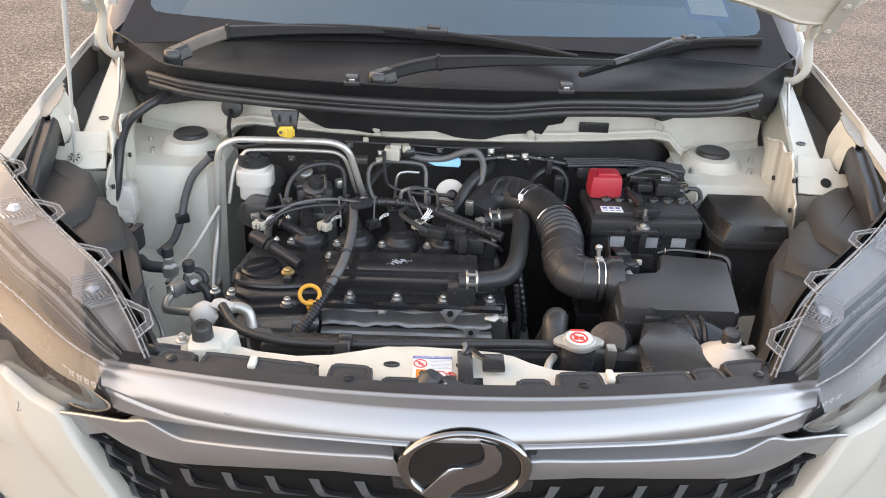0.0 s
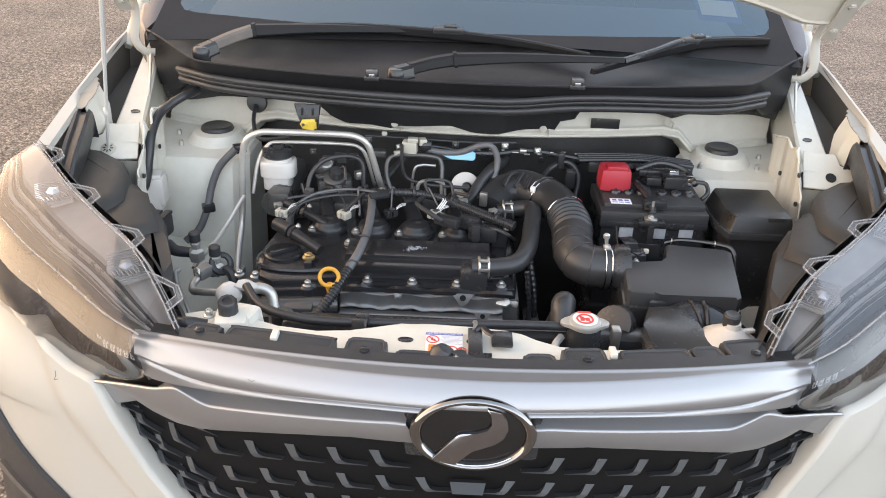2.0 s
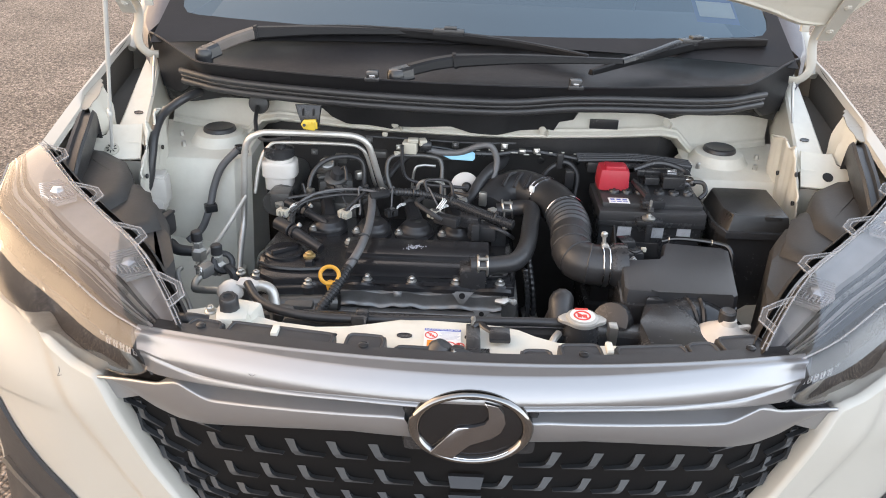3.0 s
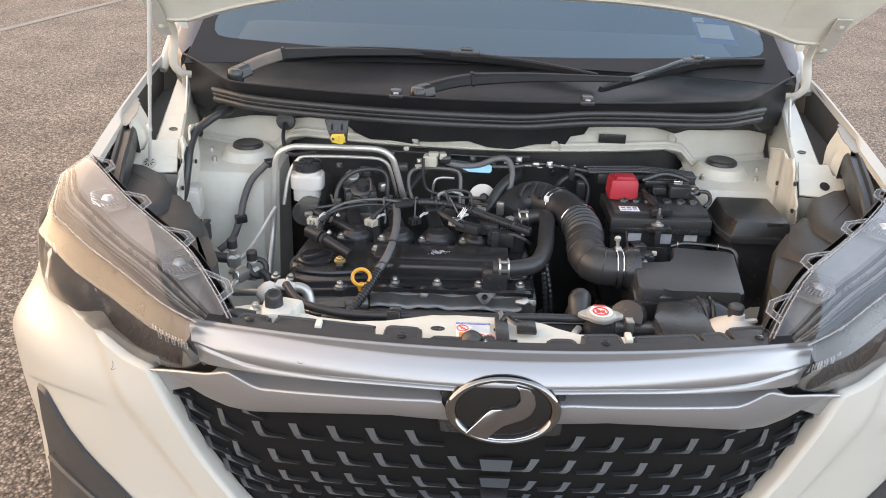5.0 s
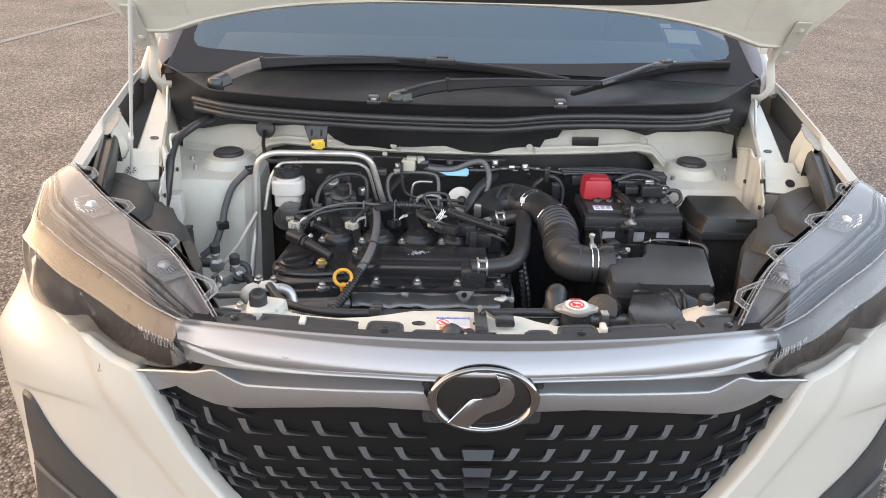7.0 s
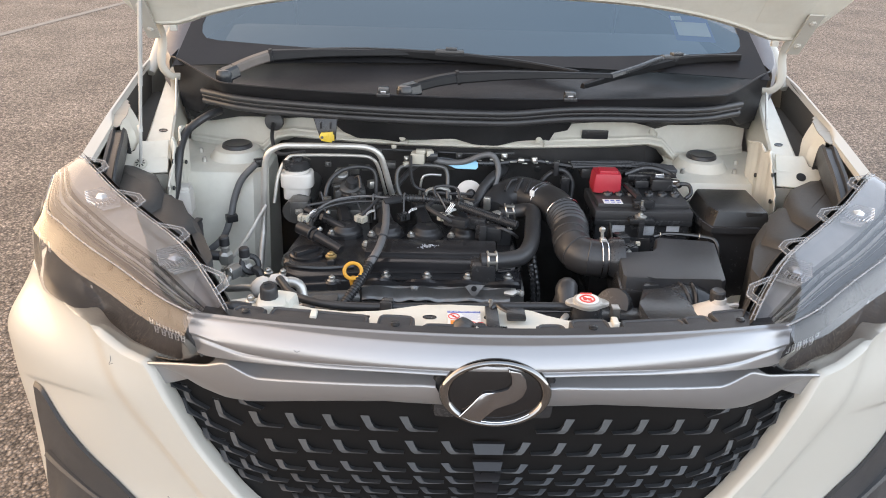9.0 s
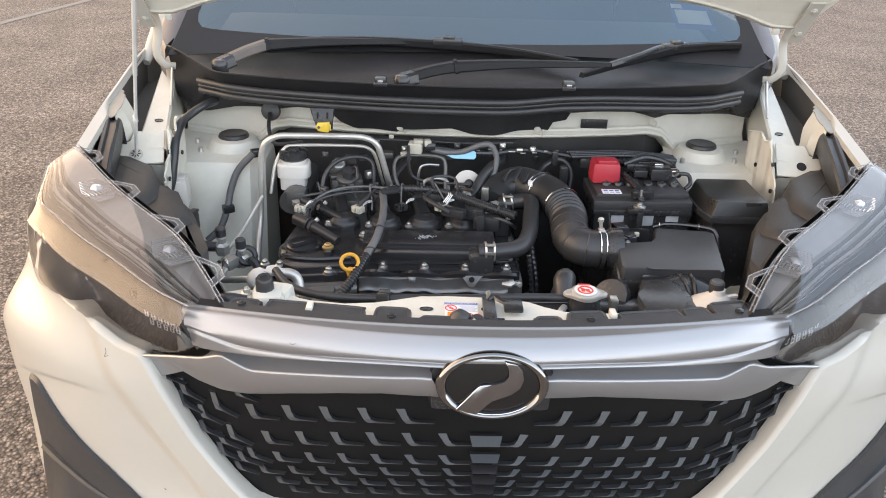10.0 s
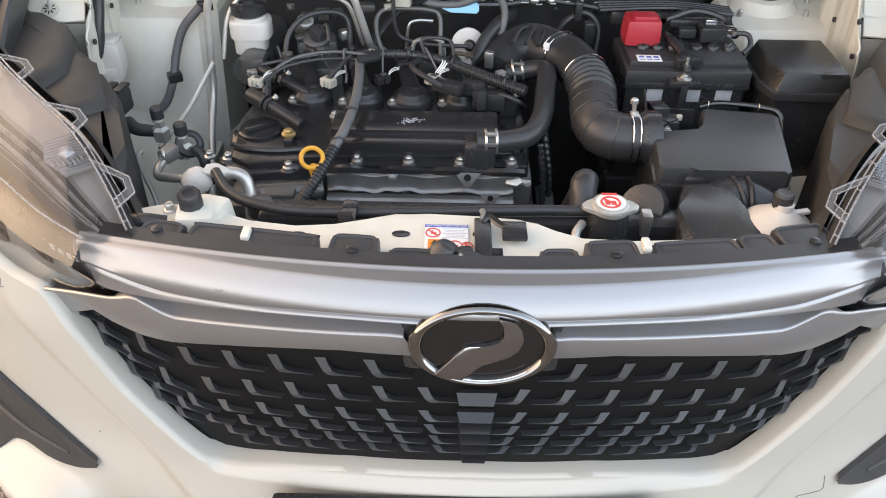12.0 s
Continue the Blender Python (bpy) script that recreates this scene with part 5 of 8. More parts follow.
def wiper(pivot, elbow, tip, blade, label):
    p, e, t = Vector(pivot), Vector(elbow), Vector(tip)
    along_base = (e - p).normalized()
    bm = B()
    lathe(bm, pivot, [(0.016, -0.03), (0.019, -0.006), (0.019, 0.004), (0.015, 0.011), (0.008, 0.013)], 20)
    bar(bm, [p - along_base * 0.004, p + along_base * 0.032], (0.036, 0.034), (0.026, 0.026), 3)
    w = part("wiper", bm, PLASTIC, car, label, sharp=30)
    bm = B()
    bar(bm, [p + along_base * 0.028 + Vector((0, 0, 0.004)), p.lerp(e, 0.6) + Vector((0, 0, 0.004)), e], (0.026, 0.028), (0.020, 0.022), 5)
    part("arm_base", bm, WEATHERED if pivot[0] < -0.4 else WIPERMAT, w, sharp=25)
    bm = B()
    bar(bm, [e, e.lerp(t, 0.02) + Vector((0, 0, 0.001))], (0.034, 0.034), (0.028, 0.028), 2)
    bar(bm, [e, e.lerp(t, 0.4) + Vector((0, 0.0, 0.004)), t], (0.030, 0.014), (0.024, 0.010), 6)
    part("arm", bm, WIPERMAT, w, "black steel arm", sharp=25)
    b = [Vector(q) for q in blade]
    bm = B()
    bar(bm, [b[0] - (b[1] - b[0]) * 0.05] + b[:3], (0.008, 0.022), (0.010, 0.022), 5, 0.3)
    bar(bm, b[2:] + [b[-1] + (b[-1] - b[-2]) * 0.06], (0.022, 0.012), (0.022, 0.012), 5, 0.3)
    part("blade", bm, WIPERMAT, w, "aerofoil rubber blade", sharp=25)
    bm = B()
    m = Vector(blade[len(blade) // 2])
    d = (b[3] - b[1]).normalized()
    ang = math.degrees(math.atan2(d.y, d.x))
    box(bm, m + Vector((0, -0.003, 0.008)), (0.070, 0.020, 0.016), 0.004, ang)
    box(bm, m + Vector((0.004, -0.003, 0.017)), (0.028, 0.018, 0.008), 0.002, ang)
    part("blade_clip", bm, PLASTIC, w)


wiper((-0.567, 1.558, 1.046), (-0.480, 1.650, 1.074), (-0.122, 1.694, 1.080), [(-0.383, 1.678, 1.081), (-0.25, 1.692, 1.081), (-0.055, 1.690, 1.075), (0.105, 1.672, 1.066), (0.236, 1.618, 1.058)], "black windscreen wiper parked low on the screen")
wiper((-0.154, 1.463, 1.043), (-0.042, 1.524, 1.061), (0.309, 1.552, 1.067), [(0.248, 1.520, 1.052), (0.345, 1.588, 1.064), (0.481, 1.664, 1.082), (0.56, 1.662, 1.091), (0.628, 1.648, 1.097)], "black windscreen wiper parked across the cowl")
bm = B()
bar(bm, [(0.309, 1.552, 1.067), (0.38, 1.592, 1.080), (0.44, 1.640, 1.090), (0.485, 1.668, 1.089)], (0.014, 0.012), (0.010, 0.010), 5)
part("wiper_link", bm, PLASTIC, cowl)

# ---- bonnet ----
HA = radians(55.0)


def hood_at(x, s, off=0.0):
    """A place on the raised bonnet: s metres up from the hinge line, off metres out from its underside."""
    bow = 0.10 * (s - 0.45) ** 2 - 0.02
    y = 1.580 - s * math.cos(HA) + (off + bow) * math.sin(HA)
    z = 1.120 + s * math.sin(HA) + (off + bow) * math.cos(HA)
    return (x, y, z)


def hood_edge(u):
    """Rear and front limit and half width for the strip u (-1 to 1)."""
    rear = 0.138 * (1 - abs(u) ** 3) + 0.026 + 0.03 * max(0.0, abs(u) - 0.93) / 0.07
    front = 0.95 - 0.09 * u * u
    return rear, front


def hood_x(u, v):
    return u * (0.715 + 0.085 * smooth01(0.0, 0.22, v) - 0.05 * smooth01(0.5, 1.0, v))


def hood_grid(v0, v1, off, us, nv=16, inset=0.0):
    rows = []
    for u in us:
        a, b = hood_edge(u)
        rows.append([hood_at(hood_x(u, v0 + (v1 - v0) * k / nv), a + inset + (b - a - 2 * inset) * (v0 + (v1 - v0) * k / nv), off) for k in range(nv + 1)])
    return rows


us = [i / 24 for i in range(-24, 25)]
bm = B()
loft(bm, hood_grid(0, 1, 0.030, us))
hood = part("bonnet", bm, PAINT, car, "cream-white bonnet propped open, pale underside")
bm = B()
loft(bm, hood_grid(0.0, 1.0, 0.0, us))
part("inner_frame", bm, BAYPAINT, hood, "cream painted inner frame")
bm = B()
tube(bm, [Vector(strip[0]) + Vector((0, 0.012, 0.008)) for strip in hood_grid(0, 1, 0, us)[::2]], 0.015, 8, 2, flat=1.2)
for k in (0, -1):
    tube(bm, [Vector(p) + Vector((0, 0.012, 0.008)) for p in hood_grid(0, 1, 0, us)[k][::2]], 0.015, 8, 2)
tube(bm, [Vector(hood_grid(0, 1, 0, us)[k][-1]) + Vector((0, 0.012, 0.008)) for k in range(0, len(us), 2)], 0.015, 8, 2)
part("rolled_edge", bm, BAYPAINT, hood)
bm = B()
rows = []
for u in [i / 20 for i in range(-20, 21)]:
    rows.append([hood_at(u * 0.56, 0.175 - 0.0135 * (1 - abs(u) ** 4) + 0.03 * abs(u) ** 6 + (0.80 - 0.175 - 0.08 * u * u) * k / 10, -0.012 if 0 < k < 10 and abs(u) < 0.99 else -0.001) for k in range(11)])
loft(bm, rows)
part("insulation_pad", bm, FELT, hood, "black insulation pad under the bonnet")
for sx in (-1, 1):
    bm = B()
    loft(bm, [[hood_at(sx * (0.60 + 0.105 * k / 8), s, -0.009 * math.sin(math.pi * k / 8) ** 0.6 * smooth01(0.10, 0.20, s) - 0.0008) for k in range(9)] for s in (0.10, 0.14, 0.18, 0.22, 0.4, 0.6, 0.80)])
    part("stiffener", bm, BAYPAINT, hood, "cream pressed stiffening rib", sharp=180)
    bm = B()
    loft(bm, [[hood_at(sx * (0.716 + dx + 0.02 * s), s, -0.007) for dx in (-0.014 - 0.004 * math.sin(9 * s), -0.005, 0.005, 0.014)] for s in (0.012, 0.016, 0.03, 0.07, 0.11, 0.130, 0.136)])
    thicken(bm, 0.004)
    part("hinge_plate", bm, PAINT, hood, "cream painted hinge plate")
    for s, x in ((0.040, 0.716), (0.112, 0.718)):
        bolt("hinge_bolt", hood_at(sx * x, s, -0.008), hood, 0.008, 0.005, (0, -math.sin(HA), -math.cos(HA)), PAINT)
    bm = B()
    lathe(bm, hood_at(sx * 0.640, 0.30, -0.012), [(0.014, -0.002), (0.012, 0.001), (0.004, 0.001)], 14, (0, -math.sin(HA), -math.cos(HA)), 1.0, 2.2)
    part("frame_hole", bm, PLASTIC, hood)
for sx in (-1, 1):
    bm = B()
    tube(bm, [(sx * 0.733, 1.530, 1.222), (sx * 0.722, 1.552, 1.185), (sx * 0.708, 1.578, 1.150), (sx * 0.707, 1.590, 1.112), (sx * 0.716, 1.592, 1.072), (sx * 0.714, 1.594, 1.048), (sx * 0.700, 1.598, 1.032), (sx * 0.682, 1.605, 1.029)], 0.0125, 8, 6, flat=0.45)
    hinge = part("hinge_arm", bm, PAINT, car, "cream painted gooseneck bonnet hinge")
    bm = B()
    tube(bm, [(sx * 0.684, 1.585, 1.03), (sx * 0.678, 1.545, 0.985), (sx * 0.675, 1.52, 0.960)], 0.0026, 6, 4, flat=0.6)
    part("hinge_strut", bm, STEEL, hinge)
    for hx, hy, hz in ((0.730, 1.528, 1.208), (0.706, 1.560, 1.160)):
        bolt("hinge_bolt", (sx * hx, hy, hz), hinge, 0.0055, 0.004, (0, -math.sin(HA), -math.cos(HA)), PAINT)
    bm = B()
    box(bm, (sx * 0.668, 1.555, 1.148), (0.016, 0.010, 0.014), 0.002)
    part("bump_stop", bm, PAINT, hinge)
rod = thing("prop_rod", "thin grey steel rod that props the bonnet open", "rod")
bm = B()
foot, head = Vector((-0.718, 1.388, 0.888)), Vector(hood_at(-0.60, 0.50, 0.004))
tube(bm, [foot, foot.lerp(head, 0.28)], 0.0036, 8, 4)
tube(bm, [foot.lerp(head, 0.28), head], 0.0046, 8, 4)
lathe(bm, foot.lerp(head, 0.12), [(0.0055, 0), (0.0055, 0.012), (0.004, 0.014)], 8)
part("rod", bm, RODGREY, rod)
bm = B()
lathe(bm, (-0.718, 1.387, 0.888), [(0.0145, 0), (0.0145, 0.002), (0.012, 0.0032), (0.005, 0.0030)], 20, (0, -0.6, 0.8))
seat = part("grommet", bm, WHITEPL, rod, "white plastic rod grommet")
bm = B()
m = Matrix.Translation((-0.718, 1.3855, 0.8915)) @ pose(0, 0, 0, 36.9, 0, 0)
for k in range(8):
    a = math.tau * k / 8
    tube(bm, [m @ Vector((0.005 * math.cos(a), 0.005 * math.sin(a), 0)), m @ Vector((0.0105 * math.cos(a), 0.0105 * math.sin(a), 0))], 0.0011, 5, 1)
part("slot", bm, PLASTIC, seat)

# ---- engine ----
engine = thing("engine", "black four-cylinder engine with plastic valve cover", "engine")
bm = B()
box(bm, (-0.135, 1.245, 0.50), (0.48, 0.28, 0.36), 0.02)
box(bm, (-0.08, 1.20, 0.36), (0.34, 0.30, 0.06), 0.02)
part("block", bm, CASTALU, engine, "dark cast engine block")
bm = B()
box(bm, (-0.135, 1.250, 0.705), (0.455, 0.262, 0.080), 0.010)
for k in range(6):
    box(bm, (-0.30 + 0.066 * k, 1.116, 0.700), (0.010, 0.014, 0.070), 0.003)
part("cylinder_head", bm, DUSTALU, engine, "dusty grey cast cylinder head")
bm = B()
cover = [(-0.375, 1.105), (-0.345, 1.082), (-0.26, 1.095), (-0.20, 1.118), (0.05, 1.118), (0.085, 1.122), (0.092, 1.20), (0.092, 1.385), (-0.33, 1.385), (-0.37, 1.34), (-0.385, 1.24)]
prism(bm, cover, 0.742, 0.762, 0.006)
prism(bm, [(x * 0.97 - 0.004, 1.245 + (y - 1.245) * 0.90) for x, y in cover], 0.755, 0.772, 0.008)
vc = part("valve_cover", bm, COVERBLACK, engine, "black plastic valve cover")
bm = B()
prism(bm, [(-0.220, 1.158), (0.040, 1.160), (0.040, 1.226), (-0.220, 1.224)], 0.755, 0.800, 0.008)
box(bm, (-0.090, 1.150, 0.775), (0.262, 0.036, 0.034), 0.012)
part("cover_box", bm, COVERBLACK, vc, "raised black cover section")
bm = B()
pts = []
for i in range(0, 57):
    x = -0.345 + 0.42 * i / 56
    pts.append((x, 1.111 - 0.007 * math.cos((x + 0.192) * 2 * math.pi / 0.082), 0.757 + 0.005 * math.cos((x + 0.192) * 2 * math.pi / 0.082)))
tube(bm, pts, 0.007, 6, 1)
part("cover_flange", bm, COVERBLACK, vc)
bm = B()
tube(bm, [(-0.225 + 0.29 * i / 56, 1.141 + 0.006 * math.cos((-0.225 + 0.29 * i / 56 + 0.177) * math.tau / 0.079), 0.769 + 0.002 * math.cos((-0.225 + 0.29 * i / 56 + 0.177) * math.tau / 0.079)) for i in range(57)], 0.0030, 6, 1)
part("cover_ridge", bm, COVERBLACK, vc, "wavy moulded ridge")
COILS = ((-0.271, 1.306), (-0.184, 1.303), (-0.101, 1.304), (-0.018, 1.306))
for x, y in COILS:
    bm = B()
    # flange with a bolt ear, domed head, arm that runs back to the plug
    prism(bm, [(x - 0.040, y - 0.014), (x - 0.034, y - 0.028), (x - 0.022, y - 0.030), (x + 0.000, y - 0.036), (x + 0.024, y - 0.028), (x + 0.036, y - 0.006), (x + 0.030, y + 0.030), (x - 0.020, y + 0.034), (x - 0.036, y + 0.012)], 0.768, 0.779, 0.003)
    lathe(bm, (x, y, 0.772), [(0.034, 0), (0.033, 0.010), (0.030, 0.015), (0.027, 0.017), (0.024, 0.022), (0.016, 0.025), (0.006, 0.0255)], 26)
    bar(bm, [(x, y + 0.012, 0.788), (x - 0.006, y + 0.036, 0.794), (x - 0.014, y + 0.062, 0.802)], (0.034, 0.026), (0.024, 0.020), 4)
    coil = part("ignition_coil", bm, GLOSSCOIL, engine, "black ignition coil", sharp=30)
    bm = B()
    box(bm, (x + 0.004, y - 0.002, 0.7972), (0.011, 0.008, 0.0014), 0.0004, -12)
    part("coil_mark", bm, CASTALU, coil)
    bm = B()
    box(bm, (x - 0.018, y + 0.074, 0.808), (0.030, 0.030, 0.018), 0.004, 18)
    box(bm, (x - 0.018, y + 0.070, 0.818), (0.014, 0.020, 0.005), 0.002, 18)
    part("coil_plug", bm, RUBBER, coil)
for x, y, z in ((-0.300, 1.287, 0.780), (-0.216, 1.284, 0.780), (-0.133, 1.285, 0.780), (0.018, 1.303, 0.784), (-0.225, 1.245, 0.775), (-0.049, 1.286, 0.780)):
    bolt("bolt", (x, y, z), engine, 0.0060, 0.006)
for x, y in ((-0.403, 1.130), (-0.278, 1.104), (-0.177, 1.128), (-0.098, 1.127), (-0.019, 1.127), (0.059, 1.130), (-0.374, 1.126)):
    bolt("bolt", (x, y, 0.764), engine, 0.0062, 0.007)
bm = B()
lathe(bm, (-0.338, 1.198, 0.755), [(0.052, 0), (0.050, 0.010), (0.044, 0.015), (0.030, 0.016)], 30)
lathe(bm, (-0.338, 1.198, 0.768), [(0.036, 0), (0.0355, 0.008), (0.032, 0.010), (0.020, 0.008), (0.006, 0.008)], 30)
box(bm, (-0.338, 1.198, 0.779), (0.052, 0.010, 0.009), 0.003, 38)
part("oil_filler", bm, COVERBLACK, engine, "black round filler cap")
for pts, r in (([(-0.362, 1.254, 0.806), (-0.330, 1.232, 0.802), (-0.270, 1.192, 0.786)], 0.0125), ([(-0.360, 1.340, 0.808), (-0.325, 1.321, 0.803), (-0.272, 1.290, 0.790)], 0.0110)):
    a, b, c = (Vector(p) for p in pts)
    d = (c - a).normalized()
    bm = B()
    tube(bm, [a, a.lerp(b, 0.95)], r, 16, 3)
    ring(bm, a.lerp(b, 0.92), r * 1.02, 0.002, d, 20, 6)
    tube(bm, [b, b.lerp(c, 0.5), c], (r * 0.86, r * 0.70), 16, 3)
    lathe(bm, b + d * 0.006, [(r * 1.15, -0.003), (r * 1.15, 0.003)], 6, d)
    valve = part("control_valve", bm, GLOSSCOIL, engine, "black oil control valve")
    bolt("screw", b + d * 0.010 + Vector((0.006, 0.006, r)), valve, 0.0035, 0.003)
bolt("bolt", (-0.287, 1.170, 0.783), engine, 0.0078, 0.006, material=BRASS, label="yellow zinc bolt")
bm = B()
box(bm, (-0.286, 1.164, 0.774), (0.014, 0.026, 0.014), 0.003)
part("stay", bm, PLASTIC, engine)
# worn mould mark on the cover, plain specks
bm = B()
random.seed(5)
for i in range(70):
    u, v = random.gauss(0, 0.0085), random.gauss(0, 0.0035)
    box(bm, (-0.098 + u, 1.188 + v + 0.25 * u, 0.8005), (random.uniform(0.0008, 0.0030), random.uniform(0.0006, 0.0018), 0.0006), 0, random.uniform(0, 90))
part("worn_mark", bm, PAPERGREY, vc, "worn pale mark")
# front of the head: dull metal plate under the flange, then a rolled lower cover
bm = B()
rows = []
for f, y, z in ((0.0, 1.112, 0.7530), (0.0, 1.1035, 0.7530), (0.1, 1.1025, 0.7520), (0.1, 1.1035, 0.7500), (0.4, 1.1065, 0.7400), (0.8, 1.1060, 0.7290), (1.0, 1.1030, 0.7250), (1.0, 1.1010, 0.7240), (1.0, 1.1020, 0.7225), (0.6, 1.110, 0.7200)):
    rows.append([(-0.222 + 0.285 * i / 60, y - 0.0015 * math.sin(i * 0.9) * f, z + 0.0020 * math.cos((-0.222 + 0.285 * i / 60 + 0.192) * 2 * math.pi / 0.082) * (1 - f) + (0.0018 * math.sin(i * 0.33) + 0.0010 * math.sin(i * 0.75)) * f) for i in range(61)])
loft(bm, rows)
part("head_plate", bm, HEADPLATE, engine, "dull metal plate on the front of the head", sharp=60)
bm = B()
rows = []
for y, z, w in ((1.106, 0.7180, 0), (1.0905, 0.7205, 0), (1.0890, 0.7210, 0.3), (1.0875, 0.7200, 0.5), (1.082, 0.7130, 1), (1.076, 0.7105, 1), (1.072, 0.7085, 1), (1.068, 0.700, 1), (1.060, 0.680, 0.5), (1.056, 0.650, 0)):
    rows.append([(-0.222 + 0.285 * i / 40, y, z - 0.004 * w * math.cos(i / 40 * 2.2 * math.pi)) for i in range(41)])
loft(bm, rows)
part("lower_cover", bm, HEADPLATE, engine, "dull metal lower cover with a rolled edge", sharp=60)
for x, y, z, k in ((-0.008, 1.0985, 0.7555, 1.0), (0.027, 1.080, 0.7315, 0.8)):
    bm = B()
    m = Matrix.Translation((x, y, z)) @ pose(0, 0, 0, 68, 0, 0)
    prism(bm, [(k * u, k * v) for u, v in ((-0.021, 0.006), (-0.010, 0.0065), (0.010, 0.0065), (0.021, 0.006), (0.012, -0.003), (0.006, -0.014), (0.002, -0.016), (-0.002, -0.016), (-0.006, -0.014), (-0.012, -0.003))], -0.0015, 0.0015, 0.0006, m)
    tab = part("holed_tab", bm, HEADPLATE, engine, "grey metal tab with a round hole")
    bm = B()
    lathe(bm, m @ Vector((0, -0.001, 0.0014)), [(0.0054 * k, 0), (0.0054 * k, 0.0006), (0.004 * k, 0.0004)], 16, (0, -0.93, 0.37))
    part("tab_hole", bm, BACKBLACK, tab)
bm = B()
lathe(bm, (-0.262, 1.085, 0.680), [(0.030, 0), (0.032, 0.02), (0.032, 0.045), (0.026, 0.052), (0.010, 0.052)], 24, (0.1, -0.5, 1))
part("tensioner", bm, PLASTIC, engine, "dark round belt tensioner")
bm = B()
lathe(bm, (-0.121, 1.0995, 0.752), [(0.0055, 0), (0.0052, 0.003), (0.003, 0.004)], 8, (0, -0.9, 0.4))
prism(bm, [(-0.008, 0.004), (0.008, 0.004), (0.006, -0.006), (-0.006, -0.006)], 0, 0.002, 0.0005, Matrix.Translation((-0.121, 1.1015, 0.752)) @ pose(0, 0, 0, 68, 0, 0))
part("plate_ear", bm, HEADPLATE, engine)
# dipstick
bm = B()
ring(bm, (-0.234, 1.068, 0.802), 0.0158, 0.0034, (0, -0.85, 0.5), 28, 8, 1.0, 0.92)
lathe(bm, (-0.234, 1.072, 0.772), [(0.006, 0), (0.008, 0.010), (0.005, 0.016)], 10)
dip = part("dipstick", bm, ORANGE, engine, "yellow dipstick ring")
bm = B()
tube(bm, [(-0.234, 1.073, 0.774), (-0.232, 1.078, 0.70), (-0.230, 1.09, 0.60)], 0.004, 8, 4)
part("dipstick_tube", bm, STEEL, dip)
# looms on the engine
loom = thing("wiring_loom", "black corrugated wiring loom with grey taped branch", "wiring")
bm = B()
tube(bm, [(-0.352, 1.316, 0.830), (-0.300, 1.328, 0.836), (-0.235, 1.350, 0.838), (-0.180, 1.342, 0.838)], 0.0032, 8, 5)
tube(bm, [(-0.338, 1.268, 0.822), (-0.314, 1.306, 0.830), (-0.255, 1.338, 0.832), (-0.180, 1.335, 0.834)], 0.0028, 8, 5)
part("cable", bm, RUBBER, loom)
bm = B()
tube(bm, [(-0.185, 1.342, 0.838), (-0.13, 1.350, 0.838), (-0.078, 1.345, 0.836), (-0.040, 1.328, 0.834)], 0.0078, 10, 6, 26, 0.08)
tube(bm, [(-0.040, 1.328, 0.834), (0.02, 1.290, 0.828), (0.085, 1.255, 0.820)], 0.0094, 10, 8, 34, 0.09)
part("conduit", bm, PLASTIC, loom, "black corrugated conduit")
bm = B()
tube(bm, [(-0.190, 1.330, 0.836), (-0.184, 1.270, 0.836), (-0.183, 1.200, 0.830), (-0.190, 1.130, 0.822), (-0.205, 1.095, 0.805)], 0.0076, 10, 6)
part("taped_branch", bm, TAPE, loom, "grey taped branch")
bm = B()
tube(bm, [(-0.205, 1.095, 0.805), (-0.225, 1.050, 0.782), (-0.250, 1.020, 0.750), (-0.262, 1.00, 0.70)], 0.0086, 10, 6, 28, 0.10)
part("conduit", bm, PLASTIC, loom, "black corrugated conduit")
for p in ((-0.187, 1.165, 0.828), (-0.200, 1.105, 0.810)):
    bm = B()
    ring(bm, p, 0.0086, 0.0018, (0.1, -0.9, -0.4), 14, 6)
    part("cable_tie", bm, RUBBER, loom)
bm = B()
tube(bm, [(-0.09, 1.338, 0.834), (-0.10, 1.300, 0.838), (-0.072, 1.270, 0.832), (-0.050, 1.262, 0.822)], 0.0046, 8, 6)
tube(bm, [(-0.078, 1.342, 0.836), (-0.085, 1.36, 0.86), (-0.04, 1.36, 0.86), (-0.030, 1.335, 0.836)], 0.0032, 8, 6)
part("cable", bm, RUBBER, loom)
bm = B()
box(bm, (-0.040, 1.268, 0.820), (0.050, 0.022, 0.018), 0.004, -28)
box(bm, (0.004, 1.285, 0.812), (0.040, 0.026, 0.024), 0.004, -18)
box(bm, (0.014, 1.250, 0.806), (0.016, 0.016, 0.034), 0.003)
part("plug", bm, PLASTIC, loom, "black plug")
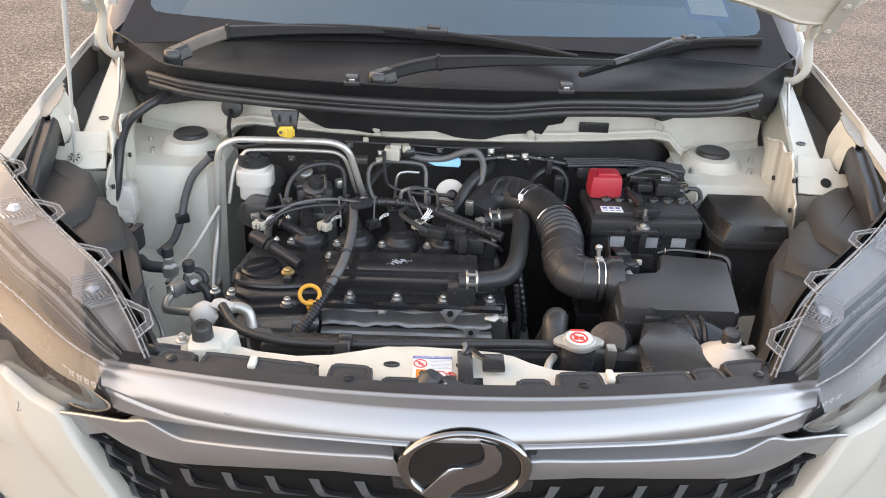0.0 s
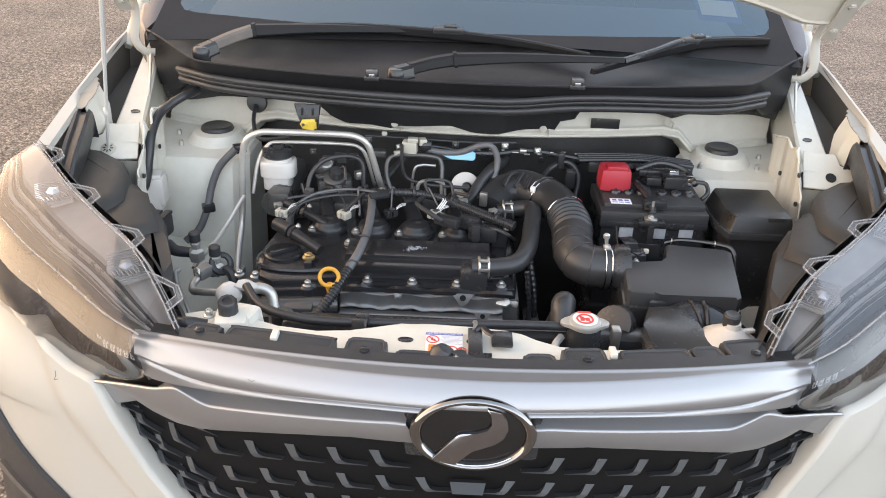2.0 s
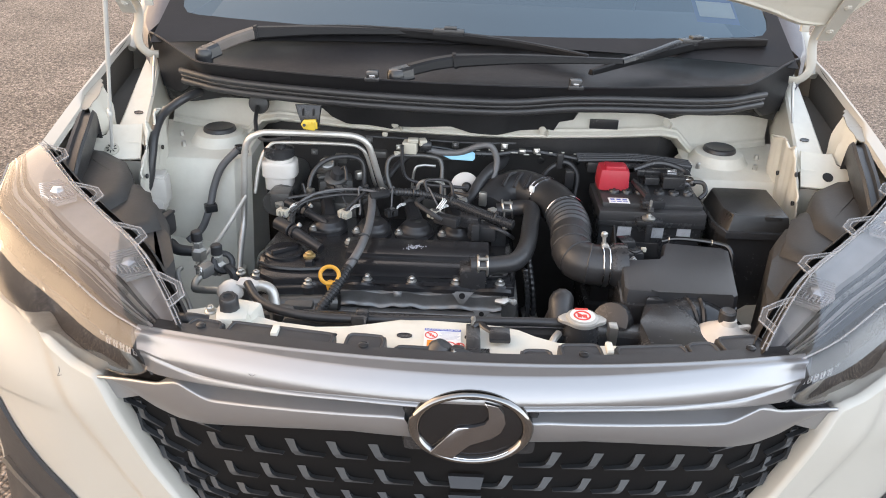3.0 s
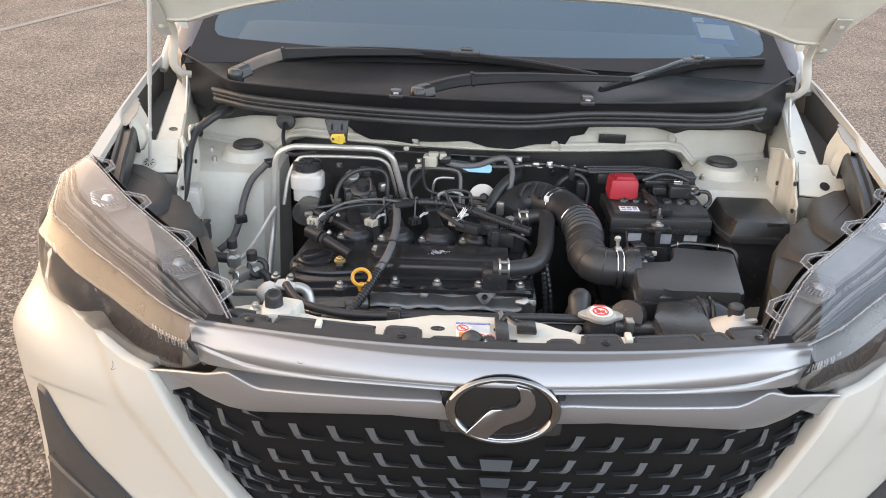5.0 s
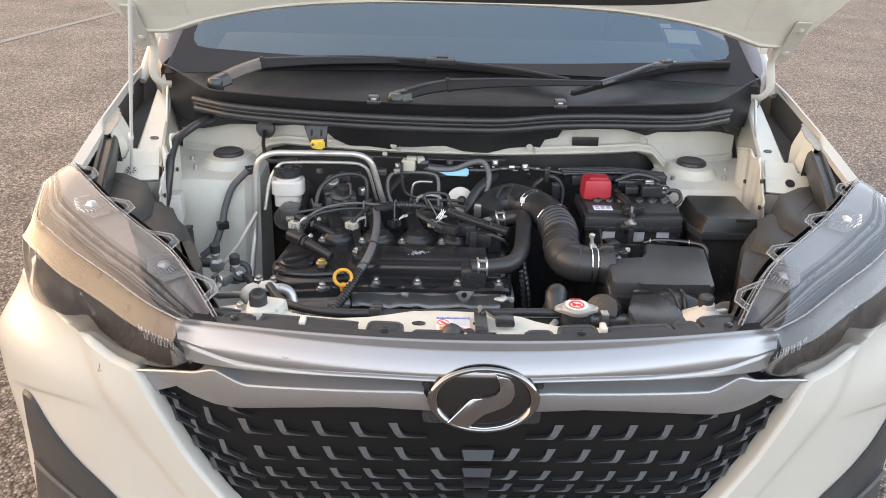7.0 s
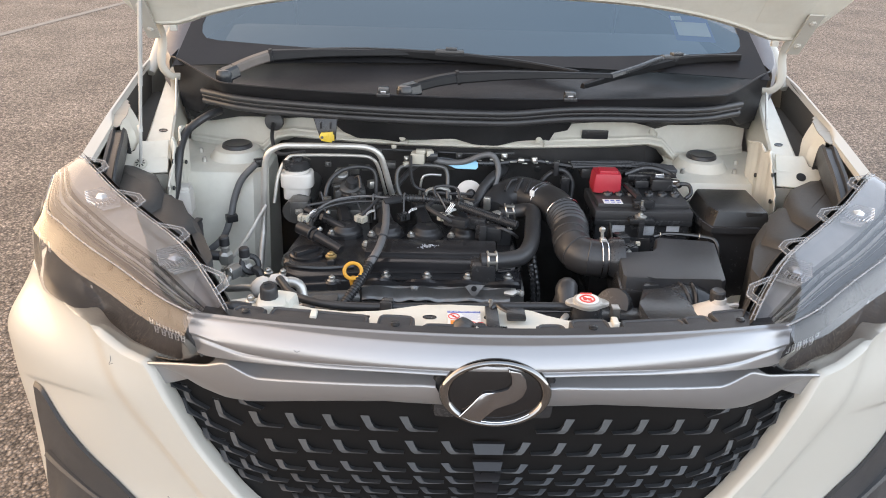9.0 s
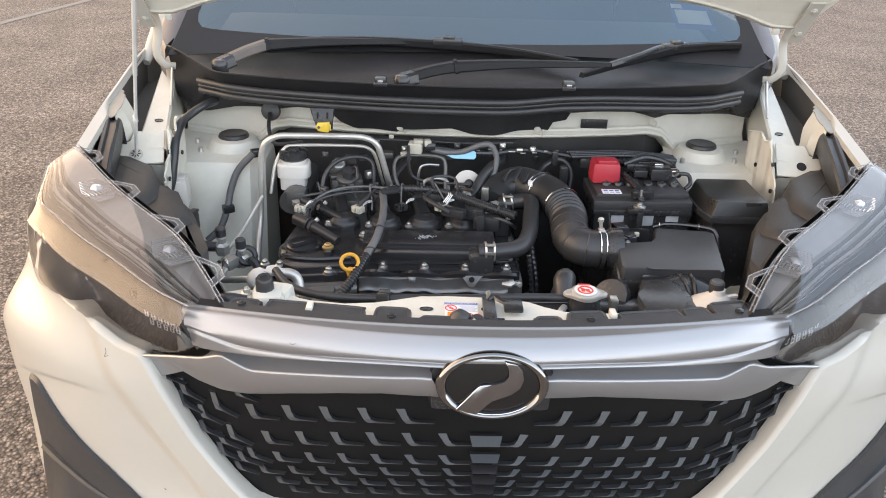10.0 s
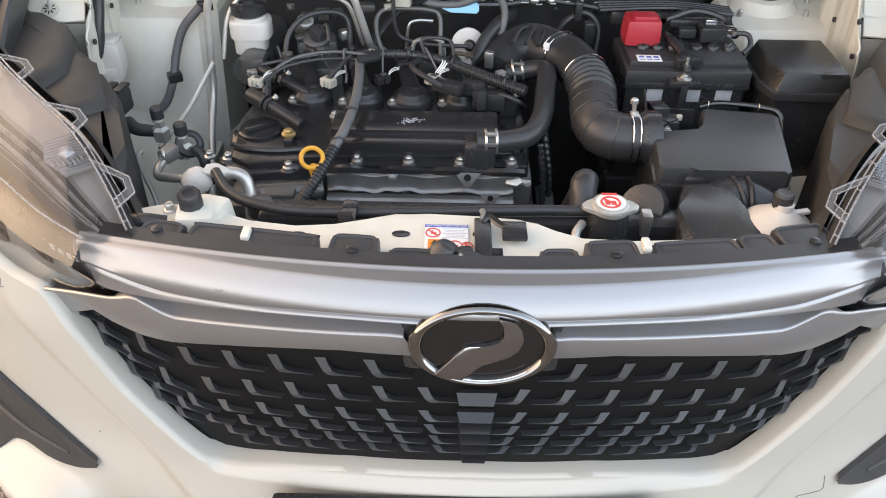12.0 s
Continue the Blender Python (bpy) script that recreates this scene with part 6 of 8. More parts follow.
for (x, y, z, a) in ((-0.238, 1.286, 0.815, -38), (-0.354, 1.276, 0.818, -20), (-0.066, 1.296, 0.818, -30), (-0.150, 1.302, 0.815, 35)):
    bm = B()
    box(bm, (x, y, z), (0.024, 0.018, 0.014), 0.003, a)
    for o in (-0.0065, 0.0, 0.0065):
        box(bm, (x + o, y - 0.010, z + 0.002), (0.0035, 0.008, 0.010), 0.001, a)
    plug = part("plug", bm, WHITEPL if a != 35 else PLASTIC, loom, "off-white wiring plug")
    bm = B()
    box(bm, (x + 0.002, y + 0.002, z + 0.0072), (0.010, 0.007, 0.003), 0.0008, a)
    part("latch", bm, CASTALU, plug)
    bm = B()
    for k in range(3):
        tube(bm, [(x + 0.010, y + 0.002 + 0.005 * k, z + 0.006), (x + 0.017, y + 0.008 + 0.006 * k, z + 0.010), (x + 0.027, y + 0.017 + 0.004 * k, z + 0.010)], 0.0007, 5, 4)
    part("lead", bm, PAPER, plug)

# ---- intake: elbow, bellows, air box ----
intake = thing("intake_hose", "black corrugated rubber intake hose with wire clamps", "hose")
bm = B()
tube(bm, [(0.045, 1.385, 0.790), (0.066, 1.430, 0.806), (0.108, 1.445, 0.818), (0.150, 1.412, 0.819)], (0.038, 0.039), 20, 7)
for k in range(3):
    tube(bm, [(0.070 + 0.022 * k, 1.395 - 0.004 * k, 0.842), (0.085 + 0.022 * k, 1.425, 0.856), (0.110 + 0.012 * k, 1.452, 0.847)], 0.004, 6, 4)
part("throttle_elbow", bm, RUBBER, intake, "black moulded elbow")
bm = B()
tube(bm, [(0.150, 1.415, 0.819), (0.176, 1.372, 0.819), (0.190, 1.318, 0.817)], (0.039, 0.038), 20, 6)
part("hose_section", bm, RUBBER, intake)
bm = B()
tube(bm, [(0.190, 1.318, 0.817), (0.195, 1.285, 0.815), (0.194, 1.245, 0.812)], 0.0370, 24, 8, 5, 0.055)
part("bellows", bm, RUBBER, intake, "ribbed bellows")
bm = B()
elbow = [(0.194, 1.245, 0.812), (0.190, 1.215, 0.809), (0.190, 1.185, 0.806), (0.199, 1.160, 0.803), (0.220, 1.149, 0.801), (0.262, 1.148, 0.800)]
tube(bm, elbow, 0.0365, 24, 8)
line = spline(elbow, 6)
for f in (5, 11, 17, 23):
    d = (line[f + 1] - line[f - 1]).normalized()
    ring(bm, line[f], 0.0362, 0.0018, d, 40, 6)
part("lower_elbow", bm, RUBBER, intake, "moulded lower elbow with raised ribs")


def band_clamp(c, axis, r):
    """A pair of bright wires joined at one side, round a hose."""
    d = Vector(axis).normalized()
    bm = B()
    for o in (-0.0055, 0.0055):
        ring(bm, Vector(c) + d * o, r, 0.0012, axis, 40, 6)
    clamp = part("wire_clamp", bm, CHROME, intake, "bright double wire hose clamp")
    bm = B()
    lathe(bm, Vector(c) - d * 0.004, [(r - 0.0012, 0), (r - 0.0004, 0.0), (r - 0.0004, 0.008), (r - 0.0012, 0.008)], 40, axis)
    part("clamp_band", bm, RUBBER, clamp)
    return clamp


band_clamp((0.156, 1.406, 0.819), (0.52, -0.85, 0), 0.0400)
clamp = band_clamp((0.240, 1.148, 0.8005), (1, 0.02, 0), 0.0390)
bm = B()
ring(bm, (0.190, 1.322, 0.817), 0.0395, 0.0014, (0.25, -0.97, 0), 40, 6)
part("wire_clamp", bm, CHROME, intake, "bright wire hose clamp")
bm = B()
tube(bm, [(0.238, 1.150, 0.838), (0.236, 1.152, 0.858)], 0.0034, 8, 3)
lathe(bm, (0.236, 1.152, 0.856), [(0.006, 0), (0.006, 0.006), (0.004, 0.008)], 6)
box(bm, (0.239, 1.149, 0.839), (0.012, 0.014, 0.006), 0.001)
part("clamp_screw", bm, STEEL, clamp)
bm = B()
box(bm, (0.128, 1.382, 0.843), (0.010, 0.005, 0.013), 0.001, -30)
part("clamp_end", bm, PAPER, clamp)
airbox = thing("air_filter_box", "black plastic air filter box", "air box")
bm = B()
prism(bm, [(0.341, 1.138), (0.348, 1.160), (0.356, 1.205), (0.366, 1.212), (0.462, 1.200), (0.472, 1.188), (0.441, 1.030), (0.432, 1.022), (0.310, 1.034), (0.300, 1.029), (0.262, 1.033), (0.257, 1.042), (0.268, 1.132), (0.278, 1.140)], 0.795, 0.820, 0.006)
part("lid", bm, AIRLID, airbox, "satin black lid", sharp=30)
bm = B()
prism(bm, [(0.345, 1.140), (0.352, 1.200), (0.466, 1.194), (0.470, 1.186), (0.444, 1.028), (0.432, 1.014), (0.312, 1.028), (0.296, 1.022), (0.262, 1.026), (0.252, 1.036), (0.262, 1.136)], 0.745, 0.7955, 0.006)
# low tray round the sensor, with a thin upstand
prism(bm, [(0.258, 1.140), (0.350, 1.140), (0.356, 1.200), (0.268, 1.230)], 0.74, 0.785, 0.004)
bar(bm, [(0.262, 1.140, 0.792), (0.264, 1.180, 0.800), (0.268, 1.232, 0.816)], (0.005, 0.005), (0.060, 0.060), 3)
bar(bm, [(0.268, 1.234, 0.800), (0.310, 1.228, 0.790), (0.352, 1.214, 0.795)], (0.005, 0.005), (0.040, 0.040), 3)
box(bm, (0.362, 1.115, 0.53), (0.19, 0.17, 0.42), 0.012)
prism(bm, [(0.295, 1.030), (0.312, 1.030), (0.318, 1.018), (0.288, 1.014)], 0.772, 0.812, 0.003)
part("base", bm, PLASTIC, airbox)
bm = B()
lathe(bm, (0.258, 1.148, 0.800), [(0.036, -0.01), (0.042, 0.0), (0.042, 0.02)], 24, (1, 0, 0))
part("inlet_collar", bm, PLASTIC, airbox)
bm = B()
box(bm, (0.296, 1.190, 0.800), (0.036, 0.044, 0.030), 0.006, 14)
box(bm, (0.290, 1.210, 0.818), (0.026, 0.030, 0.014), 0.003, 14)
box(bm, (0.306, 1.184, 0.812), (0.030, 0.016, 0.010), 0.002, 40)
sensor = part("flow_sensor", bm, PLASTIC, airbox, "black air flow sensor")
for x, y in ((0.283, 1.160), (0.296, 1.162)):
    bolt("screw", (x, y, 0.806), sensor, 0.0048, 0.004)
bm = B()
box(bm, (0.318, 1.186, 0.816), (0.009, 0.008, 0.008), 0.002)
part("sensor_tab", bm, WHITEPL, sensor)
bm = B()
tube(bm, [(0.358, 1.224, 0.816), (0.39, 1.226, 0.822), (0.452, 1.214, 0.822), (0.478, 1.200, 0.816), (0.482, 1.17, 0.78)], 0.0042, 8, 5)
pipe = part("lid_pipe", bm, GLOSSBLACK, airbox)
bm = B()
for p in ((0.372, 1.2255, 0.819), (0.448, 1.2150, 0.822)):
    ring(bm, p, 0.0046, 0.0010, (1, -0.1, 0), 14, 5)
part("pipe_ring", bm, STEEL, pipe)
snorkel = thing("intake_duct", "black plastic fresh-air duct behind the grille bar", "duct")
bm = B()
prism(bm, [(0.250, 0.862), (0.364, 0.878), (0.354, 0.953), (0.348, 1.008), (0.330, 1.018), (0.284, 1.010), (0.266, 0.95)], 0.72, 0.812, 0.016)
part("mouth", bm, PLASTIC, snorkel, "flat duct mouth")
bm = B()
tube(bm, [(0.325, 1.000, 0.765), (0.368, 1.022, 0.772), (0.412, 1.010, 0.755), (0.445, 0.985, 0.72), (0.455, 0.97, 0.66)], 0.040, 16, 7)
ring(bm, (0.362, 1.020, 0.771), 0.041, 0.004, (1, 0.25, 0.1), 26, 6)
ring(bm, (0.378, 1.021, 0.771), 0.041, 0.004, (1, 0.0, 0.0), 26, 6)
part("elbow", bm, PLASTIC, snorkel)
bm = B()
lathe(bm, (0.232, 0.985, 0.785), [(0.030, -0.02), (0.034, 0.0), (0.030, 0.012), (0.018, 0.014)], 20, (-0.5, -0.6, 0.6))
box(bm, (0.345, 0.92, 0.54), (0.16, 0.08, 0.40), 0.01)
part("resonator", bm, PLASTIC, snorkel)
tank = thing("coolant_reservoir", "milky white coolant reservoir with grey cap", "reservoir")
bm = B()
lathe(bm, (0.390, 0.925, 0.772), [(0.054, -0.02), (0.053, 0.015), (0.044, 0.034), (0.022, 0.050), (0.013, 0.058), (0.012, 0.066)], 20)
box(bm, (0.395, 0.91, 0.57), (0.07, 0.06, 0.36), 0.012)
box(bm, (0.414, 0.925, 0.824), (0.022, 0.008, 0.005), 0.001, 15)
part("tank", bm, MILKY, tank)
bm = B()
lathe(bm, (0.388, 0.928, 0.830), [(0.0115, 0), (0.0125, 0.005), (0.0125, 0.018), (0.010, 0.021), (0.006, 0.020)], 18)
part("cap", bm, GRAINED, tank, "dark grey cap")

# ---- radiator ----
rad = thing("radiator", "black radiator with bright pressure cap", "radiator")
bm = B()
box(bm, (0.0, 0.925, 0.55), (0.66, 0.035, 0.42), 0.006)
box(bm, (0.02, 0.955, 0.775), (0.62, 0.045, 0.032), 0.010)
lathe(bm, (0.175, 0.943, 0.775), [(0.030, 0), (0.026, 0.03), (0.022, 0.042)], 18)
part("core", bm, PLASTIC, rad)
bm = B()
prism(bm, [(0.175 + (0.0250 + 0.0125 * abs(math.cos(a)) ** 14) * math.cos(a), 0.943 + (0.0250 + 0.0125 * abs(math.cos(a)) ** 14) * math.sin(a)) for a in [math.tau * i / 64 for i in range(64)]], 0.811, 0.8165, 0.002)
lathe(bm, (0.175, 0.943, 0.816), [(0.0250, 0), (0.0240, 0.0035), (0.0215, 0.0050), (0.010, 0.0056)], 32)
cap = part("pressure_cap", bm, ALU, rad, "bright metal pressure cap")
bm = B()
lathe(bm, (0.175, 0.943, 0.8208), [(0.0195, 0), (0.0190, 0.0012)], 28)
lab = part("cap_label", bm, PAPER, cap, "white and red warning label")
bm = B()
ring(bm, (0.174, 0.941, 0.8223), 0.0120, 0.0015, (0, 0, 1), 24, 5)
tube(bm, [(0.166, 0.949, 0.8225), (0.182, 0.933, 0.8225)], 0.0013, 5, 2)
box(bm, (0.170, 0.941, 0.8223), (0.006, 0.010, 0.001), 0)
box(bm, (0.178, 0.940, 0.8223), (0.006, 0.008, 0.001), 0)
box(bm, (0.175, 0.960, 0.8223), (0.020, 0.0045, 0.001), 0)
part("cap_print", bm, PAPERRED, lab)
bm = B()
tube(bm, [(0.150, 0.985, 0.770), (0.150, 1.010, 0.800), (0.156, 1.03, 0.795), (0.160, 1.06, 0.76), (0.150, 1.10, 0.68)], 0.019, 12, 6)
part("top_hose", bm, RUBBER, rad, "black radiator hose")
bm = B()
tube(bm, [(-0.358, 1.012, 0.812), (-0.332, 0.974, 0.805), (-0.297, 0.951, 0.803), (-0.24, 0.937, 0.802), (-0.164, 0.935, 0.802), (-0.05, 0.942, 0.801), (0.08, 0.950, 0.801), (0.150, 0.952, 0.800)], 0.0074, 10, 6)
hose = part("bypass_hose", bm, RUBBER, rad, "long thin black hose")
bm = B()
box(bm, (-0.163, 0.908, 0.812), (0.018, 0.060, 0.006), 0.002)
box(bm, (-0.163, 0.936, 0.808), (0.020, 0.018, 0.018), 0.004)
box(bm, (-0.163, 0.882, 0.826), (0.018, 0.006, 0.03), 0.001)
part("hose_bracket", bm, PLASTIC, hose)
bm = B()
tube(bm, [(0.140, 0.935, 0.792), (0.128, 0.910, 0.790), (0.130, 0.885, 0.770)], 0.006, 8, 4)
part("overflow_pipe", bm, ALU, rad)
bm = B()
box(bm, (0.222, 0.935, 0.795), (0.014, 0.020, 0.034), 0.003)
part("mount_stay", bm, STEEL, rad)
# fan shroud
bm = B()
box(bm, (0.02, 0.990, 0.60), (0.60, 0.05, 0.34), 0.012)
part("fan_shroud", bm, PLASTIC, rad, "black fan shroud")

# bonnet latch, warning label
latch = thing("bonnet_latch", "black bonnet latch in front of the radiator", "latch")
bm = B()
box(bm, (0.005, 0.826, 0.842), (0.020, 0.085, 0.008), 0.002)
box(bm, (0.012, 0.812, 0.80), (0.04, 0.03, 0.07), 0.004)
tube(bm, [(0.004, 0.862, 0.846), (0.014, 0.868, 0.848), (0.022, 0.856, 0.848), (0.034, 0.846, 0.847)], 0.005, 6, 4, flat=0.6)
box(bm, (0.042, 0.842, 0.846), (0.030, 0.032, 0.008), 0.003)
part("latch_plate", bm, PLASTIC, latch)
bm = B()
tube(bm, [(0.004, 0.862, 0.846), (0.006, 0.876, 0.850), (0.004, 0.882, 0.846)], 0.003, 6, 4)
part("latch_spring", bm, STEEL, latch)
bm = B()
lathe(bm, (-0.042, 0.796, 0.842), [(0.019, -0.012), (0.018, 0.008), (0.012, 0.017), (0.004, 0.019)], 14, (0.4, 0.1, 0.8))
lathe(bm, (-0.018, 0.797, 0.842), [(0.014, -0.01), (0.012, 0.008), (0.006, 0.011)], 12, (-0.2, 0.2, 0.9))
tube(bm, [(-0.026, 0.786, 0.848), (-0.012, 0.790, 0.847), (0.004, 0.790, 0.843)], (0.010, 0.006), 8, 4)
part("latch_boot", bm, RUBBER, latch)
bolt("screw", (-0.022, 0.783, 0.853), latch, 0.003, 0.002)
label = thing("warning_label", "white notice label with blue heading and red signs", "label")
bm = B()
box(bm, (-0.038, 0.8355, 0.8362), (0.052, 0.060, 0.0008), 0)
part("sheet", bm, PAPER, label)
bm = B()
box(bm, (-0.038, 0.8620, 0.8370), (0.052, 0.0050, 0.0006), 0)
part("heading", bm, PAPERBLUE, label)
txt = bpy.data.curves.new("heading_text", "FONT")
txt.body = "LLC DILUTION NOTICE"
txt.size, txt.align_x, txt.align_y, txt.extrude = 0.0046, "CENTER", "CENTER", 0.0001
txt.materials.append(PAPER)
tob = new("heading_text", txt)
tob.parent = label
tob.matrix_basis = pose(-0.038, 0.8620, 0.8375)
bm = B()
for cx, cy in ((-0.054, 0.8480), (-0.028, 0.824), (-0.0135, 0.8245)):
    r = 0.0085 if cx < -0.02 else 0.0060
    ring(bm, (cx, cy, 0.8370), r, 0.0008, (0, 0, 1), 22, 5)
    tube(bm, [(cx - r * 0.65, cy + r * 0.65, 0.8374), (cx + r * 0.65, cy - r * 0.65, 0.8374)], 0.0008, 5, 2)
    for k in range(5):
        box(bm, (cx + 0.0022 * math.cos(2.1 * k), cy + 0.0030 * math.sin(1.7 * k), 0.8369), (0.0030, 0.0020, 0.0005), 0, 40 * k)
part("sign", bm, PAPERRED, label)
bm = B()
box(bm, (-0.0515, 0.822, 0.8369), (0.016, 0.026, 0.0008), 0)
part("warning_patch", bm, PAPERORANGE, label)
bm = B()
prism(bm, [(-0.0565, 0.8260), (-0.0465, 0.8260), (-0.0515, 0.8335)], 0.8372, 0.8376, 0)
for k in range(3):
    box(bm, (-0.0555 + 0.004 * k, 0.815, 0.8373), (0.0022, 0.008, 0.0004), 0)
part("patch_print", bm, PLASTIC, label)
bm = B()
for k in range(7):
    box(bm, (-0.028, 0.8565 - 0.0030 * k, 0.8369), (0.030 - 0.004 * (k % 3), 0.0010, 0.0004), 0)
part("print", bm, PAPERGREY, label)

# ---- battery ----
bat = thing("battery", "black starter battery with red terminal cover", "battery")
BX, BY = 0.357, 1.372
bm = B()
box(bm, (BX, BY, 0.725), (0.200, 0.130, 0.19), 0.005)
part("case", bm, PLASTIC, bat)
bm = B()
box(bm, (BX, BY, 0.826), (0.208, 0.140, 0.024), 0.004)
part("lid", bm, GRAINED, bat, "dusty black lid")
bm = B()
box(bm, (BX, BY - 0.066, 0.812), (0.208, 0.012, 0.012), 0.003)
part("lid_rim", bm, PLASTIC, bat)
bm = B()
box(bm, (BX + 0.002, BY + 0.004, 0.842), (0.196, 0.112, 0.012), 0.004)
part("lid_top", bm, GRAINED, bat)
for i, x in enumerate((0.291, 0.317, 0.342, 0.381, 0.410, 0.438)):
    bm = B()
    lathe(bm, (x, 1.372, 0.846), [(0.0115, 0), (0.0112, 0.007), (0.0095, 0.009)], 8)
    box(bm, (x, 1.372, 0.8555), (0.018, 0.004, 0.004), 0.001, 60)
    part("cell_cap", bm, PLASTIC, bat, "black cell cap")
bm = B()
box(bm, (0.293, 1.328, 0.8492), (0.040, 0.024, 0.0008), 0)
bl = part("battery_label", bm, PAPER, bat, "white label with printed symbols")
bm = B()
for k, x in enumerate((0.281, 0.293, 0.305)):
    box(bm, (x, 1.332, 0.8498), (0.008, 0.006, 0.0006), 0)
    box(bm, (x, 1.322, 0.8498), (0.009, 0.002, 0.0006), 0)
part("label_print", bm, PAPERBLUE, bl)
bm = B()
for x in (0.307, 0.370, 0.423):
    bm = B()
    box(bm, (x, BY - 0.0655, 0.794), (0.027, 0.003, 0.024), 0.001)
    part("level_window", bm, LEVELW, bat, "pale level window")
bm = B()
box(bm, (0.289, 1.398, 0.872), (0.064, 0.056, 0.046), 0.010, 0, 0.92)
box(bm, (0.290, 1.392, 0.896), (0.040, 0.030, 0.008), 0.003)
part("terminal_cover", bm, RED, bat, "red plastic terminal cover")
bm = B()
box(bm, (0.352, 1.352, 0.853), (0.012, 0.165, 0.005), 0.002, -6)
box(bm, (0.349, 1.296, 0.822), (0.052, 0.024, 0.010), 0.003)
box(bm, (0.356, 1.318, 0.850), (0.046, 0.020, 0.016), 0.004, 8)
box(bm, (0.349, 1.286, 0.76), (0.012, 0.006, 0.12), 0.002)
hold = part("hold_down", bm, PLASTIC, bat, "black hold-down strap")
bolt("hold_bolt", (0.347, 1.294, 0.828), hold, 0.006, 0.008)
bm = B()
tube(bm, [(0.347, 1.294, 0.83), (0.347, 1.294, 0.866)], 0.0030, 8, 2)
part("stud", bm, STEEL, hold)
bm = B()
lathe(bm, (0.347, 1.294, 0.827), [(0.012, 0), (0.013, 0.004), (0.008, 0.006)], 12)
part("washer", bm, STEEL, hold)
bm = B()
box(bm, (0.412, 1.400, 0.866), (0.046, 0.030, 0.026), 0.004)
box(bm, (0.370, 1.405, 0.864), (0.030, 0.018, 0.016), 0.003)
box(bm, (0.400, 1.440, 0.868), (0.11, 0.020, 0.014), 0.004)
tube(bm, [(0.34, 1.44, 0.872), (0.39, 1.45, 0.885), (0.44, 1.44, 0.875), (0.455, 1.40, 0.86)], 0.006, 8, 5)
tube(bm, [(0.448, 1.395, 0.868), (0.470, 1.388, 0.868), (0.472, 1.372, 0.855), (0.458, 1.36, 0.846)], 0.0045, 8, 5)
tube(bm, [(0.335, 1.40, 0.86), (0.338, 1.37, 0.862), (0.348, 1.33, 0.858)], 0.007, 8, 5)
part("terminal_harness", bm, PLASTIC, bat, "black negative terminal harness")
bm = B()
box(bm, (0.440, 1.398, 0.868), (0.022, 0.022, 0.018), 0.004)
box(bm, (0.412, 1.418, 0.880), (0.020, 0.010, 0.006), 0.002)
part("terminal_clamp", bm, CHROME, bat, "bright terminal clamp")
bm = B()
box(bm, (BX, BY, 0.60), (0.22, 0.15, 0.06), 0.006)
box(bm, (BX, BY, 0.45), (0.10, 0.12, 0.26), 0.01)
part("tray", bm, PLASTIC, bat)
bm = B()
box(bm, (0.36, 1.495, 0.858), (0.22, 0.04, 0.025), 0.006)
for k in range(4):
    tube(bm, [(0.23, 1.480 + 0.012 * k, 0.872), (0.36, 1.482 + 0.010 * k, 0.877), (0.47, 1.48 + 0.01 * k, 0.868)], 0.004, 8, 4)
box(bm, (0.36, 1.50, 0.70), (0.10, 0.05, 0.34), 0.01)
part("cable_tray", bm, PLASTIC, bat, "black cable duct behind the battery")

# ---- fuse box ----
fuse = thing("fuse_box", "black fuse and relay box with dusty lid", "fuse box")
bm = B()
low = [(0.478, 1.395), (0.478, 1.300), (0.490, 1.262), (0.610, 1.262), (0.612, 1.412), (0.490, 1.412)]
high = [(0.490, 1.394), (0.490, 1.303), (0.500, 1.272), (0.603, 1.270), (0.606, 1.407), (0.497, 1.407)]
va, vb = [bm.verts.new((x, y, 0.824)) for x, y in low], [bm.verts.new((x, y, 0.854)) for x, y in high]
bm.faces.new(vb)
walls = [bm.faces.new((va[i], va[(i + 1) % 6], vb[(i + 1) % 6], vb[i])) for i in range(6)]
bmesh.ops.bevel(bm, geom=list({e for fc in walls for e in fc.edges if not e.is_boundary}), offset=0.004, segments=2, profile=0.6, affect="EDGES")
box(bm, (0.575, 1.275, 0.846), (0.036, 0.014, 0.016), 0.004)
part("lid", bm, FUSELID, fuse, "dusty black lid")
bm = B()
prism(bm, [(0.472, 1.398), (0.472, 1.298), (0.486, 1.255), (0.618, 1.255), (0.618, 1.418), (0.486, 1.418)], 0.812, 0.825, 0.003)
prism(bm, [(0.484, 1.39), (0.484, 1.305), (0.496, 1.268), (0.606, 1.268), (0.606, 1.408), (0.494, 1.408)], 0.52, 0.814, 0.004)
box(bm, (0.55, 1.31, 0.45), (0.10, 0.12, 0.2), 0.01)
part("body", bm, PLASTIC, fuse)
# ---- brake fluid, firewall plumbing ----
brake = thing("brake_fluid_reservoir", "milky white brake fluid reservoir with black cap", "reservoir")
bm = B()
prism(bm, [(-0.391 + 0.036 * math.copysign(abs(math.cos(a)) ** 0.6, math.cos(a)), 1.430 + 0.030 * math.copysign(abs(math.sin(a)) ** 0.6, math.sin(a))) for a in [math.tau * (i + 0.5) / 24 for i in range(24)]], 0.834, 0.866, 0.007)
prism(bm, [(-0.393 + 0.029 * math.copysign(abs(math.cos(a)) ** 0.6, math.cos(a)), 1.430 + 0.026 * math.copysign(abs(math.sin(a)) ** 0.6, math.sin(a))) for a in [math.tau * (i + 0.5) / 24 for i in range(24)]], 0.806, 0.840, 0.006)
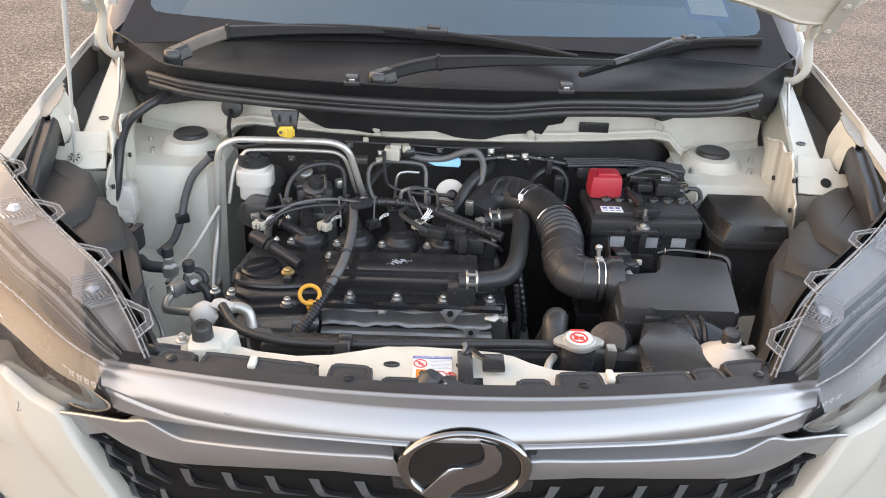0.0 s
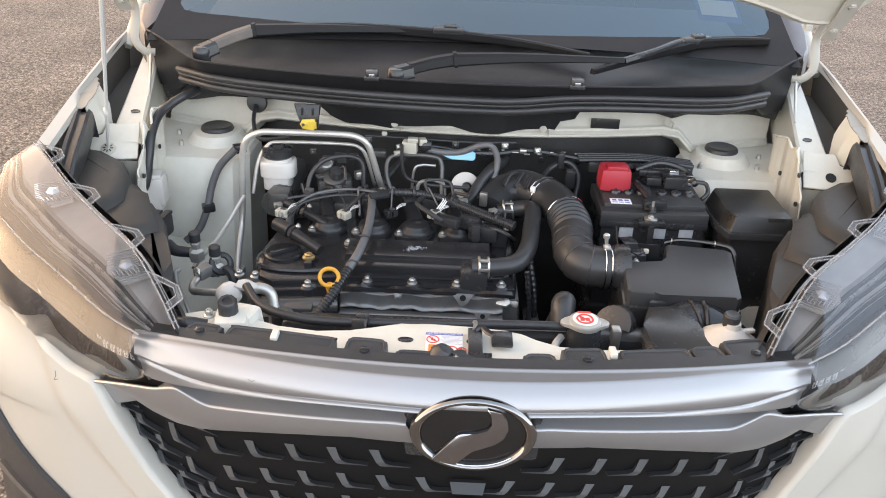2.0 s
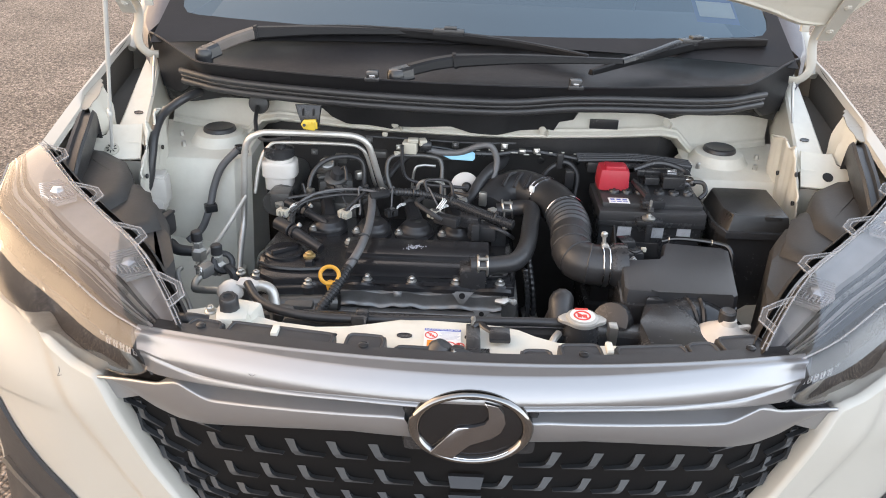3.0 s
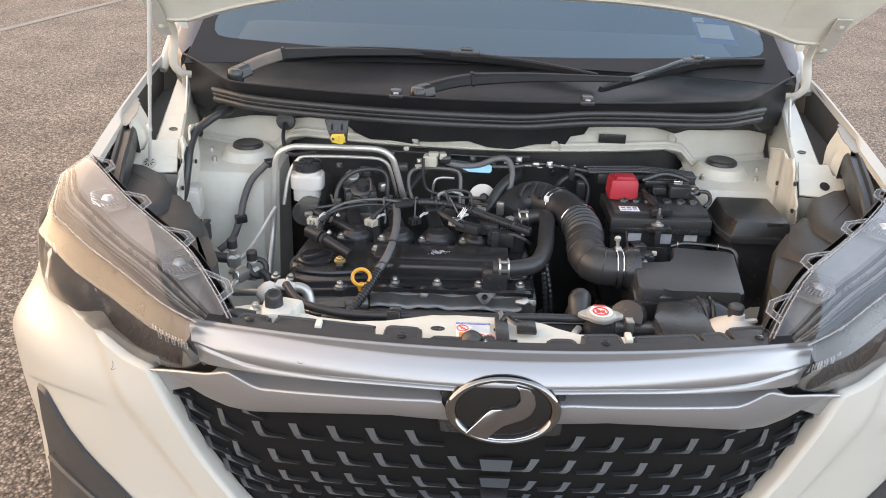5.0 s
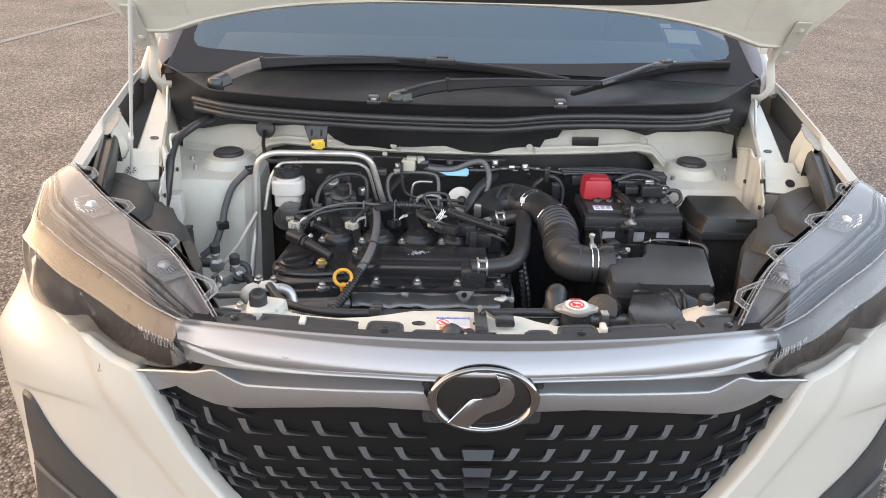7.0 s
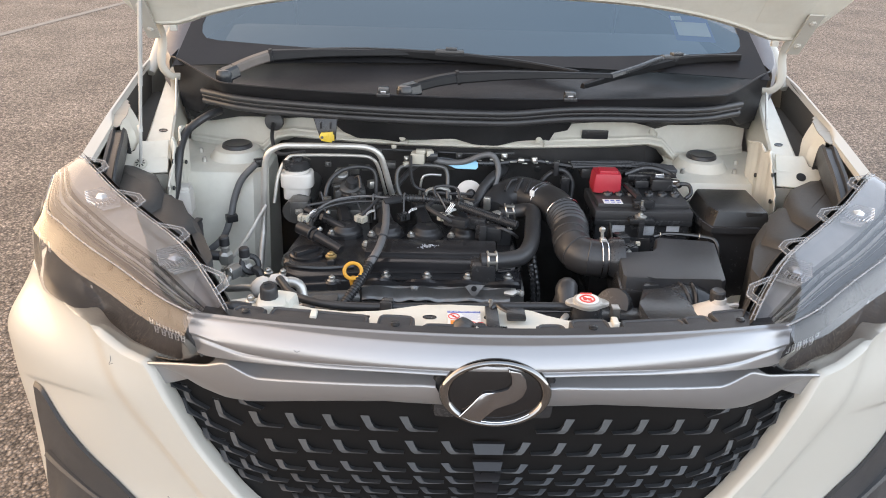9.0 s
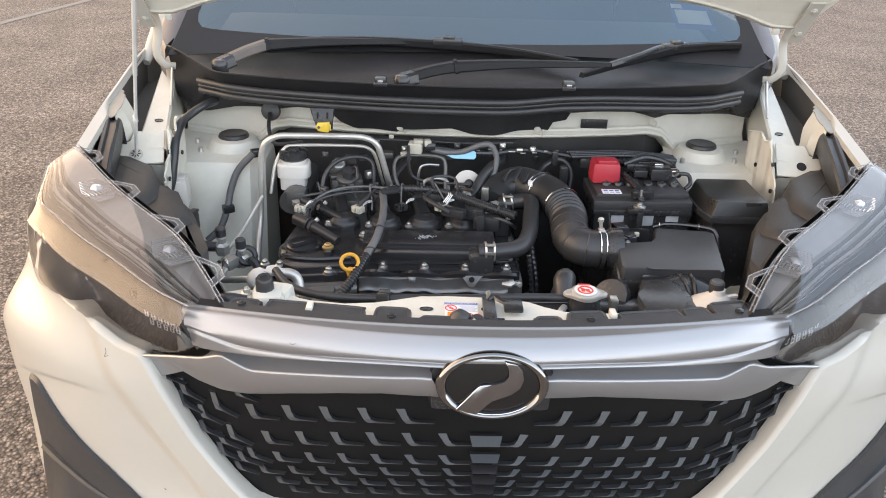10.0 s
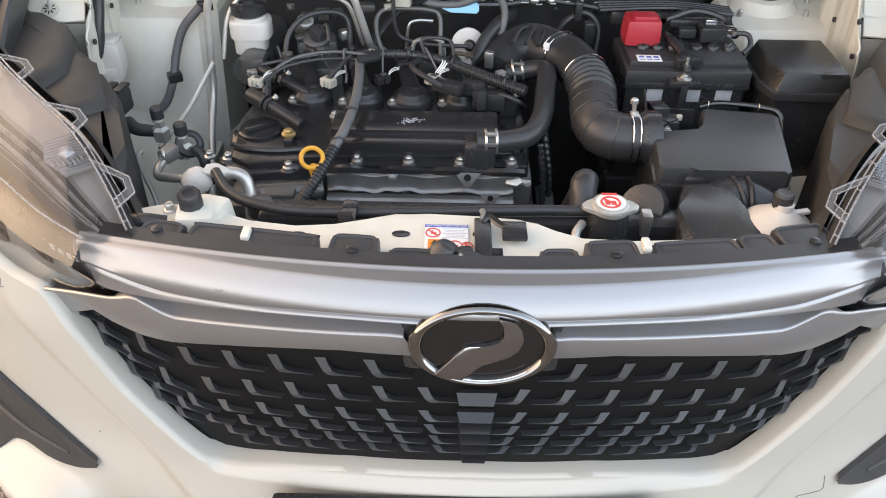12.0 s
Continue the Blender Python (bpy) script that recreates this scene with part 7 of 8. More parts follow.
lathe(bm, (-0.391, 1.430, 0.864), [(0.029, 0), (0.026, 0.010)], 18)
part("tank", bm, MILKY, brake, sharp=60)
bm = B()
lathe(bm, (-0.391, 1.430, 0.872), [(0.028, 0), (0.032, 0.004), (0.031, 0.018), (0.026, 0.021), (0.012, 0.021)], 24)
lathe(bm, (-0.389, 1.430, 0.890), [(0.013, 0), (0.013, 0.010), (0.009, 0.011)], 12)
part("cap", bm, PLASTIC, brake, "black screw cap")
bm = B()
tube(bm, [(-0.39, 1.36, 0.795), (-0.38, 1.46, 0.795), (-0.38, 1.56, 0.795)], 0.026, 12, 4)
box(bm, (-0.375, 1.36, 0.81), (0.04, 0.04, 0.035), 0.005)
tube(bm, [(-0.372, 1.345, 0.80), (-0.352, 1.330, 0.79), (-0.350, 1.30, 0.77)], 0.008, 8, 4)
part("master_cylinder", bm, CASTALU, brake, "dull aluminium master cylinder")
acp = thing("air_conditioning_pipes", "bent bare aluminium air-conditioning pipes", "pipe")
bm = B()
tube(bm, [(-0.445, 1.21, 0.60), (-0.462, 1.33, 0.69), (-0.464, 1.385, 0.745), (-0.459, 1.395, 0.83), (-0.455, 1.40, 0.885), (-0.445, 1.402, 0.915), (-0.418, 1.404, 0.930), (-0.38, 1.405, 0.932), (-0.27, 1.405, 0.933), (-0.228, 1.404, 0.930), (-0.206, 1.405, 0.915), (-0.196, 1.41, 0.885), (-0.182, 1.43, 0.82), (-0.18, 1.5, 0.78)], 0.0066, 12, 4)
part("suction_pipe", bm, ALU, acp, "thick aluminium pipe")
bm = B()
tube(bm, [(-0.440, 1.40, 0.80), (-0.430, 1.415, 0.860), (-0.412, 1.425, 0.893), (-0.385, 1.43, 0.902), (-0.26, 1.43, 0.904), (-0.225, 1.43, 0.898), (-0.210, 1.432, 0.875), (-0.196, 1.45, 0.81), (-0.19, 1.52, 0.78)], 0.0037, 10, 5)
part("liquid_pipe", bm, ALU, acp, "thin aluminium pipe")
bm = B()
tube(bm, [(-0.455, 1.385, 0.80), (-0.49, 1.32, 0.745), (-0.515, 1.26, 0.72), (-0.52, 1.23, 0.715)], 0.0042, 8, 5)
part("liquid_pipe", bm, ALU, acp, "thin aluminium pipe")
for (x, y, z) in ((-0.509, 1.224, 0.775), (-0.459, 1.179, 0.772)):
    bm = B()
    lathe(bm, (x, y, z - 0.040), [(0.009, 0), (0.0145, 0.004), (0.0145, 0.024), (0.011, 0.027), (0.0085, 0.029), (0.0085, 0.040)], 6, (0.05, -0.1, 1))
    lathe(bm, (x, y, z - 0.004), [(0.0095, 0), (0.0100, 0.004), (0.0095, 0.007)], 14)
    valve = part("service_valve", bm, ALU, acp, "aluminium service valve with hexagon body", sharp=25)
    bm = B()
    lathe(bm, (x, y, z + 0.002), [(0.0105, 0), (0.0105, 0.016), (0.008, 0.019)], 12)
    part("valve_cap", bm, GRAINED, valve, "grey valve cap")
bm = B()
tube(bm, [(-0.478, 1.150, 0.750), (-0.486, 1.128, 0.742), (-0.480, 1.105, 0.742), (-0.460, 1.085, 0.752), (-0.430, 1.062, 0.766), (-0.400, 1.040, 0.778)], 0.0066, 10, 5)
tube(bm, [(-0.362, 1.036, 0.788), (-0.345, 1.040, 0.792), (-0.328, 1.038, 0.786), (-0.321, 1.030, 0.768), (-0.318, 1.015, 0.740), (-0.316, 1.00, 0.70)], 0.0092, 12, 6)
tube(bm, [(-0.527, 1.178, 0.742), (-0.531, 1.168, 0.738), (-0.520, 1.145, 0.722), (-0.490, 1.100, 0.700), (-0.470, 1.05, 0.66)], 0.0042, 8, 5)
tube(bm, [(-0.528, 1.224, 0.752), (-0.509, 1.224, 0.752)], 0.009, 6, 2)
part("front_pipe", bm, ALU, acp)
bm = B()
ring(bm, (-0.3195, 1.024, 0.755), 0.0112, 0.0018, (0.1, -0.4, -0.9), 18, 6)
box(bm, (-0.306, 1.020, 0.757), (0.008, 0.012, 0.012), 0.002)
part("hose_clip", bm, STEEL, acp, "bright hose clip")
bm = B()
lathe(bm, (-0.392, 1.026, 0.786), [(0.004, -0.020), (0.013, -0.018), (0.0195, -0.008), (0.0205, 0.004), (0.017, 0.014), (0.008, 0.020), (0.002, 0.021)], 18, (0.75, 0.2, 0.55), 1.0, 0.85)
prism(bm, [(-0.020, -0.006), (0.004, -0.012), (0.016, -0.004), (0.018, 0.004), (0.002, 0.008), (-0.004, 0.012), (-0.014, 0.008)], 0, 0.006, 0.002, Matrix.Translation((-0.364, 1.033, 0.798)) @ pose(0, 0, 0, 20, 10, 12))
part("pipe_clip", bm, MILKY, acp, "milky plastic pipe clip", sharp=80)
bm = B()
box(bm, (-0.474, 1.156, 0.752), (0.022, 0.036, 0.022), 0.006, -28)
box(bm, (-0.462, 1.172, 0.748), (0.016, 0.020, 0.026), 0.005, -28)
joint = part("pipe_joint", bm, ALUDULL, acp, "dull aluminium pipe joint")
bm = B()
for k in range(3):
    ring(bm, (-0.4805 + 0.0012 * k, 1.139 - 0.004 * k, 0.762 - 0.0012 * k), 0.0050, 0.0012, (-0.3, -1, 0.1), 12, 5)
part("thread", bm, STEEL, joint)
bm = B()
ring(bm, (-0.448, 1.176, 0.758), 0.017, 0.006, (0.5, -0.6, 0.6), 18, 8)
tube(bm, [(-0.440, 1.172, 0.750), (-0.425, 1.160, 0.742), (-0.418, 1.150, 0.700)], 0.009, 8, 4)
part("rubber_clamp", bm, RUBBER, acp)
bm = B()
tube(bm, [(-0.520, 1.224, 0.752), (-0.548, 1.224, 0.755), (-0.566, 1.236, 0.760)], (0.010, 0.012), 10, 4)
part("rubber_boot", bm, RUBBER, acp)
# mount in the front corner
mount = thing("radiator_mount", "white painted radiator mount with grey rubber bush", "mount")
bm = B()
box(bm, (-0.342, 0.872, 0.834), (0.058, 0.062, 0.034), 0.012, 8, 0.82)
box(bm, (-0.330, 0.888, 0.828), (0.050, 0.044, 0.040), 0.010, -14, 0.86)
box(bm, (-0.345, 0.890, 0.70), (0.04, 0.03, 0.26), 0.004)
part("mount_plate", bm, BAYPAINT, mount, sharp=50)
bm = B()
lathe(bm, (-0.347, 0.876, 0.842), [(0.0150, 0), (0.0148, 0.004), (0.0140, 0.028), (0.0115, 0.032), (0.0075, 0.032), (0.0070, 0.029), (0.002, 0.029)], 10, (0.05, -0.2, 1))
part("bush", bm, RUBBER, mount, "dark grey rubber bush")
bolt("bolt", (-0.379, 0.886, 0.836), mount, 0.006, 0.008)
bm = B()
lathe(bm, (-0.428, 0.872, 0.835), [(0.018, 0), (0.016, 0.008), (0.006, 0.012)], 16)
tube(bm, [(-0.418, 0.850, 0.842), (-0.395, 0.846, 0.846), (-0.372, 0.850, 0.840)], 0.011, 10, 4)
part("grommet", bm, RUBBER, mount)
# dull alternator brackets beside it
aux = thing("thermostat_housing", "dull aluminium thermostat housing on the engine front", "housing")
bm = B()
tube(bm, [(-0.318, 1.06, 0.745), (-0.25, 1.07, 0.745), (-0.23, 1.08, 0.74)], 0.014, 12, 4)
box(bm, (-0.285, 1.055, 0.742), (0.05, 0.035, 0.030), 0.006)
lathe(bm, (-0.300, 1.00, 0.752), [(0.018, 0), (0.018, 0.02), (0.012, 0.024)], 16)
box(bm, (-0.27, 0.99, 0.72), (0.06, 0.05, 0.05), 0.008)
box(bm, (-0.30, 1.06, 0.55), (0.12, 0.08, 0.40), 0.015)
part("housing", bm, CASTALU, aux)
# yellow tag on the cowl
tagt = thing("yellow_tag", "yellow plastic tag on a black bracket under the cowl", "tag")
bm = B()
prism(bm, [(-0.026, 0.022), (0.025, 0.022), (0.021, 0.0), (0.020, -0.021), (-0.013, -0.021), (-0.017, 0.0)], 0.0, 0.010, 0.002, pose(-0.315, 1.376, 0.979, 80, 0, 0))
for x in (-0.325, -0.305):
    box(bm, (x, 1.364, 0.990), (0.003, 0.004, 0.014), 0.001)
part("bracket", bm, SATINBLACK, tagt, "black plastic bracket")
bm = B()
prism(bm, [(-0.016, 0.0), (-0.011, 0.009), (0.013, 0.011), (0.014, -0.005), (0.010, -0.011), (0.001, -0.010), (-0.011, -0.008)], 0.0, 0.006, 0.0015, pose(-0.313, 1.362, 0.966, 80, 0, 0))
for k in range(3):
    box(bm, (-0.310 + 0.006 * k, 1.3565, 0.966), (0.0022, 0.004, 0.013), 0.0008)
part("tag", bm, YELLOW, tagt, "ridged yellow tag")
bm = B()
lathe(bm, (-0.322, 1.3555, 0.9665), [(0.003, 0), (0.003, 0.002)], 10, (0, -1, 0.2))
part("tag_hole", bm, PLASTIC, tagt)
# heater hoses and small plumbing on the firewall
heat = thing("heater_hose", "black heater hose with bright spring clamps", "hose")
bm = B()
tube(bm, [(0.005, 1.135, 0.795), (0.045, 1.138, 0.796), (0.085, 1.150, 0.800), (0.108, 1.20, 0.805), (0.120, 1.28, 0.812), (0.126, 1.34, 0.815), (0.105, 1.36, 0.81), (0.06, 1.36, 0.80)], 0.0165, 14, 6)
part("hose", bm, RUBBER, heat)
for c, ax in (((0.026, 1.136, 0.796), (1, 0.05, 0)), ((0.080, 1.362, 0.806), (1, 0, 0.2))):
    bm = B()
    for o in (-0.008, 0.008):
        ring(bm, Vector(c) + Vector((o, 0, 0)), 0.0178, 0.0022, ax, 24, 6)
    box(bm, Vector(c) + Vector((0, -0.008, 0.017)), (0.018, 0.008, 0.004), 0.001)
    box(bm, Vector(c) + Vector((0, -0.018, 0.004)), (0.020, 0.003, 0.006), 0.001)
    part("spring_clamp", bm, STEEL, heat, "bright spring clamp")
bm = B()
tube(bm, [(-0.03, 1.36, 0.80), (0.005, 1.40, 0.810), (0.025, 1.43, 0.835), (0.048, 1.46, 0.852), (0.07, 1.51, 0.845), (0.08, 1.56, 0.84)], 0.0115, 12, 6)
part("hose", bm, RUBBER, heat)
bm = B()
box(bm, (0.030, 1.375, 0.820), (0.016, 0.010, 0.030), 0.003, -15)
part("hose_tag", bm, STEEL, heat)
bm = B()
box(bm, (0.01, 1.14, 0.765), (0.05, 0.05, 0.06), 0.01)
tube(bm, [(0.105, 1.16, 0.78), (0.115, 1.15, 0.70), (0.11, 1.14, 0.60)], 0.005, 8, 4, 16, 0.12)
tube(bm, [(0.115, 1.20, 0.78), (0.127, 1.17, 0.70), (0.12, 1.16, 0.60)], 0.005, 8, 4, 16, 0.12)
part("outlet", bm, PLASTIC, heat)
vac = thing("purge_valve_hose", "grey vacuum hose with white valve and blue plug", "hose")
bm = B()
tube(bm, [(-0.095, 1.47, 0.888), (-0.060, 1.47, 0.880), (-0.020, 1.47, 0.882), (0.020, 1.465, 0.900), (0.045, 1.462, 0.900), (0.058, 1.458, 0.870), (0.050, 1.44, 0.830), (0.045, 1.42, 0.81)], 0.0066, 10, 6)
part("hose", bm, TAPE, vac, "grey hose")
bm = B()
box(bm, (-0.124, 1.470, 0.890), (0.032, 0.026, 0.026), 0.005, -8)
box(bm, (-0.098, 1.468, 0.902), (0.016, 0.020, 0.014), 0.003, 12)
box(bm, (-0.146, 1.468, 0.876), (0.024, 0.010, 0.008), 0.002, 20)
box(bm, (-0.118, 1.466, 0.906), (0.022, 0.016, 0.008), 0.002)
part("valve", bm, WHITEPL, vac, "off-white valve")
bm = B()
lathe(bm, (-0.092, 1.470, 0.895), [(0.013, -0.010), (0.014, 0.0), (0.010, 0.012)], 12, (1, 0, 0))
part("valve_end", bm, PLASTIC, vac)
bm = B()
prism(bm, [(-0.042, 0.0), (-0.020, -0.009), (0.026, -0.010), (0.030, -0.005), (0.030, 0.006), (0.024, 0.010), (-0.010, 0.009)], 0, 0.012, 0.002, pose(-0.018, 1.478, 0.872, 70, 0, 0))
part("plug", bm, BLUEPL, vac, "pale blue plug")
bm = B()
tube(bm, [(-0.11, 1.51, 0.878), (-0.06, 1.515, 0.874), (0.0, 1.51, 0.866)], 0.003, 6, 4)
tube(bm, [(0.005, 1.51, 0.866), (0.06, 1.53, 0.86), (0.13, 1.535, 0.868), (0.20, 1.53, 0.862), (0.25, 1.52, 0.858)], 0.006, 8, 6)
part("loom_tape", bm, PLASTIC, vac)
bm = B()
random.seed(8)
for k in range(9):
    t = k / 8
    p = Vector((0.02 + 0.21 * t, 1.528, 0.866 + 0.004 * math.sin(9 * t)))
    box(bm, p, (random.uniform(0.006, 0.016), 0.004, random.uniform(0.002, 0.004)), 0.001, 0)
part("foil_tape", bm, STEEL, vac, "wrinkled bright foil tape")
tubes = thing("fuel_line", "bent dark metal fuel line on the firewall", "pipe")
bm = B()
tube(bm, [(-0.155, 1.42, 0.80), (-0.170, 1.44, 0.835), (-0.168, 1.46, 0.862), (-0.145, 1.465, 0.872), (-0.080, 1.465, 0.872), (-0.058, 1.462, 0.86), (-0.056, 1.44, 0.82), (-0.052, 1.40, 0.78)], 0.0046, 10, 6)
part("pipe", bm, CASTALU, tubes, "dark metal pipe")
bm = B()
tube(bm, [(-0.140, 1.45, 0.90), (-0.138, 1.45, 0.85), (-0.125, 1.45, 0.825), (-0.08, 1.44, 0.818), (-0.03, 1.435, 0.818), (-0.003, 1.432, 0.818)], 0.0036, 8, 6)
part("branch", bm, RUBBER, tubes)
bm = B()
lathe(bm, (-0.006, 1.450, 0.814), [(0.030, -0.006), (0.030, 0.004), (0.026, 0.006)], 26, (0, -1, 0.35))
disc = part("cover_disc", bm, MILKY, tubes, "milky plastic disc")
bm = B()
lathe(bm, (-0.003, 1.443, 0.816), [(0.0105, 0), (0.0105, 0.008), (0.006, 0.012)], 18, (0, -1, 0.35))
part("disc_boss", bm, RUBBER, disc)
bm = B()
tube(bm, [(-0.105, 1.43, 0.76), (-0.105, 1.44, 0.815), (-0.085, 1.44, 0.828), (-0.065, 1.44, 0.828), (-0.050, 1.44, 0.815), (-0.05, 1.43, 0.76)], 0.004, 8, 4)
part("wire_stay", bm, STEEL, tubes)
for c, s in (((-0.078, 1.425, 0.785), (0.030, 0.024, 0.030)), ((-0.195, 1.49, 0.865), (0.040, 0.020, 0.014)), ((-0.06, 1.50, 0.862), (0.040, 0.020, 0.014))):
    part("bracket", box(B(), c, s, 0.003), CASTALU, tubes)
thr = thing("engine_mount", "dark cast engine mount and sensor cluster by the firewall", "engine mount")
bm = B()
box(bm, (-0.275, 1.42, 0.815), (0.070, 0.050, 0.045), 0.010, 10)
lathe(bm, (-0.272, 1.405, 0.838), [(0.024, -0.01), (0.024, 0.006), (0.016, 0.010)], 18, (0, -0.4, 1))
box(bm, (-0.275, 1.40, 0.60), (0.10, 0.06, 0.40), 0.01)
part("mount_body", bm, CASTALU, thr)
bm = B()
lathe(bm, (-0.268, 1.398, 0.848), [(0.015, 0), (0.013, 0.014), (0.006, 0.016)], 14, (0.2, -0.4, 1))
box(bm, (-0.290, 1.45, 0.855), (0.030, 0.020, 0.024), 0.003)
tube(bm, [(-0.325, 1.36, 0.80), (-0.318, 1.39, 0.850), (-0.29, 1.41, 0.876), (-0.245, 1.42, 0.882), (-0.218, 1.42, 0.868), (-0.215, 1.41, 0.82)], 0.0048, 10, 6)
tube(bm, [(-0.262, 1.40, 0.86), (-0.25, 1.39, 0.87), (-0.245, 1.37, 0.85)], 0.003, 6, 4)
part("sensor_hose", bm, RUBBER, thr)
part("sensor_plug", box(B(), (-0.268, 1.46, 0.862), (0.026, 0.018, 0.018), 0.003), CASTALU, thr)
part("sensor_plug", box(B(), (-0.30, 1.405, 0.842), (0.020, 0.016, 0.006), 0.002, 25), CASTALU, thr)
# wiring along the white tower
side = thing("wiring_harness", "black taped wiring harness clipped to the tower", "wiring")
bm = B()
tube(bm, [(-0.488, 1.470, 0.868), (-0.523, 1.460, 0.831), (-0.540, 1.445, 0.788), (-0.546, 1.430, 0.755), (-0.562, 1.410, 0.710), (-0.59, 1.395, 0.685)], 0.0078, 10, 6)
part("harness", bm, TAPE, side)
for p in ((-0.483, 1.480, 0.866), (-0.545, 1.428, 0.750)):
    bm = B()
    box(bm, p, (0.026, 0.020, 0.018), 0.004, 30)
    part("harness_clip", bm, PLASTIC, side)
bm = B()
tube(bm, [(-0.585, 1.56, 0.962), (-0.600, 1.52, 0.962), (-0.622, 1.498, 0.950), (-0.639, 1.468, 0.936), (-0.641, 1.421, 0.912), (-0.643, 1.393, 0.868), (-0.655, 1.375, 0.81), (-0.70, 1.35, 0.775)], 0.0092, 10, 6)
part("harness", bm, RUBBER, side)
bm = B()
lathe(bm, (-0.467, 1.590, 0.932), [(0.023, 0), (0.021, 0.006), (0.012, 0.008)], 20, (0, -1, 0.2))
tube(bm, [(-0.467, 1.575, 0.930), (-0.462, 1.53, 0.905), (-0.44, 1.49, 0.885), (-0.38, 1.49, 0.89)], 0.0045, 8, 5)
part("grommet", bm, RUBBER, side, "black rubber grommet")
wash = thing("washer_filler", "milky washer fluid filler neck", "filler neck")
bm = B()
box(bm, (-0.670, 1.400, 0.770), (0.085, 0.052, 0.036), 0.010, 6)
box(bm, (-0.643, 1.402, 0.800), (0.048, 0.044, 0.060), 0.008, 6)
box(bm, (-0.643, 1.402, 0.832), (0.040, 0.036, 0.008), 0.003, 6)
tube(bm, [(-0.70, 1.40, 0.75), (-0.70, 1.38, 0.68)], 0.02, 10, 3)
part("neck", bm, MILKY, wash)
# small parts beside the lamp backs
relay = thing("relay_bracket", "black relays and plug on a bracket behind the lamp", "relay")
bm = B()
box(bm, (0.600, 1.195, 0.800), (0.055, 0.035, 0.030), 0.006, 10)
box(bm, (0.635, 1.175, 0.795), (0.040, 0.030, 0.022), 0.005, -15)
box(bm, (0.60, 1.19, 0.70), (0.03, 0.03, 0.18), 0.004)
part("relay_body", bm, PLASTIC, relay)
bm = B()
lathe(bm, (0.590, 1.20, 0.818), [(0.010, 0), (0.010, 0.006), (0.005, 0.008)], 10)
box(bm, (0.630, 1.17, 0.808), (0.034, 0.010, 0.005), 0.001, -15)
part("relay_terminal", bm, STEEL, relay)
relay2 = thing("lamp_plug", "black wiring plug and rubber block beside the lamp", "plug")
bm = B()
box(bm, (-0.600, 1.255, 0.792), (0.075, 0.040, 0.040), 0.008, -10)
for k in range(4):
    box(bm, (-0.625 + 0.018 * k, 1.255, 0.813), (0.014, 0.034, 0.006), 0.002, -10)
box(bm, (-0.60, 1.25, 0.70), (0.03, 0.03, 0.2), 0.004)
part("plug_body", bm, RUBBER, relay2)

# ---- small engine details ----
# bosses under the cover bolts
for x, y in ((-0.278, 1.104), (-0.177, 1.128), (-0.098, 1.127), (-0.019, 1.127), (0.059, 1.130), (-0.374, 1.126)):
    bm = B()
    lathe(bm, (x, y, 0.740), [(0.015, 0), (0.0145, 0.021), (0.011, 0.024)], 16)
    part("bolt_boss", bm, COVERBLACK, vc)
bm = B()
tube(bm, [(-0.372, 1.150, 0.774), (-0.350, 1.135, 0.776), (-0.300, 1.130, 0.776), (-0.240, 1.140, 0.776)], 0.004, 6, 5)
part("cover_rib", bm, PLASTIC, vc)
for x, y in COILS:
    bm = B()
    tube(bm, [(x - 0.022, y + 0.086, 0.812), (x - 0.012, y + 0.070, 0.830), (x + 0.020, 1.346, 0.838)], 0.0036, 8, 5)
    part("coil_lead", bm, RUBBER, engine)
# loose wires along the loom
random.seed(21)
for k in range(3):
    bm = B()
    a = random.uniform(-0.006, 0.006)
    b = random.uniform(-0.004, 0.006)
    pts = [(-0.352 + 0.01 * (k % 3), 1.268 + 2 * a, 0.812 + b), (-0.325, 1.304 + a, 0.828 + b), (-0.290, 1.338 + 1.5 * a, 0.836 + b), (-0.235, 1.348 + a, 0.840 + b), (-0.180 + 0.02 * (k % 2), 1.340 + a, 0.842)]
    tube(bm, pts, 0.0018 if k % 3 else 0.0026, 6, 5)
    part("wire", bm, RUBBER if k % 4 else TAPE, loom)
for x, y, z, a in ((-0.245, 1.352, 0.845, 10), (-0.203, 1.352, 0.846, -8), (-0.108, 1.352, 0.847, 0), (-0.030, 1.325, 0.846, -30), (0.055, 1.275, 0.836, -28)):
    bm = B()
    ring(bm, (x, y, z - 0.009), 0.0105, 0.0022, (math.cos(radians(a)), math.sin(radians(a)), 0), 16, 6)
    box(bm, (x, y - 0.004, z + 0.003), (0.007, 0.010, 0.003), 0.001, a)
    part("tape_band", bm, RUBBER, loom)
bm = B()
tube(bm, [(-0.205, 1.330, 0.842), (-0.222, 1.300, 0.834), (-0.236, 1.285, 0.822)], 0.0034, 8, 5)
part("wire", bm, RUBBER, loom)
bm = B()
prism(bm, [(-0.022, -0.006), (0.018, -0.010), (0.026, 0.004), (-0.016, 0.010)], 0, 0.006, 0.002, pose(-0.175, 1.318, 0.842, 20, 0, 40))
part("loom_clip", bm, PLASTIC, loom)
for k in range(3):
    bm = B()
    tube(bm, [(-0.062 + 0.004 * k, 1.305, 0.826), (-0.050 + 0.004 * k, 1.322, 0.838), (-0.056 + 0.005 * k, 1.338, 0.836)], 0.0013, 5, 4)
    part("lead", bm, PAPER, loom)
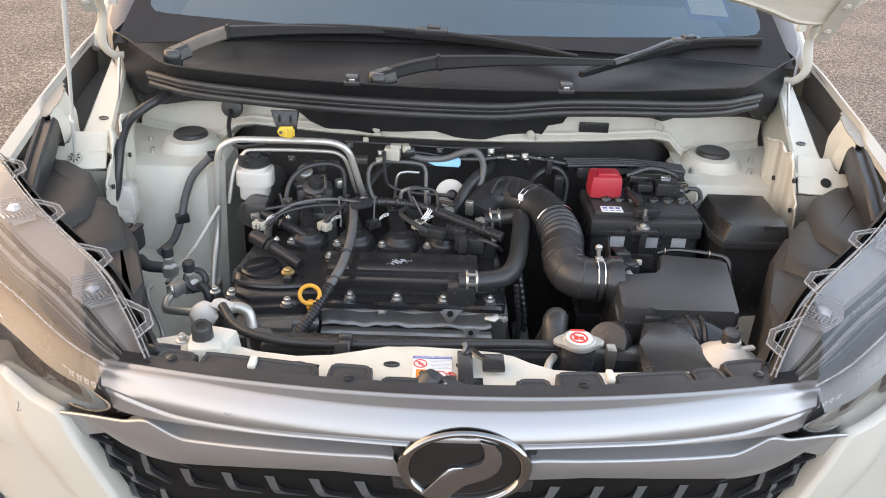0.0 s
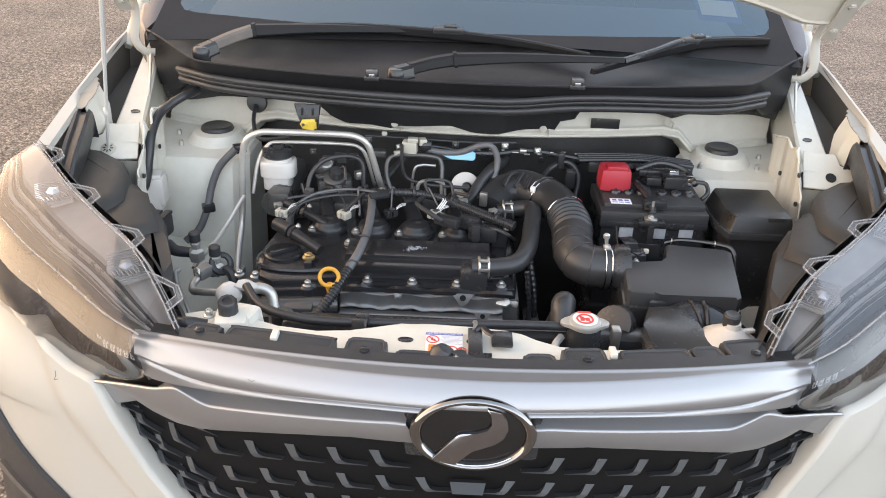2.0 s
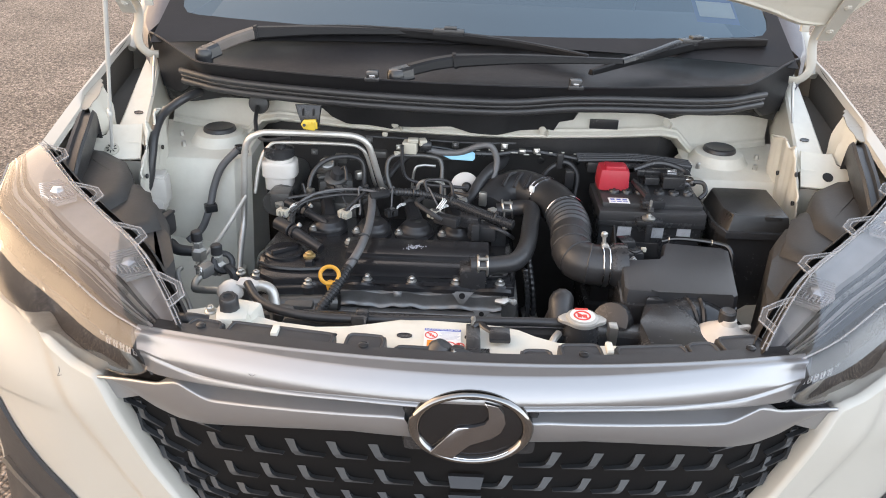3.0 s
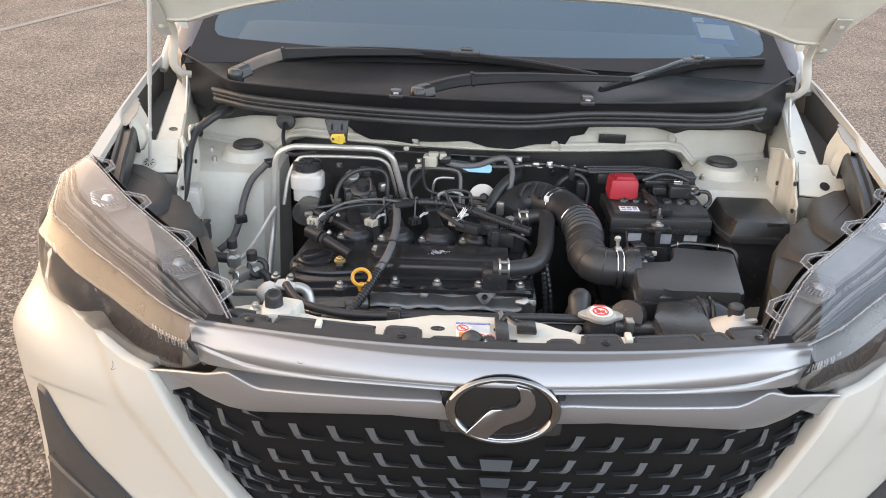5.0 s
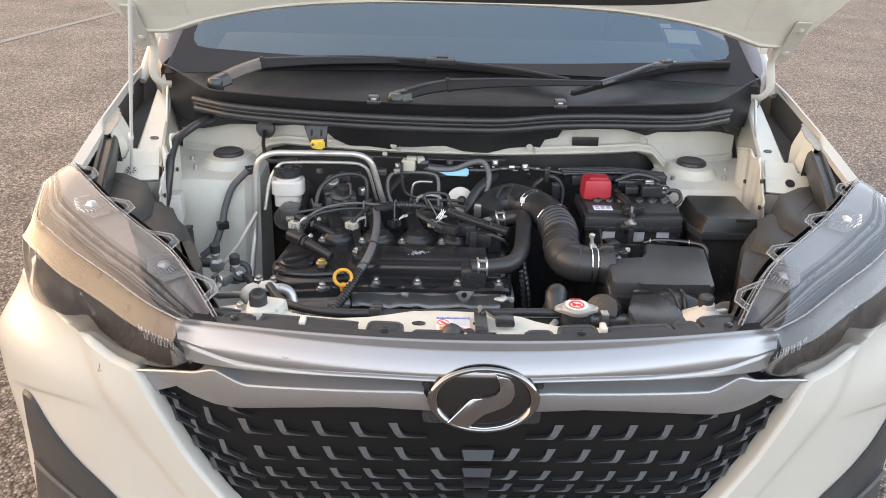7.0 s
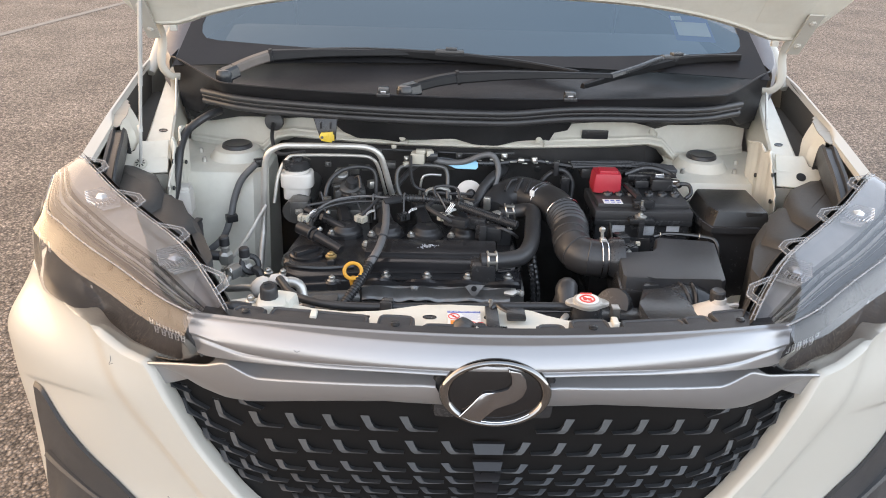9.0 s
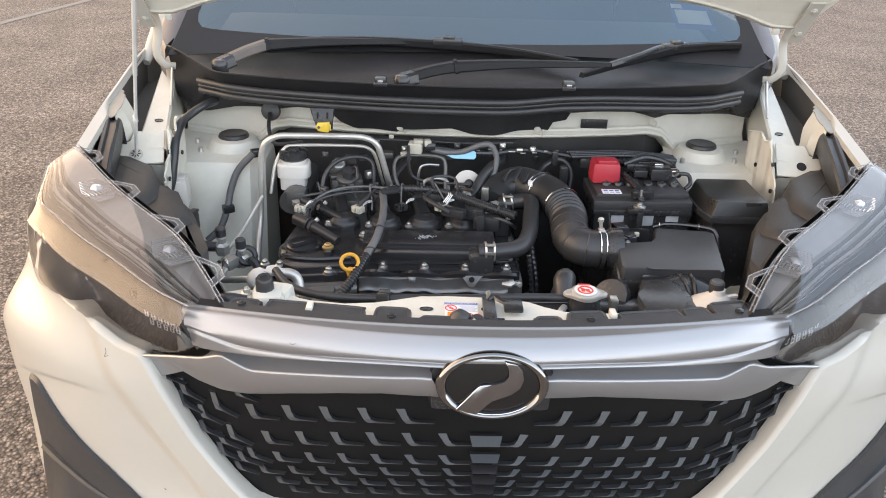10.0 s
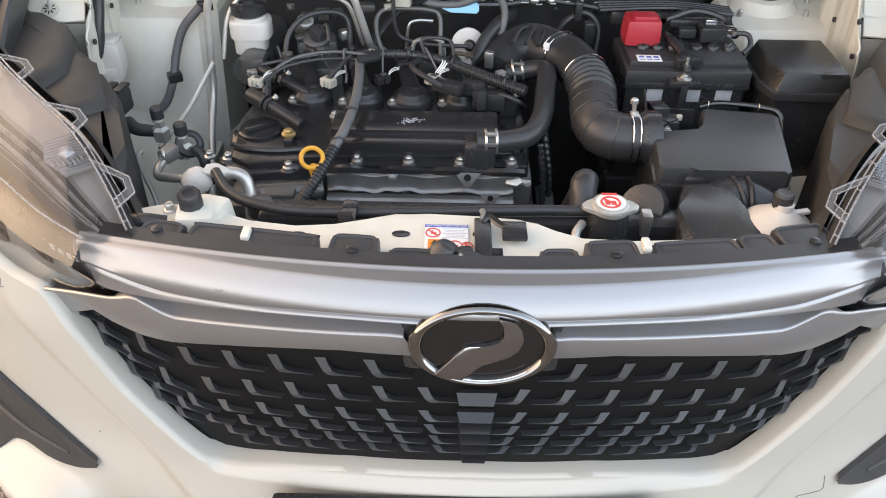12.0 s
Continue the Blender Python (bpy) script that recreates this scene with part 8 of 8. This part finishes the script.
# sensors at the end of the cover by the hose
sensor2 = thing("engine_sensors", "small black sensors and plugs on the end of the valve cover", "sensor")
bm = B()
box(bm, (0.030, 1.270, 0.800), (0.056, 0.036, 0.030), 0.006, -14)
box(bm, (0.060, 1.290, 0.790), (0.030, 0.060, 0.040), 0.005)
part("body", bm, PLASTIC, sensor2)
bm = B()
box(bm, (0.052, 1.318, 0.806), (0.024, 0.022, 0.022), 0.004, 10)
part("plug", bm, GRAINED, sensor2)
bolt("bolt", (0.015, 1.313, 0.786), sensor2, 0.0055, 0.006)
bolt("bolt", (0.072, 1.262, 0.812), sensor2, 0.0045, 0.005)
bm = B()
tube(bm, [(0.040, 1.258, 0.812), (0.055, 1.248, 0.815), (0.075, 1.246, 0.806), (0.088, 1.262, 0.790)], 0.0035, 8, 5)
part("lead", bm, RUBBER, sensor2)
bm = B()
box(bm, (0.070, 1.300, 0.814), (0.003, 0.030, 0.012), 0.0008, -6)
part("steel_clip", bm, STEEL, sensor2)
# fitting at the end of the head front
bm = B()
prism(bm, [(-0.012, -0.007), (0.006, -0.008), (0.013, -0.001), (0.008, 0.008), (-0.002, 0.010), (-0.012, 0.003)], 0, 0.008, 0.002, Matrix.Translation((0.064, 1.108, 0.742)) @ pose(0, 0, 0, 40, 0, -15))
tube(bm, [(0.070, 1.104, 0.746), (0.084, 1.106, 0.742)], 0.0042, 8, 2)
lathe(bm, (0.083, 1.106, 0.742), [(0.006, 0), (0.006, 0.004), (0.003, 0.005)], 6, (0.5, -0.8, 0.3))
part("bright_bracket", bm, ALU, engine, "bright aluminium sensor fitting")
# drive belt end and engine side cables
bm = B()
lathe(bm, (0.120, 1.175, 0.60), [(0.075, -0.012), (0.080, 0.0), (0.080, 0.014), (0.070, 0.018), (0.03, 0.012)], 32, (1, 0, 0))
part("pulley", bm, CASTALU, engine, "dark metal pulley")
# firewall clutter
clut = thing("firewall_fittings", "small metal fittings and clips on the dark firewall", "fitting")
for c, s, m, a in (((-0.240, 1.455, 0.868), (0.020, 0.014, 0.012), CASTALU, 20), ((-0.300, 1.432, 0.846), (0.026, 0.018, 0.014), CASTALU, -15), ((-0.225, 1.420, 0.842), (0.018, 0.016, 0.018), STEEL, 30), ((-0.365, 1.372, 0.812), (0.024, 0.020, 0.024), PLASTIC, 0), ((-0.180, 1.500, 0.905), (0.012, 0.008, 0.010), WHITEPL, 0), ((0.115, 1.520, 0.872), (0.016, 0.012, 0.010), STEEL, 0), ((0.195, 1.500, 0.862), (0.014, 0.014, 0.034), PLASTIC, 0), ((0.215, 1.480, 0.830), (0.020, 0.020, 0.040), PLASTIC, 0)):
    part("fitting", box(B(), c, s, 0.004, a), m, clut)
bm = B()
lathe(bm, (-0.292, 1.420, 0.862), [(0.015, 0), (0.015, 0.006), (0.012, 0.008), (0.010, 0.006), (0.004, 0.007)], 18, (0.1, -0.5, 1))
part("round_valve", bm, ALUDULL, clut, "bright round valve")
bm = B()
tube(bm, [(-0.195, 1.43, 0.80), (-0.150, 1.50, 0.84), (-0.120, 1.52, 0.86)], 0.007, 8, 5)
part("pipe", bm, RUBBER, clut)
bm = B()
tube(bm, [(0.150, 1.50, 0.80), (0.175, 1.505, 0.84), (0.210, 1.51, 0.855), (0.235, 1.50, 0.83), (0.230, 1.48, 0.78)], 0.006, 8, 5)
part("pipe", bm, RUBBER, clut)
for x in (-0.02, 0.08, 0.16, 0.24):
    bm = B()
    lathe(bm, (x, 1.556, 0.84), [(0.008, 0), (0.008, 0.003), (0.004, 0.004)], 10, (0, -1, 0))
    part("mat_button", bm, PLASTIC, clut)
# fine wiring and bright fittings over the coils
random.seed(33)
for k in range(6):
    x = -0.33 + 0.062 * k
    y = 1.352 + random.uniform(-0.012, 0.008)
    end = Vector((x + random.uniform(-0.02, 0.03), 1.310 + random.uniform(-0.02, 0.015), 0.806 + random.uniform(-0.008, 0.010)))
    bm = B()
    tube(bm, [(x, y, 0.836), (x + random.uniform(-0.012, 0.012), y - 0.014, 0.846 + random.uniform(-0.004, 0.006)), end + Vector((0, 0.01, 0.012)), end], random.uniform(0.0013, 0.0024), 6, 5)
    part("wire", bm, random.choice((RUBBER, TAPE, RUBBER)), loom)
for x, y, z, a in ((-0.372, 1.322, 0.812, 25), (-0.318, 1.366, 0.826, -20), (-0.262, 1.374, 0.830, 15), (-0.172, 1.372, 0.830, -30), (-0.010, 1.352, 0.824, 10), (0.048, 1.330, 0.815, 35)):
    bm = B()
    box(bm, (x, y, z), (0.016, 0.012, 0.010), 0.002, a)
    box(bm, (x + 0.004, y - 0.008, z + 0.002), (0.007, 0.010, 0.005), 0.001, a)
    part("joint", bm, random.choice((ALU, CASTALU, STEEL)), loom)
# steel pipes and clips in front of the firewall mat
for pts, r, m in (([(-0.12, 1.47, 0.78), (-0.115, 1.475, 0.835), (-0.10, 1.478, 0.846), (-0.07, 1.478, 0.846)], 0.0030, STEEL), ([(-0.225, 1.53, 0.888), (-0.12, 1.535, 0.884), (0.0, 1.532, 0.882), (0.10, 1.536, 0.884)], 0.0028, RUBBER)):
    bm = B()
    tube(bm, pts, r, 8, 6)
    part("thin_pipe", bm, m, clut)
for x, y, z in ((-0.330, 1.492, 0.862), (-0.215, 1.515, 0.886), (-0.150, 1.508, 0.874), (-0.085, 1.492, 0.872), (-0.03, 1.51, 0.884), (0.075, 1.515, 0.884), (0.145, 1.515, 0.876)):
    bm = B()
    box(bm, (x, y, z), (0.014, 0.008, 0.012), 0.002, 8)
    lathe(bm, (x, y - 0.006, z), [(0.0040, -0.002), (0.0040, 0.003), (0.002, 0.004)], 8, (0, -1, 0.2))
    part("clip", bm, random.choice((CASTALU, STEEL, ALU)), clut)
